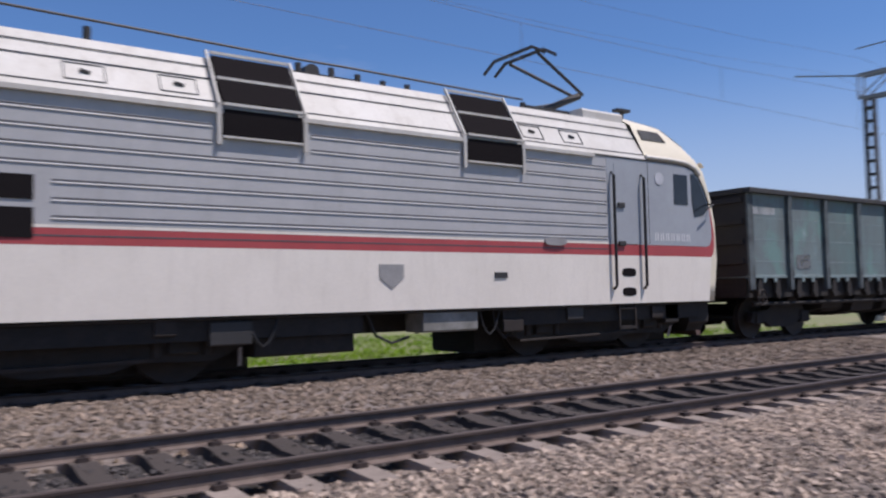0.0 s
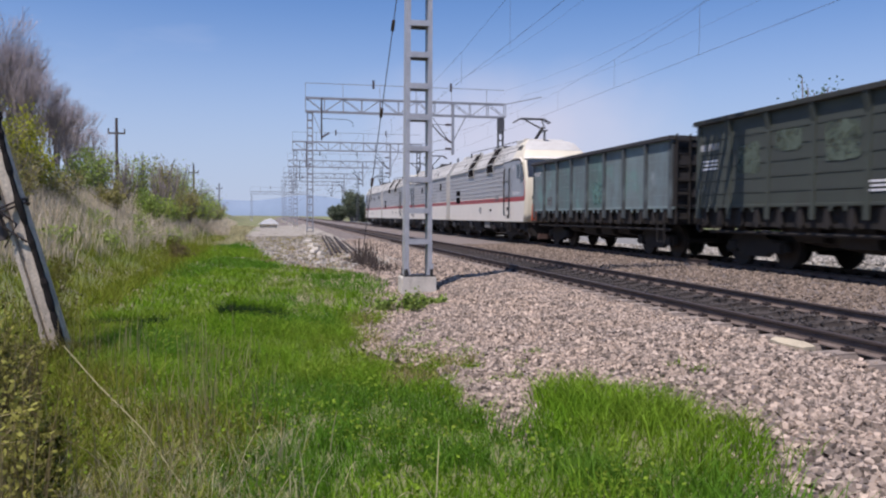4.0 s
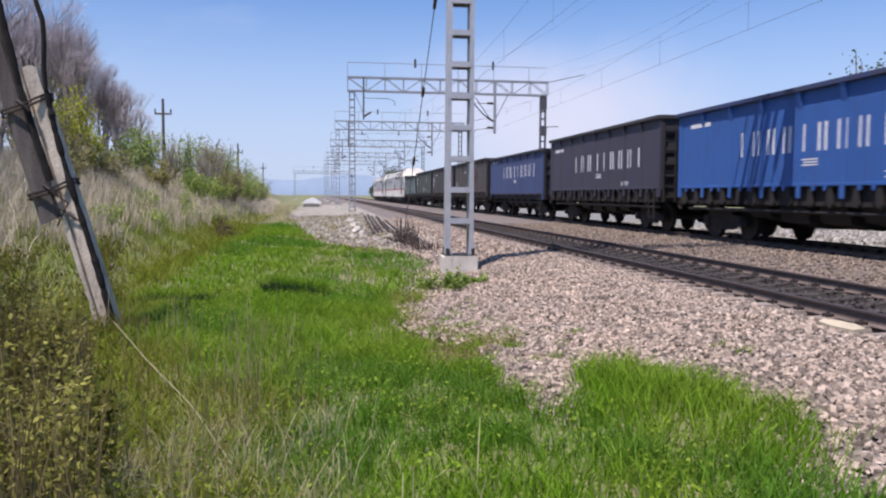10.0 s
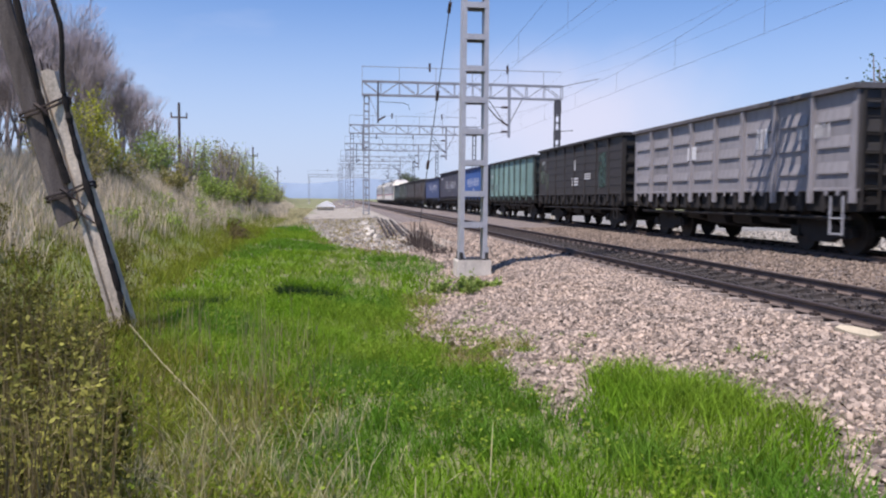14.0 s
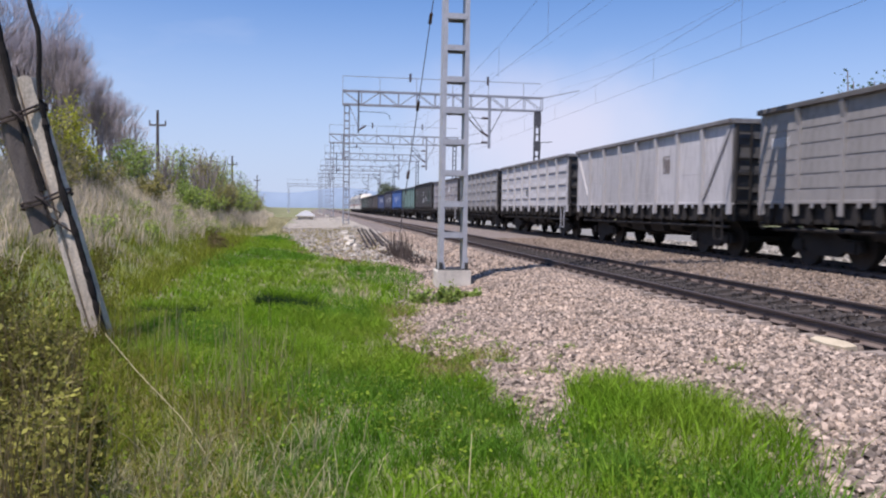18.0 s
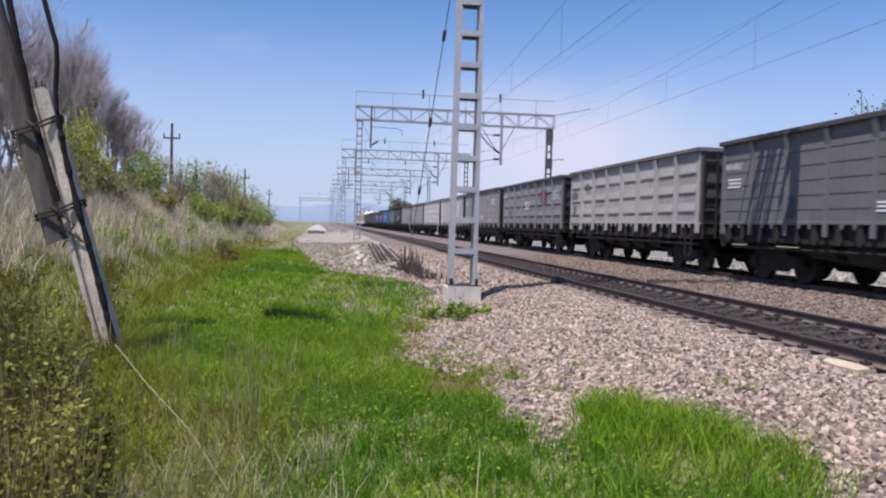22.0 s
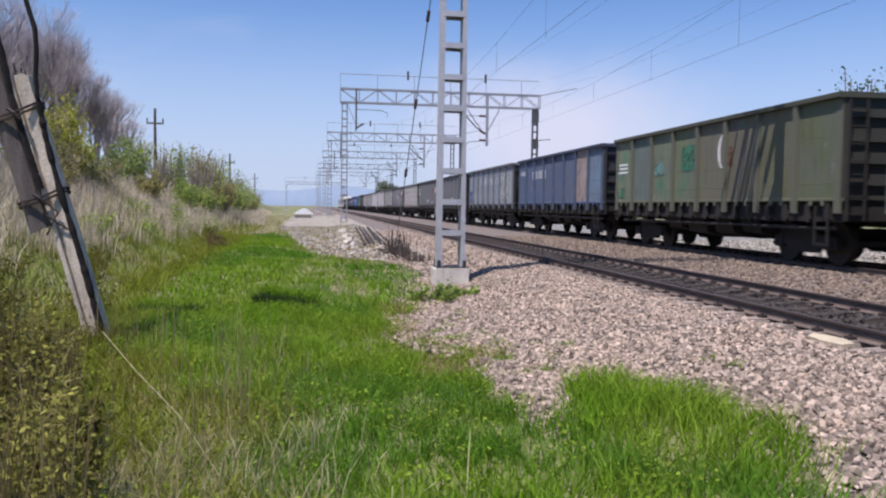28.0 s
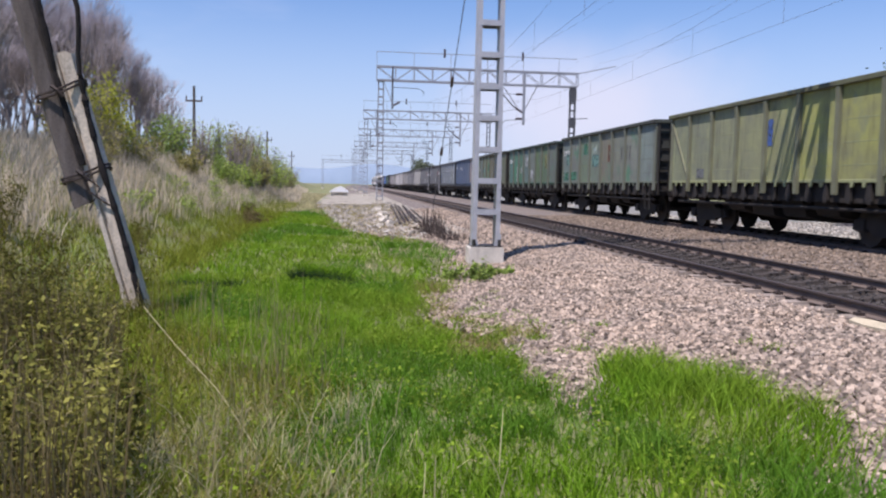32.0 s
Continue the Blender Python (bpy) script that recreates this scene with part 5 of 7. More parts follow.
        plate("stripe_groove", [(8.19, 1.975), (8.19, 1.995), (-4.75, 1.995), (-4.75, 1.975)], shade_joint_grey, 0.010)
        plate("white_line", [(8.19, 2.082), (8.19, 2.12), (-4.8, 2.12), (-4.8, 2.082)], white_paint, 0.009)
        rim = [(-6.6, 3.78), (-7.1, 3.76), (-7.36, 3.69), (-7.57, 3.51), (-7.72, 3.29), (-7.85, 3.0)]
        plate("cab_side_panel", [(-4.75, 2.09), (-4.75, 3.78)] + rim + [(-7.92, 2.5), (-7.92, 2.27), (-7.85, 2.125), (-7.74, 2.09)], door_grey, 0.010, "blue-grey cab side panel")
        part("gutter", Mesh().tube([(s * (W + 0.012), yk, zk + 0.015) for yk, zk in [(-4.4, 3.79)] + rim], 0.016, 6), dark_steel, g, "dark gutter line over the cab side")
        part("gutter_rim", Mesh().tube([(s * (W + 0.0), yk, zk) for yk, zk in ((-5.9, 3.87), (-6.7, 3.87), (-7.15, 3.845), (-7.42, 3.76), (-7.6, 3.62))], 0.045, 8), white_paint, g, "white rim above the gutter")
        plate("grey_side", [(-4.75, 2.125), (8.15, 2.125), (8.15, 3.8), (-4.75, 3.8)], grey_paint, 0.005)
        # ridges of the side, their shade and highlight painted in dark and pale grey
        for k in range(7):
            z = 2.225 + 0.225 * k
            if s < 0:
                spans = ((-4.72, 8.12),) if z < 3.35 else ((-4.72, -2.72), (-1.22, 1.5), (3.0, 8.12))
            else:
                spans = ((-4.72, 8.12),)
            if k in (0, 1, 2):
                spans = [(a, min(b, 5.0)) if a < 5 else (a, b) for a, b in spans] + [(6.4, 8.12)]
            for a, b in spans:
                part("side_ridge", Mesh().prism([(s * (W + 0.004), z - 0.016), (s * (W + 0.018), z - 0.014), (s * (W + 0.018), z + 0.004), (s * (W + 0.004), z + 0.012)], a, b), shade_joint_grey, g)
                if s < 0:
                    part("ridge_lip", Mesh().prism([(-(W + 0.004), z - 0.045), (-(W + 0.02), z - 0.038), (-(W + 0.014), z - 0.018), (-(W + 0.004), z - 0.017)], a, b), lip_highlight, g)
        plate("door", [(-4.95, 1.42), (-4.95, 3.68), (-5.58, 3.68), (-5.58, 1.42)] if s > 0 else [(-5.58, 2.1), (-5.58, 3.66), (-4.95, 3.66), (-4.95, 2.1)], door_grey, 0.016, "blue-grey cab door")
        for yy in (-4.86, -5.72):
            part("handrail", Mesh().tube([(s * (W + 0.02), yy, 1.22), (s * (W + 0.09), yy, 1.28), (s * (W + 0.09), yy, 3.42), (s * (W + 0.02), yy, 3.48)], 0.03, 6), rubber, g, "long dark handrail")
        for z in (2.1, 2.85):
            part("door_lock", Mesh().box(*sorted((s * (W + 0.012), s * (W + 0.05))), -5.2, -5.02, z - 0.05, z + 0.05, 0.01), dark_steel, g)
        for z in (1.16, 1.54):
            pts = [(-5.3 + 0.2 * math.cos(a), z + 0.085 * math.copysign(abs(math.sin(a)) ** 0.5, math.sin(a))) for a in (2 * math.pi * k / 16 for k in range(16))]
            plate("foothold", pts, mesh_dark, 0.012, "black oval foothold")
        step = Mesh().bar((s * (W - 0.05), -5.05, 0.93), (s * (W - 0.05), -5.05, 0.45), 0.04).bar((s * (W - 0.05), -5.5, 0.93), (s * (W - 0.05), -5.5, 0.45), 0.04).bar((s * (W - 0.05), -5.05, 0.47), (s * (W - 0.05), -5.5, 0.47), 0.06).bar((s * (W - 0.05), -5.05, 0.84), (s * (W - 0.05), -5.5, 0.84), 0.04)
        part("step_frame", step, wheel_mat, g, "entry step frame")
        plate("side_window", [(-7.16, 2.95), (-7.16, 3.58), (-6.72, 3.58), (-6.72, 2.95)], glass, 0.018, "dark cab side window")
        plate("quarter_window", [(-7.66, 2.76), (-7.84, 2.92), (-7.70, 3.24), (-7.54, 3.48), (-7.38, 3.62), (-7.28, 3.62), (-7.30, 3.0), (-7.36, 2.70)], glass, 0.018, "dark quarter window")
        part("mirror_arm", Mesh().tube([(s * (W + 0.01), -7.84, 3.0), (s * (W + 0.14), -7.84, 2.98), (s * (W + 0.16), -7.58, 2.86)], 0.02, 5), dark_steel, g)
        disc = [(-6.27 + 0.13 * math.cos(a), 3.45 + 0.13 * math.sin(a)) for a in (2 * math.pi * k / 16 for k in range(16))]
        plate("round_emblem", disc, mat("emblem_grey", (0.5, 0.5, 0.52), 0.4), 0.022, "round pale emblem")
        for k in range(7):
            yk = -6.15 - k * 0.165
            bars = Mesh().box(*sorted((s * (W + 0.011), s * (W + 0.014))), yk - 0.05, yk - 0.025, 2.18, 2.34)
            bars.box(*sorted((s * (W + 0.011), s * (W + 0.014))), yk + 0.02, yk + 0.045, 2.18, 2.34)
            part("stencil_bar", bars, mark_white, g)
        part("number_shield", Mesh().prism([(-0.08, 1.66), (0.36, 1.66), (0.36, 1.45), (0.14, 1.28), (-0.08, 1.45)] if s < 0 else [(-0.08, 1.45), (0.14, 1.28), (0.36, 1.45), (0.36, 1.66), (-0.08, 1.66)], s * (W + 0.02), s * W, "x"), mat("shield_grey", (0.3, 0.29, 0.28), 0.5), g, "grey shield plate")
        part("side_socket", Mesh().box(*sorted((s * W, s * (W + 0.03))), -2.2, -1.93, 1.44, 1.54, 0.01), dark_steel, g)
        oval = [(-3.35 + 0.27 * math.cos(a), 2.1 + 0.075 * math.copysign(abs(math.sin(a)) ** 0.6, math.sin(a))) for a in (2 * math.pi * k / 16 for k in range(16))]
        plate("maker_plate", oval, mat("shield_grey", (0.3, 0.29, 0.28), 0.5), 0.05, "oval plate")
        plate("eave_ledge", [(-4.4, 3.74), (8.15, 3.74), (8.15, 3.80), (-4.4, 3.80)], roof_white, 0.06)
        if s < 0:
            for yc in (-1.97, 2.26):
                a = 0.6
                plate("side_louvre", [(yc - a, 3.44), (yc + a, 3.44), (yc + a, 3.80), (yc - a, 3.80)], mesh_dark, 0.064, "dark ventilation grille")
                for k, (q0, q1) in enumerate(((0.06, 0.46), (0.54, 0.94))):
                    def slope(q, o):
                        return (-(W + 0.03) + (W + 0.03 - 1.04) * q - 0.05 * o, 3.83 + 0.87 * q + 0.035 * o)
                    (xa, za), (xb, zb), (xc, zc), (xd, zd) = slope(q0, 1), slope(q1, 1), slope(q1, 0), slope(q0, 0)
                    part("roof_grille", Mesh().prism([(xa, za), (xb, zb), (xc, zc), (xd, zd)], yc - a, yc + a), mesh_dark, g, "dark roof grille")
                fr = Mesh()
                for yy in (yc - a - 0.05, yc + a + 0.05):
                    fr.bar((-(W + 0.05), yy, 3.3), (-(W + 0.05), yy, 3.85), 0.03, 0.06)
                    fr.bar((-(W + 0.05), yy, 3.85), (-1.06, yy, 4.76), 0.03, 0.05)
                for q in (0.0, 0.5, 1.0):
                    xq, zq = slope(q, 1)
                    fr.bar((xq, yc - a, zq), (xq, yc + a, zq), 0.04)
                fr.bar((-(W + 0.06), yc - a, 3.41), (-(W + 0.06), yc + a, 3.41), 0.03)
                part("grille_frame", fr, roof_white, g)
            plate("rear_louvre", [(5.2, 2.42), (6.25, 2.42), (6.25, 2.72), (5.2, 2.72)], mesh_dark, 0.02, "dark square grille")
            plate("rear_louvre", [(5.2, 1.95), (6.25, 1.95), (6.25, 2.32), (5.2, 2.32)], mesh_dark, 0.02, "dark square grille")
        else:
            for yc in (-1.0, 1.7, 6.3):
                disc = [(yc + 0.2 * math.cos(a), 3.15 + 0.24 * math.sin(a)) for a in (2 * math.pi * k / 14 for k in range(14))]
                plate("porthole", disc, mesh_dark, 0.05, "dark oval porthole")
        for yc in (-3.0, -4.0, 3.4, 4.6):
            def on_slope(q, o=0.0, s=s):
                return (s * (W - 0.515 * q + 0.85 * o), 3.82 + 0.83 * q + 0.5 * o)
            x0_, z0_ = on_slope(0.2, 0.008)
            x1_, z1_ = on_slope(0.5, 0.008)
            hatch = Mesh().bar((x0_, yc - 0.25, z0_), (x1_, yc - 0.25, z1_), 0.012).bar((x0_, yc + 0.25, z0_), (x1_, yc + 0.25, z1_), 0.012)
            hatch.bar((x0_, yc - 0.25, z0_), (x0_, yc + 0.25, z0_), 0.012).bar((x1_, yc - 0.25, z1_), (x1_, yc + 0.25, z1_), 0.012)
            part("roof_hatch", hatch, shade_joint_grey, g, "thin joint round a roof hatch")
            xm, zm = on_slope(0.34, 0.012)
            part("hatch_latch", Mesh().bar((xm, yc - 0.07, zm), (xm, yc + 0.06, zm + 0.03), 0.035), dark_steel, g)
        for q in (0.1, 0.55, 0.8):
            part("roof_seam", Mesh().bar((s * (W - 0.5 * q), -5.9, 3.83 + 0.83 * q), (s * (W - 0.5 * q), 8.1, 3.83 + 0.83 * q), 0.014), shade_joint_grey, g)
        cover = [(s * (half_w(z) + 0.014), yk, z) for yk, z in ((-6.05, 4.27), (-6.8, 4.27), (-6.68, 4.5), (-6.05, 4.5))]
        part("cab_roof_grille", Mesh().add(cover + [(x - s * 0.03, yk, z) for x, yk, z in cover], [(0, 1, 2, 3) if s > 0 else (3, 2, 1, 0), (0, 4, 5, 1), (1, 5, 6, 2), (2, 6, 7, 3), (3, 7, 4, 0)]), mesh_dark, g, "dark cab roof grille")
        for k in range(5):
            zk = 4.30 + 0.042 * k
            part("grille_slat", Mesh().bar((s * (half_w(zk) + 0.018), -6.07, zk), (s * (half_w(zk) + 0.018), -6.68, zk), 0.012), grey_paint, g)
        part("under_box", Mesh().box(*sorted((s * 0.95, s * 1.5)), -1.6, -0.5, 0.56, 0.9, 0.03), mat("under_box_grey", (0.26, 0.255, 0.235), 0.7, 0, (0.13, 0.125, 0.11), 3.0, 0.9), g, "pale grey equipment box")
        part("hose", Mesh().tube([(s * 1.4, 0.5, 0.92), (s * 1.42, 0.35, 0.55), (s * 1.4, 0.05, 0.42), (s * 1.35, -0.3, 0.5)], 0.025, 6), rubber, g)
        part("hose", Mesh().tube([(s * 1.4, -2.0, 0.92), (s * 1.42, -2.05, 0.6), (s * 1.4, -2.25, 0.4), (s * 1.35, -2.5, 0.5)], 0.025, 6), rubber, g)
        part("sand_box", Mesh().box(*sorted((s * 1.0, s * 1.45)), -6.9, -6.5, 0.5, 0.92, 0.03), under, g)
        for yk, z0_, z1_, dy, mm in ((-6.2, 0.62, 0.86, 0.16, wheel_mat), (-3.9, 0.66, 0.9, 0.2, dark_steel), (-2.4, 0.5, 0.72, 0.22, wheel_mat), (2.7, 0.52, 0.86, 0.3, dark_steel), (3.6, 0.68, 0.9, 0.14, wheel_mat), (5.9, 0.64, 0.88, 0.2, wheel_mat), (7.3, 0.5, 0.86, 0.25, dark_steel)):
            part("equipment_box", Mesh().box(*sorted((s * 1.33, s * 1.5)), yk - dy, yk + dy, z0_, z1_, 0.02), mm, g)
        for yk in (-2.1, 2.0, 6.6):
            part("cable_loop", Mesh().tube([(s * 1.48, yk + 0.45 * q, 0.9 - 0.42 * 4 * q * (1 - q)) for q in (0, 0.15, 0.3, 0.5, 0.7, 0.85, 1)], 0.02, 5), rubber, g)
        part("air_pipe", Mesh().tube([(s * 1.5, -7.2, 0.9), (s * 1.5, 7.9, 0.9)], 0.02, 5), wheel_mat, g)
        part("brake_beam", Mesh().tube([(s * 1.42, -4.6, 0.36), (s * 1.42, -2.6, 0.33)], 0.022, 5), wheel_mat, g, "thin rod along the bogie")
    # gangway at the rear
    part("gangway", Mesh().box(-0.75, 0.75, 8.2, 8.72, 1.2, 3.9, 0.08), mat("gangway_white", (0.55, 0.54, 0.52), 0.7), g, "pale gangway bellows")
    # roof gear
    part("roof_walk", Mesh().box(-0.3, 0.3, -3.4, 8.0, 4.74, 4.80), roof_white, g)
    for yc, h in ((-3.6, 0.14), (-0.9, 0.12), (-0.4, 0.12), (0.1, 0.16), (0.6, 0.2), (1.2, 0.2), (4.4, 0.22), (6.8, 0.32)):
        part("roof_insulator", Mesh().tube([(-0.5, yc, 4.72), (-0.5, yc, 4.78 + h)], 0.055, 8), dark_steel, g)
        part("roof_insulator", Mesh().tube([(0.5, yc, 4.72), (0.5, yc, 4.78 + h)], 0.055, 8), dark_steel, g)
    part("roof_busbar", Mesh().tube([(-0.5, -3.6, 4.98), (-0.5, 0.4, 5.04), (-0.5, 1.2, 5.04), (-0.5, 6.8, 5.16)], 0.02, 6), dark_steel, g)
    part("roof_breaker", Mesh().tube([(-0.2, 0.8, 4.97), (0.5, 0.8, 4.97)], 0.14, 10).box(-0.35, 0.35, 0.0, 1.7, 4.78, 4.90), dark_steel, g)
    part("antenna", Mesh().tube([(-0.25, -6.7, 4.72), (-0.25, -6.7, 5.16)], 0.045, 6).box(-0.34, -0.16, -6.9, -6.5, 5.14, 5.2), dark_steel, g, "T-shaped roof antenna")
    part("roof_reservoir", Mesh().tube([(0, 7.2, 4.90), (0, 7.9, 4.90)], 0.26, 12), roof_white, g)
    # pantograph
    p = part("pantograph", Mesh().box(-0.6, 0.6, -4.9, -3.6, 4.72, 4.86), dark_steel, g, "raised dark steel pantograph" if up else "")
    if up:
        k0, k1, k2 = (0, -4.4, 4.9), (0, -5.65, 5.42), (0, -4.1, 6.0)
    else:
        k0, k1, k2 = (0, -4.2, 4.9), (0, -5.6, 4.86), (0, -4.1, 4.92)
    part("lower_arm", Mesh().tube([k0, k1], 0.075, 8), dark_steel, p)
    part("upper_arm", Mesh().tube([(-0.12, *k1[1:]), (-0.45, *k2[1:])], 0.036, 6).tube([(0.12, *k1[1:]), (0.45, *k2[1:])], 0.036, 6), dark_steel, p)
    part("collector_head", Mesh().tube([(-0.95, k2[1], k2[2] - 0.15), (-0.6, k2[1], k2[2] + 0.05), (0.6, k2[1], k2[2] + 0.05), (0.95, k2[1], k2[2] - 0.15)], 0.036, 6).tube([(-0.95, k2[1] + 0.3, k2[2] - 0.15), (-0.6, k2[1] + 0.3, k2[2] + 0.05), (0.6, k2[1] + 0.3, k2[2] + 0.05), (0.95, k2[1] + 0.3, k2[2] - 0.15)], 0.036, 6), dark_steel, p)
    part("balance_rod", Mesh().tube([(0.1, -3.8, 4.9), (0.1, k1[1] + 0.2, k1[2] - 0.12)], 0.02, 6), dark_steel, p)
    # running gear
    for ya, yb2, hw2, zz in ((-7.7, -2.2, 1.45, 0.6), (0.6, 8.1, 1.45, 0.6), (-2.2, 0.6, 0.5, 0.55)):
        part("underframe", Mesh().box(-hw2, hw2, ya, yb2, zz, 0.93), under, g)
    part("battery_box", Mesh().box(-1.35, 1.35, 0.7, 2.3, 0.32, 0.62, 0.03), under, g)
    part("end_skirt", Mesh().box(-1.4, 1.4, -7.95, -7.3, 0.45, 0.93, 0.05), under, g)
    for yb in (-4.75, 4.75):
        part("traction_motor", Mesh().box(-0.68, 0.68, yb - 2.6, yb + 2.6, 0.09, 0.66, 0.05), under, g)
        b = part("bogie", Mesh().box(-1.0, 1.0, yb - 0.5, yb + 0.5, 0.45, 0.85, 0.04), under, g, "sooty locomotive bogie")
        for s in (-1, 1):
            part("bogie_frame", Mesh().prism([(yb - 2.35, 0.5), (yb - 2.2, 0.78), (yb + 2.2, 0.78), (yb + 2.35, 0.5), (yb + 1.9, 0.3), (yb + 0.9, 0.34), (yb + 0.5, 0.22), (yb - 0.5, 0.22), (yb - 0.9, 0.34), (yb - 1.9, 0.3)], s * 1.12 - 0.1, s * 1.12 + 0.1, "x"), under, b)
            for dy in (-1.45, 1.45):
                part("wheel", LOCO_WHEEL, wheel_mat, b, at=Matrix.Translation((s * 0.79, yb + dy, 0.62)) @ Matrix.Rotation(0 if s < 0 else math.pi, 4, "Z"))
                part("axle_box", Mesh().box(s * 1.2 - 0.1, s * 1.2 + 0.1, yb + dy - 0.2, yb + dy + 0.2, 0.42, 0.8, 0.03), under, b)
                for e in (-0.35, 0.35):
                    part("spring", Mesh().tube([(s * 1.2, yb + dy + e, 0.4), (s * 1.2, yb + dy + e, 0.78)], 0.075, 8), wheel_mat, b)
            part("sand_pipe", Mesh().tube([(s * 1.2, yb - 2.3, 0.7), (s * 1.0, yb - 2.35, 0.2)], 0.025, 5), galv, b)
            part("brake_rod", Mesh().bar((s * 1.24, yb - 1.0, 0.36), (s * 1.24, yb + 1.2, 0.33), 0.05), wheel_mat, b)
    return g


first = locomotive(Matrix.Translation((FAR, -6.7, 0)))
TRAIN.append((first, -6.7))
for yc, turn in ((10.85, 180), (28.35, 0), (45.85, 180)):
    c = copy_thing(first, Matrix.Translation((FAR, yc, 0)) @ pose(0, 0, 0, 0, 0, turn))
    tagged(c, "white and grey electric locomotive section coupled further ahead")
    TRAIN.append((c, yc))

# ---- plants ----
def in_grass(x, y):
    """True where grass grows: left of the ballast, but for a tongue of gravel."""
    e = line_at(EDGE, y)
    ragged = np.sin(913.7 * x + 517.3 * y) * np.sin(2.1 * x - 3.3 * y)
    ok = x < e + 0.12 * np.sin(7 * y + 3 * x) + 0.22 * ragged
    tongue = np.abs(x - np.interp(y, [5.5, 6.6, 7.6], [1.70, 1.83, 2.0])) < np.interp(y, [5.65, 6.0, 6.6, 7.6], [0.0, 0.20, 0.36, 0.42]) + 0.07 * np.sin(9 * y) * np.sin(5 * x) + 0.1 * ragged
    return ok & ~(tongue & (y > 5.5) & (y < 7.8))


def blades(name, x, y, h, w, material, label, category="grass", zf=ground_z, lean=0.75, sink=0.02):
    n = len(x)
    a = rng.random(n) * 2 * math.pi
    b = rng.random(n) * 2 * math.pi
    k = lean * (0.3 + rng.random(n)) * h
    z = zf(x, y) - sink
    c, s = np.cos(a) * w / 2, np.sin(a) * w / 2
    dx, dy = np.cos(b) * k, np.sin(b) * k
    v = np.stack([np.stack([x - c, y - s, z], 1), np.stack([x + c, y + s, z], 1),
                  np.stack([x + dx * 0.35 + c * 0.8, y + dy * 0.35 + s * 0.8, z + 0.58 * h], 1), np.stack([x + dx * 0.35 - c * 0.8, y + dy * 0.35 - s * 0.8, z + 0.58 * h], 1),
                  np.stack([x + dx, y + dy, z + h * 0.97], 1)], 1).reshape(-1, 3)
    f = (np.array([(0, 1, 2), (0, 2, 3), (3, 2, 4)])[None] + 5 * np.arange(n)[:, None, None]).ravel()
    ob = new(name, raw_mesh(name, v, f, 3, material))
    return tagged(ob, label, category, kind="stuff")


def clumped(n, x0, x1, y0, y1, tufts, spread):
    cx, cy = points(tufts, x0, x1, y0, y1)
    i = rng.integers(0, tufts, n)
    return cx[i] + rng.normal(size=n) * spread, cy[i] + rng.normal(size=n) * spread


def patchy(x, y, a, b, c=0.0):
    return np.sin(x * a + 1.3 + c) * np.sin(y * b + 0.7 * c) + 0.5 * np.sin(x * a * 2.3 + y * b * 1.7 + c)


# bright grass, near and far
x, y = clumped(112000, -3.6, 3.9, 2.4, 13, 8200, 0.06)
ok = in_grass(x, y) & (y > 2.2)
edge = line_at(GREEN, y) + 0.22 * np.sin(3.1 * y + 1.0) + 0.25 * rng.normal(size=len(x))
left = x < edge
weedy = (x > 1.0) & (y > 7.6)
p = patchy(x, y, 1.1, 0.8)
h = (0.10 + 0.15 * rng.random(len(x))) * np.where(x > 1.6, 1.2, 1.0)
green = ok & ~left & ~weedy
m1 = green & (p > -0.25)
blades("bright_grass", x[m1], y[m1], h[m1], 0.009, blade_green, "thick bright green spring grass beside the ballast")
m2 = green & (p <= -0.25)
blades("deep_grass", x[m2], y[m2], h[m2] * 0.95, 0.009, blade_deep, "deeper green spring grass in patches")
share = rng.random(len(x))
m3 = ok & left & (share < 0.62)
blades("olive_grass", x[m3], y[m3], h[m3] * 1.1, 0.010, blade_mixed, "rough olive grass below the leaning pole")
m4 = (ok & left & (share > 0.72)) | (ok & weedy & (share > 0.55))
blades("withered_grass", x[m4], y[m4], h[m4] * 0.9, 0.009, blade_brown, "withered brown grass mixed into the rough growth", lean=1.0)
m5 = ok & weedy & (share < 0.35)
blades("olive_grass", x[m5], y[m5], h[m5] * 0.6, 0.010, blade_mixed, "thin olive weeds at the upper end of the gravel tongue")
x, y = clumped(50000, -4.4, 2.4, 12, 48, 5600, 0.13)
ok = in_grass(x, y) & (x > line_at(FOOT, y) - 0.4)
green = ok & (x > line_at(GREEN, y) + 0.35 * rng.normal(size=len(x)))
p = patchy(x, y, 0.8, 0.35, 2.0)
h = 0.10 + 0.12 * rng.random(len(x))
m1 = green & (p > -0.35)
blades("bright_grass", x[m1], y[m1], h[m1], 0.022, blade_green, "bright green grass strip along the foot of the bank")
m2 = green & (p <= -0.35)
blades("deep_grass", x[m2], y[m2], h[m2], 0.022, blade_deep, "deeper green grass further along the bank")
m3 = ok & ~green
blades("olive_grass", x[m3], y[m3], h[m3], 0.022, blade_mixed, "olive grass between the green strip and the bank")
x, y = clumped(5200, -2.4, 1.9, 12.5, 27, 420, 0.11)
ok = in_grass(x, y) & (x > line_at(GREEN, y) + 0.3) & (x > -1.6 + 0.12 * (y - 12))
blades("pale_tufts", x[ok], y[ok], 0.06 + 0.12 * rng.random(ok.sum()), 0.016, blade_straw, "pale dry tufts thinning the grass near the gravel", lean=1.0)
x, y = clumped(24000, -9, 1.0, 43, 120, 3600, 0.3)
ok = (x > line_at(FOOT, y) - 1.5) & (x < line_at(EDGE, y) - 0.2)
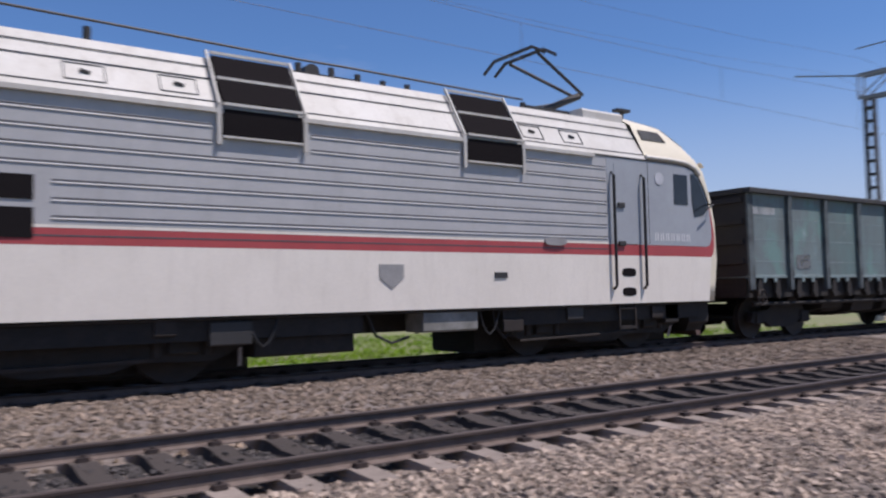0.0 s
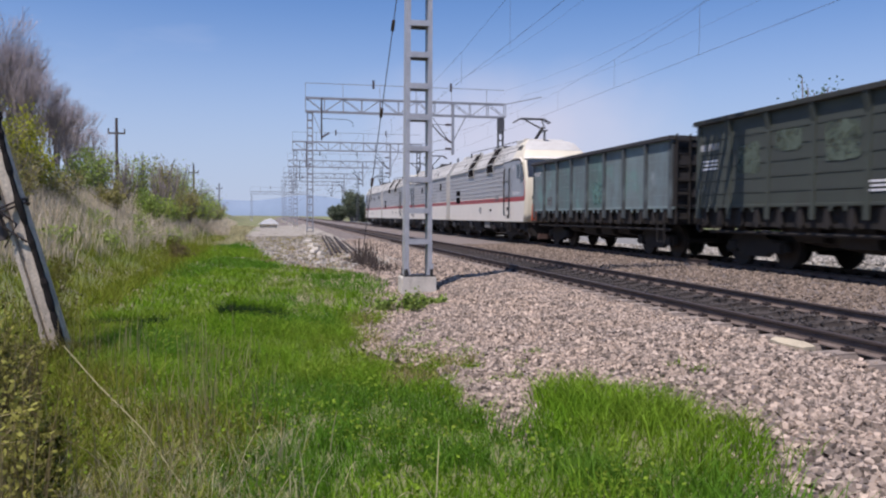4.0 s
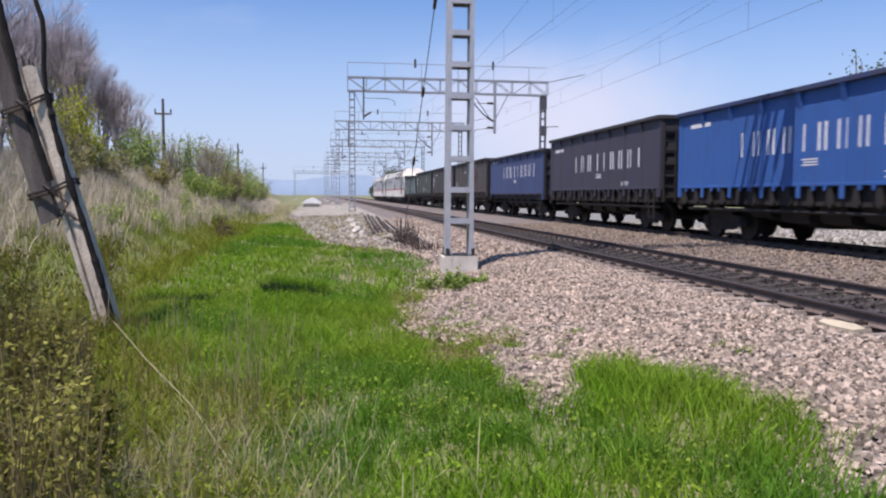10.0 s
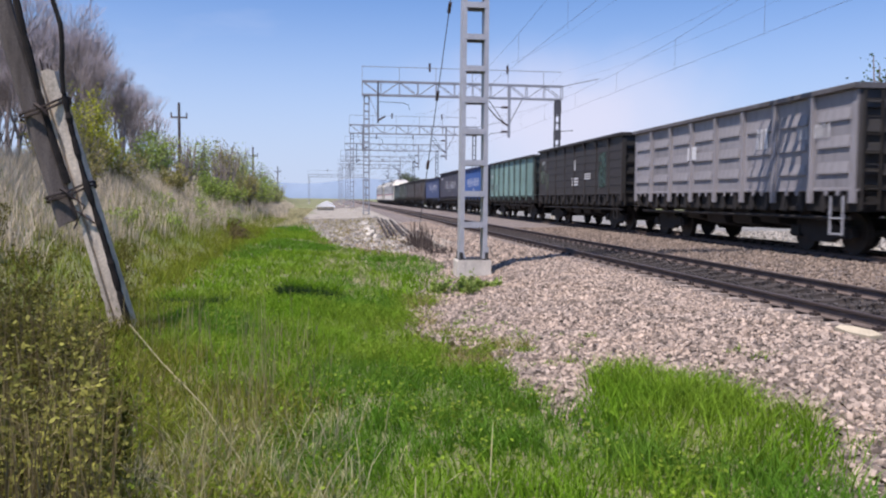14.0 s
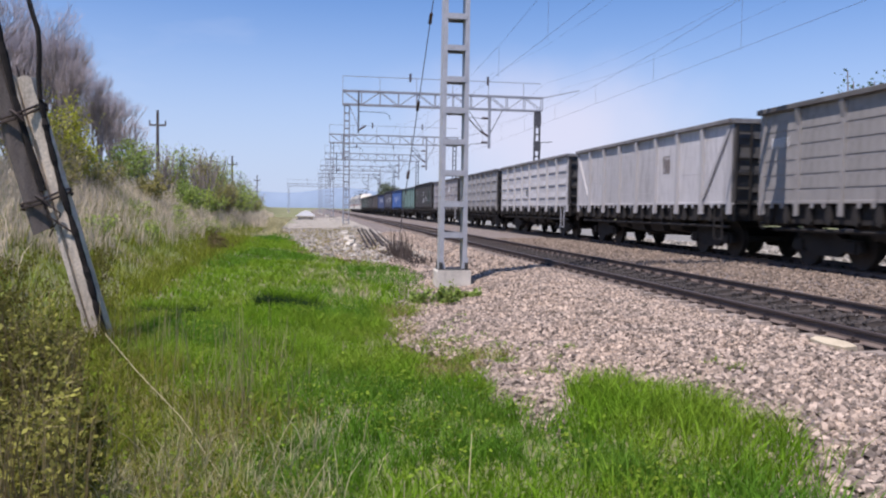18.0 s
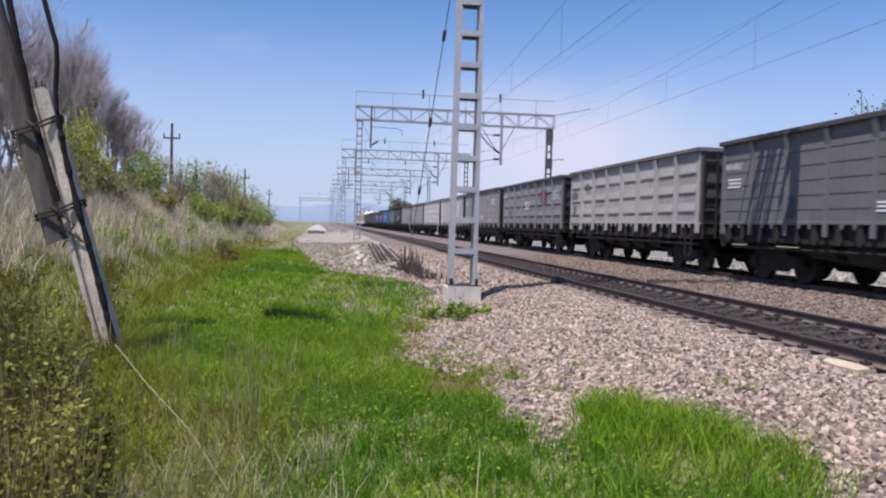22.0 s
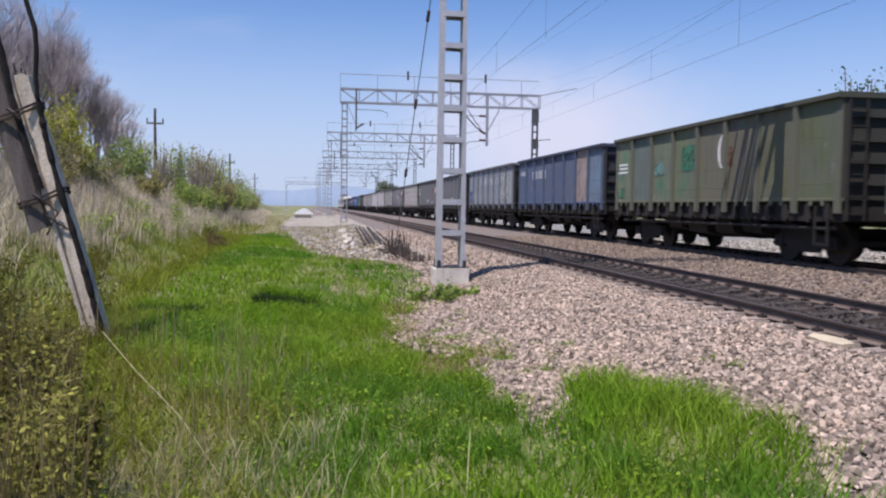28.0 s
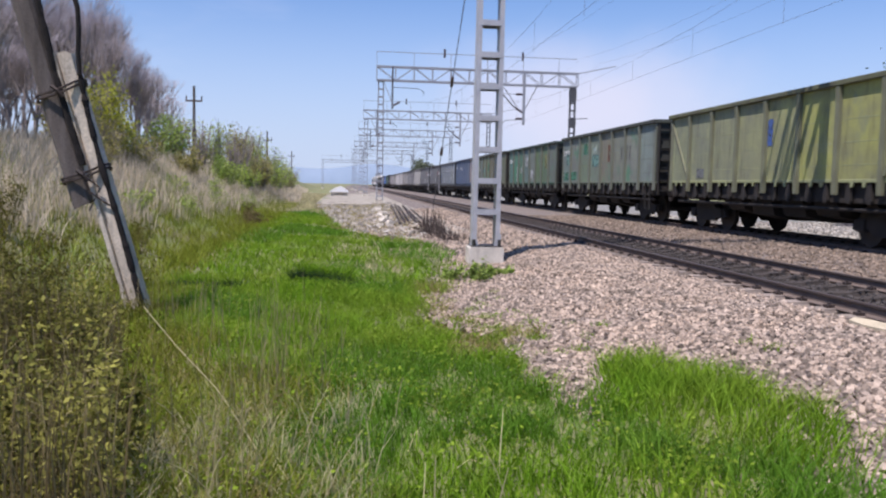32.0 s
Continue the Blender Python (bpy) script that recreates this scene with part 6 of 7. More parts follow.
blades("meadow_grass", x[ok], y[ok], 0.12 + 0.2 * rng.random(ok.sum()), 0.05, blade_straw, "rough dry yellowish grass further down the line")
# thin young grass on the trodden gravel
x, y = clumped(1500, 0.9, 2.1, 8.2, 9.6, 60, 0.06)
ye = 6.0 + 11 * rng.random(70)
xe = line_at(EDGE, ye) + 0.9 * rng.random(70) ** 1.5
ke = rng.integers(0, 70, 2100)
x, y = np.r_[x, xe[ke] + 0.05 * rng.normal(size=2100)], np.r_[y, ye[ke] + 0.05 * rng.normal(size=2100)]
blades("sparse_grass", x, y, 0.04 + 0.08 * rng.random(3600), 0.009, blade_green, "sparse short grass pushing through the gravel", zf=bed_z)
# tall tussocks in two loose rows, dark blades as painted shadow, bright ones behind
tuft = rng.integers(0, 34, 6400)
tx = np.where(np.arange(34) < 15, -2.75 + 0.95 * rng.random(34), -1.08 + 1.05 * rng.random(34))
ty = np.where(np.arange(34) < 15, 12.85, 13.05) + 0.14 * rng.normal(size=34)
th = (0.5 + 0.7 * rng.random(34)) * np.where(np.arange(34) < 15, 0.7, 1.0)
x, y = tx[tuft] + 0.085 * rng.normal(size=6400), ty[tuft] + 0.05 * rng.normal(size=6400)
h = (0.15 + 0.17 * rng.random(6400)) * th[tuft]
blades("tall_tussocks", x, y, h, 0.017, blade_shadow, "dark grass tussocks painting a shadow strip in the meadow")
blades("tall_tussocks", x[:1700] + 0.03, y[:1700] + 0.16, h[:1700] * 1.5 + 0.05, 0.015, blade_green, "bright tall grass rising behind the painted shadow strip")
# small leafy herbs among the grass
x, y = clumped(15000, -2.6, 2.2, 3.6, 14, 700, 0.08)
ok = in_grass(x, y)
n = int(ok.sum())
c = np.stack([x[ok], y[ok], ground_z(x[ok], y[ok]) + 0.05 + 0.15 * rng.random(n)], 1)
u = rng.normal(size=(n, 3)) * (1, 1, 0.5)
u /= np.linalg.norm(u, axis=1)[:, None]
w = np.cross(u, rng.normal(size=(n, 3)))
w /= np.linalg.norm(w, axis=1)[:, None]
q = (0.009 + 0.012 * rng.random(n))[:, None]
tagged(new("meadow_herbs", raw_mesh("meadow_herbs", np.stack([c - u * q, c - w * q * 0.6, c + u * q, c + w * q * 0.6], 1).reshape(-1, 3), np.arange(4 * n), 4, herb_green)), "small yellow-green leafy herbs among the grass", "herbs", kind="stuff")
# grass behind and beside the viewpoint
x, y = clumped(42000, -9, 2.6, -16, 2.6, 6000, 0.1)
ok = (x < line_at(EDGE, y) - 0.05)
blades("rough_grass", x[ok], y[ok], 0.08 + 0.12 * rng.random(ok.sum()), 0.016, blade_mixed, "rough olive grass on level ground beside the ballast")
# dry straw and stalks
x, y = clumped(1900, -1.2, -0.05, 3.3, 6.0, 90, 0.10)
blades("dry_straw", x, y, 0.06 + 0.16 * rng.random(1900), 0.006, blade_straw, "flattened dry straw left over among the new grass", lean=1.5)
x, y = clumped(420, -1.1, 0.15, 3.0, 5.6, 60, 0.05)
blades("dry_straw", x, y, 0.18 + 0.26 * rng.random(420), 0.006, blade_straw, "upright dry straw standing in the grass", lean=0.55)
x, y = clumped(330, -0.95, -0.1, 5.6, 9.4, 90, 0.10)
blades("dead_stalks", x, y, 0.16 + 0.4 * rng.random(330) ** 2, 0.008, stalk_brown, "stand of thin brown weed stalks in the grass", lean=0.25)
x, y = clumped(420, -3.4, -0.5, 2.6, 10, 160, 0.09)
blades("dead_stalks", x, y, 0.35 + 0.5 * rng.random(420), 0.006, stalk_brown, "thin dead brown weed stalks", lean=0.16)
y = 3.0 + 5.0 * rng.random(1000)
x = -y * (0.275 + 0.24 * rng.random(1000))
blades("weed_stalks", x, y, 0.4 + 0.75 * rng.random(1000), 0.008, stalk_dark, "dark brown stalks of last year's weeds", lean=0.14)
stems = Mesh()
for k in range(30):
    a = Vector((rng.uniform(-1.3, 0.9), rng.uniform(3.2, 5.6), 0))
    a.z = float(ground_z(a.x, a.y)) + 0.03
    q = rng.uniform(0, 6.28)
    e = a + Vector((math.cos(q) * 0.5, math.sin(q) * 0.4, 0)) * rng.uniform(0.4, 0.9) + Vector((0, 0, rng.uniform(0.05, 0.4)))
    stems.tube([a, a.lerp(e, 0.5) + Vector((0, 0, 0.04)), e], 0.0042, 4, 0.002)
tagged(new("fallen_straw", stems.data("fallen_straw", blade_straw)), "pale dry stems lying slantwise in the grass", "straw", kind="stuff")
y = 3.0 + 6.0 * rng.random(2600)
x = -y * (0.285 + 0.22 * rng.random(2600))
blades("weed_undergrowth", x, y, 0.12 + 0.35 * rng.random(2600), 0.014, stalk_dark, "dark tangled undergrowth between the weeds", lean=0.6)
x, y = -2.52 + 0.3 * rng.normal(size=420), 9.45 + 0.25 * rng.normal(size=420)
blades("pole_foot_weeds", x, y, 0.12 + 0.3 * rng.random(420), 0.012, weed_olive, "brownish weeds round the foot of the pole", lean=0.5)
# the bank: dry tall grass on its slope, olive at its foot
x, y = points(150000, -20, -2.5, 9, 75)
d = line_at(FOOT, y) - x
ok = (d > np.interp(y, [9, 20, 40, 60], [2.5, 1.9, 1.5, 1.0]) + 0.5 * np.sin(1.7 * y)) & (d < 14) & (rng.random(len(x)) < np.clip(1.25 - y / 90, 0.2, 1))
ok &= (y > 13) | (rng.random(len(x)) < 0.5)
brown = ok & (rng.random(len(x)) < 0.08 + 0.26 * (patchy(x, y, 0.4, 0.25, 1.5) > 0.3))
ok &= ~brown
blades("dry_bank_grass", x[ok], y[ok], 0.32 + 0.55 * rng.random(ok.sum()), 0.02, blade_dry, "pale dry last-year grass on the bank", lean=0.4)
blades("olive_bank_grass", x[brown], y[brown], 0.25 + 0.4 * rng.random(brown.sum()), 0.022, blade_mixed, "olive grass growing through the dry grass of the bank", lean=0.5)
x, y = points(26000, -26, -2.5, 60, 150)
ok = (line_at(FOOT, y) - x > 0.3) & (line_at(FOOT, y) - x < 16)
blades("far_bank_grass", x[ok], y[ok], 0.35 + 0.5 * rng.random(ok.sum()), 0.06, blade_dry, "pale dry grass on the far end of the bank", lean=0.5)
x, y = points(64000, -14, -2.0, 5.5, 60)
d = line_at(FOOT, y) - x
ok = (d > -0.3) & (d < 3.6)
blades("bank_grass", x[ok], y[ok], 0.14 + 0.26 * rng.random(ok.sum()), 0.018, blade_mixed, "olive green rough grass at the foot of the bank")
x, y = points(13000, -14, -3.0, 10, 60)
d = line_at(FOOT, y) - x
ok = (d > 0.8) & (d < 6) & (patchy(x, y, 0.9, 0.4, 1.0) > 0.3)
blades("green_bank_grass", x[ok], y[ok], 0.16 + 0.25 * rng.random(ok.sum()), 0.022, leaf_green, "fresh green grass patches on the bank")
# thin grass across the line and behind the train
x, y = points(16000, 15.5, 40, -30, 14)
blades("far_side_grass", x, y, 0.12 + 0.2 * rng.random(16000), 0.05, blade_green, "green grass beyond the far track")


def leaf_cloud(centres, radii, n, size, squash=0.8):
    """Leaf-sized diamonds strewn over a set of lumps; denser towards the outside."""
    k = len(centres)
    i = rng.integers(0, k, n)
    d = rng.normal(size=(n, 3))
    d /= np.linalg.norm(d, axis=1)[:, None]
    c = np.asarray(centres)[i] + d * (np.asarray(radii)[i] * rng.random(n) ** 0.5 * (1 + 0.5 * np.abs(rng.normal(size=n)) * (rng.random(n) < 0.35)))[:, None] * (1, 1, squash)
    u = rng.normal(size=(n, 3))
    u /= np.linalg.norm(u, axis=1)[:, None]
    w = np.cross(u, rng.normal(size=(n, 3)))
    w /= np.linalg.norm(w, axis=1)[:, None]
    s = (size * (0.6 + 0.8 * rng.random(n)))[:, None]
    v = np.stack([c - u * s, c - w * s * 0.5, c + u * s, c + w * s * 0.5], 1).reshape(-1, 3)
    return v, np.arange(4 * n)


def grow(tubes, tips, p, d, length, r, depth, spread, rnd, upward=0.25):
    q = p + d * length
    tubes.append((p, q, r, r * 0.68))
    if depth == 0:
        tips.append((q, d))
        return
    for k in range(rnd.choice((2, 3, 3)) if depth > 1 else 3):
        nd_ = (d + Vector((rnd.uniform(-1, 1), rnd.uniform(-1, 1), rnd.uniform(-0.5, 1) * 0.7 + upward)) * spread).normalized()
        grow(tubes, tips, q if k else q - d * length * 0.15 * rnd.random(), nd_, length * rnd.uniform(0.72, 0.96), r * 0.64, depth - 1, spread, rnd, upward)


def tree_data(seed, height, depth, spread, twig_len):
    rnd = random.Random(seed)
    tubes, tips = [], []
    grow(tubes, tips, Vector((0, 0, -0.3)), Vector((rnd.uniform(-0.08, 0.08), rnd.uniform(-0.08, 0.08), 1)).normalized(), height * 0.2, height * 0.0145, depth, spread, rnd, 0.42)
    trunk = Mesh()
    for p, q, r0, r1 in tubes:
        trunk.tube([p, q], r0, 5 if r0 > 0.03 else 3, r1, cap=False)
    tw = Mesh()
    for q, d in tips:
        for _ in range(4):
            e = q + (d * 1.2 + Vector((rnd.uniform(-1, 1), rnd.uniform(-1, 1), rnd.uniform(-0.1, 1.1))) * 0.75).normalized() * twig_len * rnd.uniform(0.5, 1.3)
            u = (e - q).cross(Vector((rnd.random(), rnd.random(), rnd.random()))).normalized() * 0.0042
            tw.add([q - u, q + u, e], [(0, 1, 2)])
            mid = q.lerp(e, 0.45)
            e2 = mid + (d + Vector((rnd.uniform(-1, 1), rnd.uniform(-1, 1), rnd.uniform(0, 1)))).normalized() * twig_len * 0.55
            tw.add([mid - u, mid + u, e2], [(0, 1, 2)])
    return trunk.data("trunk", bark), tw.data("crown", twig), [q for q, _ in tips]


def gz(x, y):
    return float(ground_z(x, y))


BARE = [tree_data(s, 8.5, 6, 0.50, 0.62) for s in (3, 5, 11, 17)]
WOOD_EDGE = ((-11.8, 32, 0.80), (-13.8, 36, 0.95), (-12.2, 40, 0.9), (-15.2, 43, 0.98), (-14.2, 49, 0.95), (-13.4, 54, 0.85), (-17.5, 55, 1.0), (-16.4, 61, 0.9), (-15.9, 67, 0.88), (-19.5, 66, 1.0), (-17.6, 74, 0.85), (-13.5, 27, 0.9), (-15.5, 31, 1.05), (-17.5, 37, 1.1), (-19.5, 46, 1.1), (-14.6, 44.5, 1.22), (-13.2, 43, 0.95), (-12.5, 51, 0.78), (-12.0, 47, 0.62), (-13.2, 58, 0.74))
WOOD_BACK = ((-11.2, 24, 0.7), (-12.6, 21, 0.9), (-16.0, 20, 1.0), (-18.5, 25, 1.15), (-17.5, 30, 1.1), (-13.0, 16.5, 0.85), (-15.0, 17.5, 0.95), (-20.5, 33, 1.2), (-14.8, 27.5, 1.0), (-11.6, 18.5, 0.8), (-14.5, 23, 1.0), (-10.4, 28, 0.75), (-10.9, 36, 0.7), (-11.4, 45, 0.75), (-20.5, 58, 1.1), (-17.0, 82, 0.75), (-9.0, 20.5, 0.5), (-8.6, 19, 0.55), (-9.6, 17.5, 0.6), (-10.2, 22, 0.62), (-9.4, 23.5, 0.5), (-8.2, 17, 0.45), (-10.8, 20, 0.66), (-9.9, 26, 0.5))
SAPLINGS = ((-11.5, 29, 0.45), (-12.5, 31, 0.5), (-11.0, 27, 0.42), (-13.0, 33, 0.5), (-12.0, 26, 0.45), (-13.5, 29.5, 0.5), (-10.8, 25.5, 0.4), (-14.5, 32.5, 0.6))
for k, (x, y, sc) in enumerate(WOOD_EDGE + WOOD_BACK + SAPLINGS):
    t = thing("bare_tree", "leafless grey-brown tree with fine twigs on the bank", "tree", "bare trees", m=pose(x, y, gz(x, y), 0, 0, 67 * k) @ Matrix.Scale(sc, 4))
    a, b, _ = BARE[k % 4]
    part("trunk", a, bark, t)
    part("crown", b, twig, t, "haze of thin bare twigs")


def bush(x, y, w, h, material, label, leaves=2600, size=0.075, name="bush", group="bushes on the bank", stems=16, z=None, stem=None, bare=0.3):
    """Upright stems that fan out from the foot, side twigs on them, and leaves strewn along all of these above the bare part."""
    t = thing(name, label, "bush", group, m=pose(x, y, gz(x, y) if z is None else z, 0, 0, 0))
    rnd = random.Random(round(x * 100 + y * 7))
    thick = 0.012 * h if stem is None else 0.006
    st, segs = Mesh(), []
    for k in range(stems):
        a, out = rnd.uniform(0, 2 * math.pi), rnd.uniform(0.05, 0.52) * w
        foot = Vector((math.cos(a) * 0.3 * out, math.sin(a) * 0.3 * out, -0.12))
        tip = Vector((math.cos(a) * out, math.sin(a) * out, h * rnd.uniform(0.5, 1.0) * (1.08 - 0.35 * out / w)))
        mid = foot.lerp(tip, 0.5) + Vector((rnd.uniform(-0.06, 0.06) * w, rnd.uniform(-0.06, 0.06) * w, 0.06 * h))
        st.tube([foot, mid, tip], thick, 3, thick * 0.3, cap=False)
        segs += [(foot.lerp(mid, min(2 * bare, 0.95)), mid), (mid, tip), (mid, tip)]
        for j in range(5):
            p = foot.lerp(mid, rnd.uniform(0.5, 1.0)) if j < 2 else mid.lerp(tip, rnd.uniform(0.0, 0.9))
            e = p + Vector((rnd.uniform(-1, 1), rnd.uniform(-1, 1), rnd.uniform(0.1, 1.0))).normalized() * rnd.uniform(0.12, 0.26) * (w + h) * 0.5
            st.tube([p, e], thick * 0.4, 3, thick * 0.15, cap=False)
            segs.append((p, e))
    tagged(part("branchwork", st, stem or bark, t), kind="stuff" if stem else "")
    ends = np.array([[tuple(p), tuple(e)] for p, e in segs])
    i = rng.integers(0, len(ends), leaves)
    u = rng.random(leaves)[:, None]
    c = ends[i, 0] * (1 - u) + ends[i, 1] * u + rng.normal(size=(leaves, 3)) * 0.028 * (w + h)
    v, f = leaf_cloud(c, np.full(leaves, 0.01), leaves, size)
    v[:, 2] = np.maximum(v[:, 2], 0.02)
    part("crown", raw_mesh("crown", v, f, 4, material), material, t)
    return t


rb = random.Random(21)
for k, (x, y, w, h) in enumerate(((-7.4, 38, 2.0, 1.3), (-6.9, 44, 2.2, 1.5), (-7.4, 47, 2.4, 1.6), (-6.9, 52, 2.4, 1.6), (-7.6, 57, 2.6, 1.7), (-7.2, 63, 2.6, 1.6), (-8.2, 69, 3.0, 1.7), (-7.7, 76, 3.0, 1.7), (-8.6, 84, 3.2, 1.8), (-8.2, 92, 3.2, 1.6), (-9.0, 101, 3.5, 1.6), (-8.8, 110, 3.5, 1.4), (-10.0, 122, 4, 1.5), (-9.5, 40, 2.5, 1.9), (-9.2, 33, 2.2, 1.5))):
    bush(x, y, w, h, leaf_green if k % 3 else leaf_olive, "fresh green leafy bush on top of the bank", 1700, 0.07, bare=0.1)
for k, (x, y, w, h) in enumerate(((-9.8, 47, 2.6, 2.8), (-9.4, 42, 2.4, 2.4), (-8.6, 52, 2.8, 3.3), (-7.6, 54, 3.0, 3.7), (-7.5, 60, 3.2, 3.8), (-7.0, 67, 3.2, 3.7), (-6.9, 75, 3.2, 3.4), (-6.2, 56, 2.4, 2.6), (-6.0, 64, 2.6, 2.6), (-6.4, 72, 2.6, 2.6), (-7.2, 85, 3.2, 2.9), (-7.4, 95, 3.4, 2.8), (-8.2, 108, 3.6, 2.6), (-12.4, 70, 2.8, 2.6), (-6.4, 49, 2.2, 1.7), (-6.6, 58, 2.4, 2.3), (-8.2, 65, 2.6, 3.2))):
    bush(x, y, w, h, (leaf_spring, leaf_green, leaf_spring, leaf_olive)[k % 4], "loose spring-green bush rising above the bank", 1900, 0.065, stems=22)
for x, y, w, h in ((-6.9, 50, 2.0, 3.4), (-7.7, 58, 2.2, 3.6), (-8.3, 46, 1.8, 2.9)):
    bush(x, y, w, h, leaf_olive, "thin half-bare bush with upright twigs", 420, 0.06, stems=26)
for x, y, w, h in ((-9.3, 31.5, 2.4, 3.0), (-10.4, 33.0, 2.6, 3.5), (-8.5, 30.0, 1.9, 2.3)):
    bush(x, y, w, h, leaf_yellow, "yellow-green flowering bush before the bare trees", 2600, 0.06, stems=18, bare=0.45)
for x, y, w, h in ((-8.4, 28.5, 2.2, 1.8), (-9.3, 29.5, 2.4, 2.2), (-7.8, 31, 2.0, 1.5), (-7.6, 25, 1.8, 1.4), (-8.8, 26.5, 2.2, 1.9)):
    bush(x, y, w, h, leaf_olive, "olive-brown scrubby bush under the bare trees", 1300, 0.05, stems=22, bare=0.2)
for x, y, w, h in ((-5.2, 27, 1.0, 0.8), (-5.6, 22, 0.9, 0.8), (-5.9, 36, 1.3, 1.1), (-6.3, 30, 1.1, 1.0), (-5.4, 33, 1.2, 0.8), (-4.9, 38, 1.4, 0.8), (-5.2, 44, 1.5, 0.9)):
    bush(x, y, w, h, leaf_spring, "small half-dry bush on the slope of the bank", 520, 0.045)
# dark brushwood at the foot of the bank
for x, y, w, h in ((-4.9, 38, 1.5, 0.55), (-4.3, 34.5, 1.4, 0.5), (-3.7, 30.5, 1.2, 0.45)):
    bush(x, y, w, h, stalk_dark, "low dark heap of dead brush below the bank", 500, 0.05, "dead_brush", "dead brush heaps", 30, stem=stalk_dark, bare=0.0)
# weeds in the foreground, by the leaning pole
for k in range(48):
    y = 3.6 + 4.6 * rb.random()
    x = -y * (0.30 + 0.17 * rb.random())
    h = 0.5 + 0.65 * rb.random()
    bush(x, y, 0.5, h, weed_yellow if k % 4 == 0 else weed_olive, "yellowish leafy weed on thin brown stems", 850, 0.0175, "weed", "weeds by the pole", 9, stem=stalk_dark if k % 2 else stalk_brown, bare=0.25)
for x, y, h in ((-4.3, 10.5, 0.8), (-4.9, 11.6, 0.9), (-5.3, 12.8, 0.9), (-4.0, 9.4, 0.7), (-3.7, 8.8, 0.6), (-5.6, 14.2, 0.8), (-4.6, 12.9, 0.6), (-3.9, 11.4, 0.5), (-3.3, 12.5, 0.7), (-3.9, 15.0, 0.8), (-4.4, 17.0, 0.7)):
    bush(x, y, 0.9, h, weed_olive, "straggly brownish scrub on the slope behind the pole", 800, 0.022, "scrub", "scrub on the bank", 10, stem=stalk_dark)
for x, y, w, h in ((2.15, 13.4, 0.7, 0.32), (2.55, 13.7, 0.6, 0.28), (1.75, 13.6, 0.5, 0.22)):
    bush(x, y, w, h, leaf_green, "low green weed tuft before the mast base", 900, 0.035, "weed_tuft", "weed tufts", 9, z=-0.47, bare=0.0)
# trees across the line, the far ones in haze-tinted leaf colour
for x, y, w, h in ((29.3, 40.5, 2.6, 10.4), (33.5, 42.0, 2.5, 9.2), (27.5, 41.5, 2.2, 7.6), (36.5, 44.5, 3.4, 9.0), (40, 47, 3.0, 9.2), (18.2, 205, 5.5, 7.6), (14.6, 208, 5, 4.2), (21.5, 212, 6, 5.2), (26.5, 214, 7, 4.6), (30, 208, 7, 4.4)):
    bush(x, y, w, h, leaf_tree if y < 100 else leaf_haze, "green leafy tree standing beyond the railway", 11000, 0.10 if y < 100 else 0.3, "leafy_tree", "trees across the line", 34, bare=0.35)

# ---- things along the line ----
def power_pole(x, y, h, z):
    t = thing("power_pole", "thin grey wooden power pole with one crossarm", "utility pole", "power poles", m=Matrix.Translation((x, y, z)))
    part("pole", Mesh().tube([(0, 0, -0.5), (0, 0, h)], 0.13, 8, 0.09), wood, t)
    part("crossarm", Mesh().box(-0.58, 0.58, -0.05, 0.05, h - 1.12, h - 1.0), wood, t)
    for s in (-0.54, 0.54):
        part("insulator", Mesh().tube([(s, 0, h - 1.0), (s, 0, h - 0.72)], 0.05, 8), porcelain, t, "small insulator")
    return t


power_pole(-11.3, 60, 5.85, gz(-11.3, 60))
power_pole(-10.2, 100, 5.6, gz(-10.2, 100))
power_pole(-11.6, 160, 6.0, gz(-11.6, 160))

# the leaning pole: a concrete stub with a wooden pole strapped to it
lp = thing("leaning_pole", "leaning wooden pole strapped to a weathered concrete stub", "utility pole")
A, B = Vector((-2.41, 9.85, -0.75)), Vector((-3.295, 9.75, 2.56))
D = (B - A).normalized()
V = (Vector((0, -1, 0)) - D * D.dot(Vector((0, -1, 0)))).normalized()
U = V.cross(D) * (1 if V.cross(D).x > 0 else -1)
rp = random.Random(8)
# fluted front: a narrow rib, a groove, and a broad face with chipped edges
prof = [(-0.125, -0.09), (0.125, -0.09), (0.128, 0.0), (0.122, 0.085), (0.06, 0.095), (-0.025, 0.092), (-0.034, 0.045), (-0.062, 0.045), (-0.07, 0.09), (-0.12, 0.085), (-0.128, 0.0)]
stub, rows = Mesh(), 34
ring = []
for r in range(rows + 1):
    q = r / rows
    c, wide = A.lerp(B, q), 1.08 - 0.14 * q
    for k, (a, b) in enumerate(prof):
        chip = rp.uniform(0.0, 0.02) if k in (2, 3, 9) and rp.random() < 0.35 else rp.uniform(-0.003, 0.003)
        lift = rp.uniform(-0.07, 0.06) if r == rows else 0.0
        ring.append(c + U * (a * wide - math.copysign(chip, a)) + V * b + D * lift)
n = len(prof)
stub.add(ring, [(r * n + k, r * n + (k + 1) % n, (r + 1) * n + (k + 1) % n, (r + 1) * n + k) for r in range(rows) for k in range(n)] + [tuple(range(n))[::-1], tuple(range(rows * n, rows * n + n))])
part("concrete_stub", stub, pole_concrete, lp, "pale chipped concrete stub with a long groove")
for a, b, e in ((-0.03, 0.02, 0.16), (0.02, -0.02, 0.10), (0.07, 0.03, 0.05)):
    part("steel_bar", Mesh().tube([B + U * a + V * b - D * 0.1, B + U * (a + 0.01) + V * b + D * e], 0.009, 5), rail_mat, lp, "rusty reinforcing bar at the broken top")
off = U * -0.25
wp = Mesh()
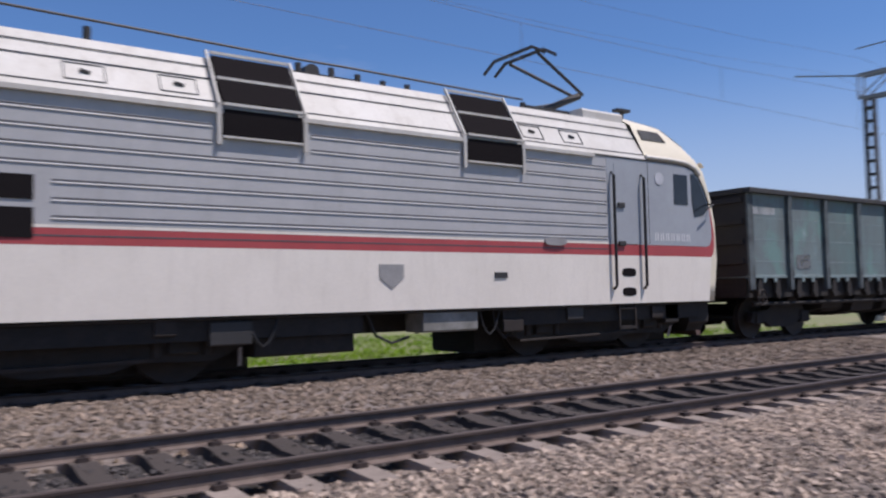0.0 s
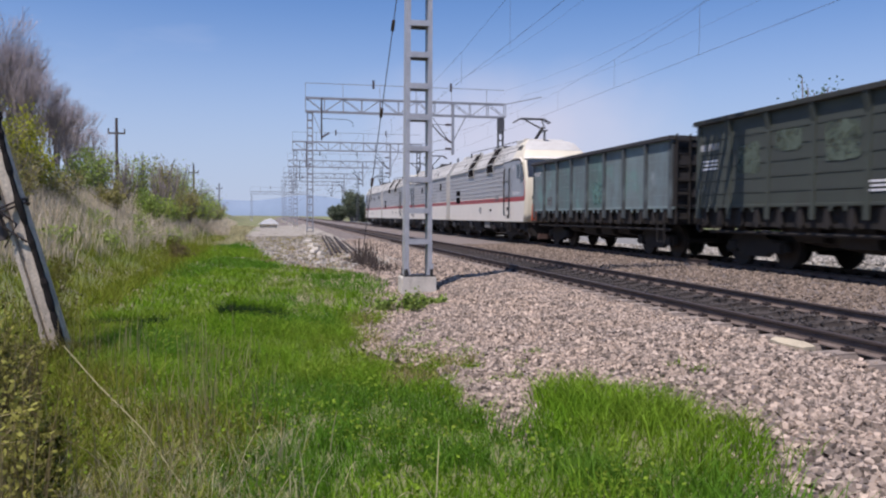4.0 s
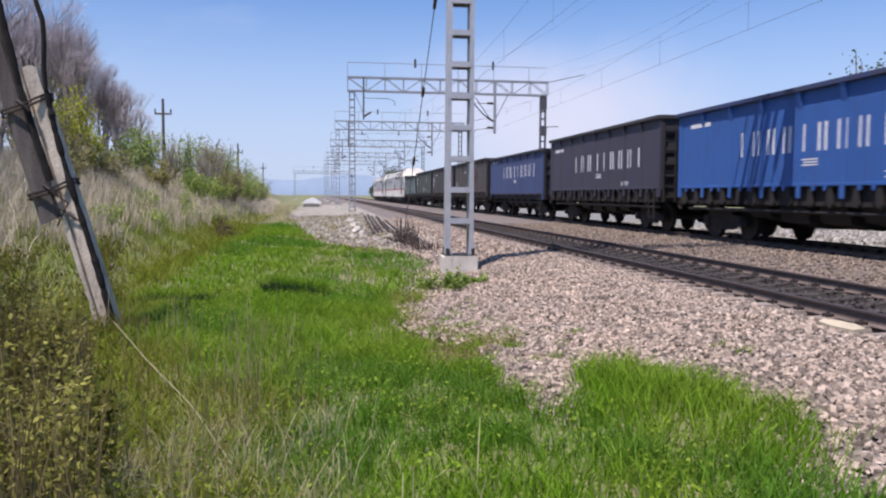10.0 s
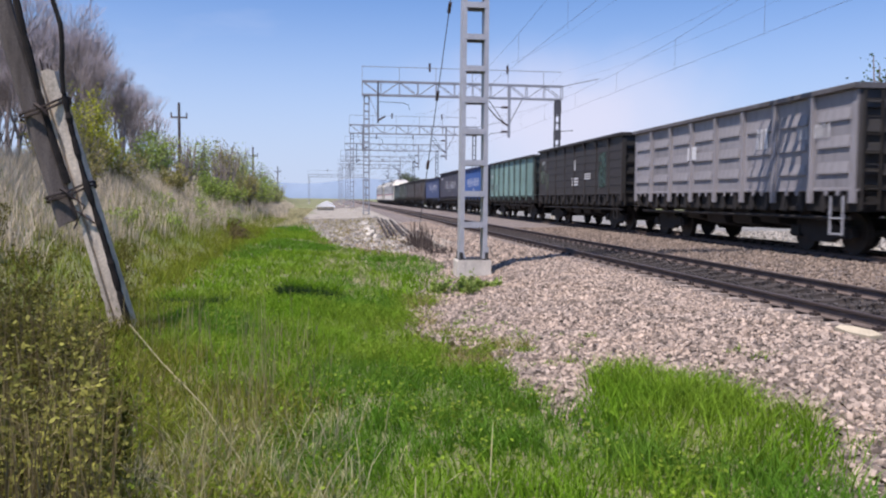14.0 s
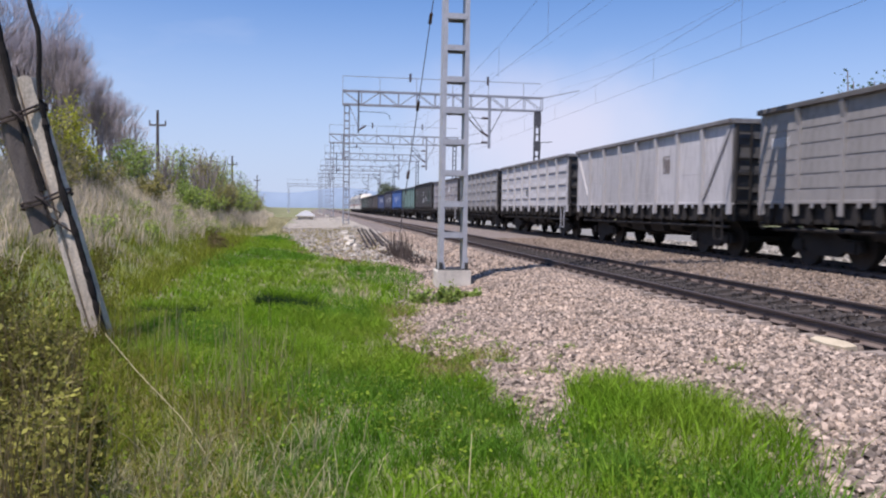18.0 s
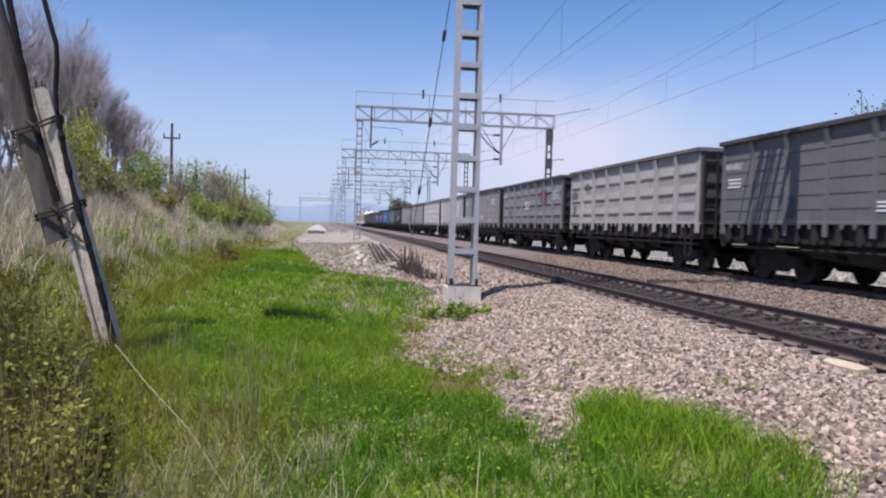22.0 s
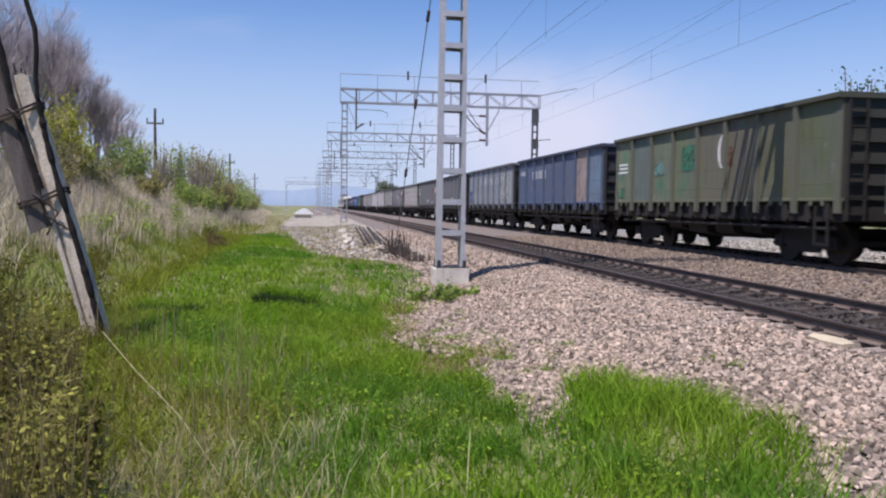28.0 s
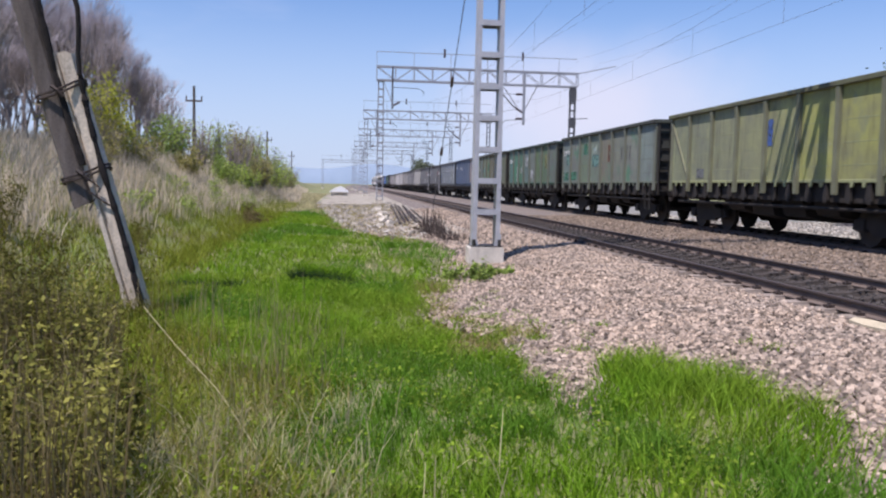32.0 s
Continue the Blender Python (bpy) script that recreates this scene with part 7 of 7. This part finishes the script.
ring, cols, levels = [], 14, 40
for r in range(levels + 1):
    c = A.lerp(B, 0.50) + off + D * (6.9 * r / levels)
    rad = 0.128 - 0.03 * r / levels
    for k in range(cols):
        a = 2 * math.pi * k / cols
        ring.append(c + (U * math.cos(a) + V * math.sin(a) * 0.8) * (rad * (1 + (0.07 if k % 3 else -0.06) * rp.uniform(0.4, 1.0))) + D * (rp.uniform(-0.05, 0.05) if r == 0 else 0))
wp.add(ring, [(r * cols + k, r * cols + (k + 1) % cols, (r + 1) * cols + (k + 1) % cols, (r + 1) * cols + k) for r in range(levels) for k in range(cols)] + [tuple(range(cols))[::-1], tuple(range(levels * cols, levels * cols + cols))])
part("wooden_pole", wp, wood, lp, "weathered grey-brown wooden pole with a split grain")


def rough_cable(pts, r, rough, piece=0.06):
    """A cable along pts whose thickness changes from piece to piece, as old tar does."""
    along = []
    for p, q in zip([Vector(p) for p in pts], [Vector(p) for p in pts[1:]]):
        k = max(1, round((q - p).length / piece))
        along += [p.lerp(q, c / k) for c in range(k)]
    along.append(Vector(pts[-1]))
    return Mesh().tube(along, [r * rp.uniform(1 - rough, 1 + rough) for _ in along], 7)


def beside(x, z, near=0.12):
    return Vector((x, 9.78 - near, z))


part("seam_cable", rough_cable([beside(-3.86, 4.9), beside(-3.60, 3.5), beside(-3.49, 2.94), beside(-3.40, 2.55), beside(-3.36, 2.35, 0.1), beside(-3.2, 1.75, 0.1), beside(-3.07, 1.3, 0.1)], 0.040, 0.14, 0.12), tar, lp, "thick tarred cable in the seam between pole and stub")
part("hanging_cable", rough_cable([beside(-3.42, 4.4), beside(-3.27, 3.7), beside(-3.165, 3.3), beside(-3.10, 3.08), beside(-3.088, 2.85), beside(-3.10, 2.57), beside(-3.085, 2.32)], 0.028, 0.06), tar, lp, "black cable hanging in a loose bow")
part("tarred_cable", rough_cable([beside(-3.085, 2.32, 0.1), beside(-3.01, 1.9, 0.1), beside(-2.865, 1.3, 0.1), beside(-2.69, 0.70, 0.1), beside(-2.57, 0.25, 0.1), beside(-2.46, -0.2, 0.1), beside(-2.37, -0.6, 0.1)], 0.036, 0.32, 0.07), tar, lp, "lumpy tarred cable along the edge of the stub")
for fr, tilt in ((0.885, 0.10), (0.60, 0.07)):
    c = A.lerp(B, fr) + off * 0.5
    for turn in (-0.025, 0.02):
        loop = [c + U * 0.29 * math.cos(a) + V * (0.15 if math.sin(a) > 0 else 0.12) * math.sin(a) + D * (turn + tilt * math.cos(a) * 0.4 + 0.012 * math.sin(3 * a)) for a in (2 * math.pi * j / 18 for j in range(19))]
        part("wire_binding", Mesh().tube(loop, 0.014, 5), rail_mat, lp, "twisted rusty wire binding")
    part("wire_knot", Mesh().tube([c + U * -0.05 + V * 0.155 + D * 0.06, c + V * 0.17, c + U * 0.04 + V * 0.15 - D * 0.09], 0.022, 5), rail_mat, lp)
for a, b in ((-0.2, 0.06), (0.02, -0.18)):
    c = A.lerp(B, 0.60)
    part("loose_wire", Mesh().tube([c + off * 0.5 + V * 0.15, c + U * a * 0.6 + V * 0.14 - D * 0.2, c + U * b - D * 0.42 + V * 0.12], 0.011, 4), rail_mat, lp)

reed = thing("fallen_reed", "long pale dry stalk lying from the pole into the grass", "dry stalk")
part("stalk", Mesh().tube([(-2.32, 9.3, -0.27), (-1.62, 7.6, -0.36), (-1.0, 6.2, -0.44), (-0.55, 4.9, -0.49)], 0.006, 5, 0.003), blade_straw, reed)
# stacked old rails, blocks and rubble beside the track
for k in range(8):
    a = Vector((1.9 + 0.2 * k, 30.5 + 0.5 * (k % 3), -0.27 if k % 2 else -0.32))
    b = Vector((2.75 + 0.2 * k, 55 - 0.9 * (k % 4), -0.24))
    r = thing("old_rail", "rusty old rail lying on the ground beside the track", "rail", "stacked old rails")
    d = (b - a).normalized()
    u = d.cross(Vector((0, 0, 1))).normalized()
    prof = [(-0.06, -0.14), (0.06, -0.14), (0.02, -0.1), (0.012, -0.02), (0.035, 0.0), (0.035, 0.04), (-0.035, 0.04), (-0.035, 0.0), (-0.012, -0.02), (-0.02, -0.1)]
    n = len(prof)
    m = Mesh().add([p + u * x + Vector((0, 0, z)) for p in (a, b) for x, z in prof], [(i, (i + 1) % n, (i + 1) % n + n, i + n) for i in range(n)] + [tuple(range(n))[::-1], tuple(range(n, 2 * n))])
    part("rail_bar", m, rail_mat, r)
for k, (x, y, s) in enumerate(((1.35, 29.8, 0.28), (1.5, 32, 0.32), (1.25, 34, 0.3), (1.45, 36.5, 0.35), (1.3, 39, 0.32), (1.55, 42, 0.38), (1.4, 46, 0.4), (1.6, 50, 0.42), (1.05, 31, 0.2))):
    t = thing("concrete_block", "broken whitish concrete block beside the stacked rails", "concrete block", "broken blocks", m=pose(x + 0.1, y, -0.42, 6 * (k % 3) - 6, 4 * (k % 2), 25 * k))
    part("block", Mesh().box(-s * 0.5, s * 0.5, -s * 0.4, s * 0.4, -0.1, s * 0.42, 0.04), concrete_pale, t)
slab = thing("pale_slab", "small pale board lying against the sleeper ends", "slab", m=pose(5.1, 7.25, -0.115, 3, -6, 8))
part("board", Mesh().prism([(-0.08, -0.24), (0.05, -0.27), (0.10, -0.1), (0.075, 0.12), (0.02, 0.25), (-0.09, 0.2), (-0.12, 0.0)], -0.03, 0.022, "z"), mat("pale_board", (0.52, 0.44, 0.31), 0.9), slab)

# dry brush at the foot of the guy wire
rnd = random.Random(4)
for bx_, by_, hh in ((2.62, 26.2, 0.95), (2.75, 24.3, 0.6), (2.9, 22.4, 0.42)):
    t = thing("dry_brush", "heap of dry dark brushwood at the foot of the guy wire", "brushwood", "brush heaps", m=pose(bx_, by_, -0.45))
    m = Mesh()
    for k in range(150):
        a, e = rnd.uniform(0, 6.28), rnd.uniform(0.1, 1.0)
        p = Vector((rnd.uniform(-0.28, 0.28), rnd.uniform(-0.7, 0.7), -0.02))
        q = p + Vector((math.cos(a) * (1 - e) * 0.6, math.sin(a) * (1 - e) * 0.8, hh * e * rnd.uniform(0.5, 1.1)))
        m.tube([p, p.lerp(q, 0.5) + Vector((rnd.uniform(-0.06, 0.06), 0, 0.05)), q], 0.016, 3, 0.005, cap=False)
    part("brushwood", m, mat("dark_brushwood", (0.062, 0.046, 0.04), 0.95, 0, (0.11, 0.085, 0.07), 3.0), t)

shed = thing("shed", "low shed with a white peaked roof in the distance", "shed", m=pose(-1.6, 112, -0.45))
part("wall", Mesh().box(-1.1, 1.1, -2, 2, -0.2, 0.4), concrete_pale, shed)
part("roof", Mesh().prism([(-1.35, 0.4), (1.35, 0.4), (0.7, 0.95), (0.1, 1.2), (-0.6, 0.95)], -2.4, 2.4), mat("white_roof", (0.8, 0.8, 0.8), 0.6, 0, (0.68, 0.68, 0.7), 2.0), shed, "bright white peaked roof")

# pale gravel yard beyond the far track
yard_mat = mat("pale_yard_gravel", (0.22, 0.21, 0.19), 0.95, 0, (0.16, 0.155, 0.135), 3.0, 0.8, 0.3, 30.0, 0.6)
yx, yy = axis_steps((15.0, 46.1, 0.8)), axis_steps((9, 60, 1.0), (60, 240, 8))
grid_sheet("yard", yx, yy, lambda a, b: np.maximum(ground_z(a, b) + 0.05, -0.66), yard_mat, "pale gravel yard beyond the far track", keep=lambda a, b: b > 12 + 1.5 * np.sin(a))
tagged(bpy.data.objects["yard"], category="yard")
x, y = points(14000, 15.5, 30, 10, 46)
scatter_stones("yard_stones", x, y, lambda a, b: np.maximum(ground_z(a, b) + 0.05, -0.66), 0.05, stone_grey, "coarse pale stones on the gravel yard")
# rubble strip beside the near track
rub_mat = mat("dusty_rubble", (0.36, 0.32, 0.27), 0.95, 0, (0.22, 0.2, 0.15), 1.2, 0.9, 0.3, 30.0, 0.6)
grid_sheet("rubble", axis_steps((-3.4, 3.61, 0.35)), axis_steps((24, 130, 1.0)), lambda a, b: np.maximum(ballast_z(a, b), ground_z(a, b)) + 0.03, rub_mat, "dusty trodden rubble strip beside the ballast",
           keep=lambda a, b: (a > line_at(EDGE, b) + 0.4 * np.sin(b * 1.3)) & (a < 3.5))
x, y = points(5200, -2.4, 3.2, 24.5, 64)
ok = x > line_at(EDGE, y)
scatter_stones("rubble_stones", x[ok], y[ok], lambda a, b: np.maximum(ballast_z(a, b), ground_z(a, b)) + 0.03, 0.042, stone_grey, "loose pale rubble beside the stacked rails")
x, y = clumped(5200, -2.4, 2.6, 24, 62, 700, 0.16)
ok = x > line_at(EDGE, y) - 0.5
blades("rubble_grass", x[ok], y[ok], 0.05 + 0.12 * rng.random(ok.sum()), 0.03, blade_brown, "thin withered grass on the rubble strip", zf=lambda a, b: np.maximum(ballast_z(a, b), ground_z(a, b)) + 0.03, lean=1.0)

# distant ridge, its blue haze mixed into the base colour
ridge_haze_mat = mat("distant_ridge_haze", (0.24, 0.30, 0.38), 1.0, 0, (0.20, 0.26, 0.34), 0.004, 0.8, 0.05, 0.02, spec=0.0)
n = 160
a = np.linspace(radians(-70), radians(70), n)
hgt = 26 + 16 * np.sin(a * 9 + 1) + 10 * np.sin(a * 23) + 6 * np.sin(a * 51)
hgt = np.maximum(hgt + 22 * np.exp(-((np.degrees(a) + 3.5) / 5) ** 2), 6)
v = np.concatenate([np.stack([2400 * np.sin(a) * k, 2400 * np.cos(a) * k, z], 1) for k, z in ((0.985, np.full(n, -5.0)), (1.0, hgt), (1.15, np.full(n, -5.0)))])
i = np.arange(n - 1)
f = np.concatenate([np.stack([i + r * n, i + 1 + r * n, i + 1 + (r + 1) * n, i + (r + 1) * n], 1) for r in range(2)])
tagged(new("backdrop", raw_mesh("backdrop", v, f.ravel(), 4, ridge_haze_mat, True)), "wooded ridge on the horizon with painted blue haze", "hills", kind="structure")
# line of distant trees on the plain
x, y = points(9000, -160, -6, 240, 520)
v, f = leaf_cloud(np.stack([-240 + 190 * rng.random(60), 330 + 160 * rng.random(60), 1.0 + 2.0 * rng.random(60)], 1), 3 + 4 * rng.random(60), 9000, 0.7, 0.6)
tagged(new("distant_trees", raw_mesh("distant_trees", v, f, 4, leaf_haze)), "line of distant trees with painted grey-green haze", "trees", kind="stuff")


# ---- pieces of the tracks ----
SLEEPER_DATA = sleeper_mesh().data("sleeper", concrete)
for tr, span in ((near_track, (-14, 62)), (far_track, (-24, 50))):
    rest = Mesh()
    one = sleeper_mesh()
    for k in range(round(-60 / SLEEPER), round(240 / SLEEPER)):
        y = k * SLEEPER + 0.27
        if span[0] < y < span[1]:
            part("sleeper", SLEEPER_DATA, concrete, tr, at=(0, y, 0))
        else:
            rest.add([(a, b + y, c) for a, b, c in one.v], one.f)
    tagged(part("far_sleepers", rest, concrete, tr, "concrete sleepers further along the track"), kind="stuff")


# ---- what moves ----
def motions():
    for ob, y0 in TRAIN:
        turn = ob.matrix_basis.to_3x3().to_4x4()
        walk(ob, [(t, Matrix.Translation((FAR, y0 + run, 0)) @ turn) for t, run in RUN])


motions()
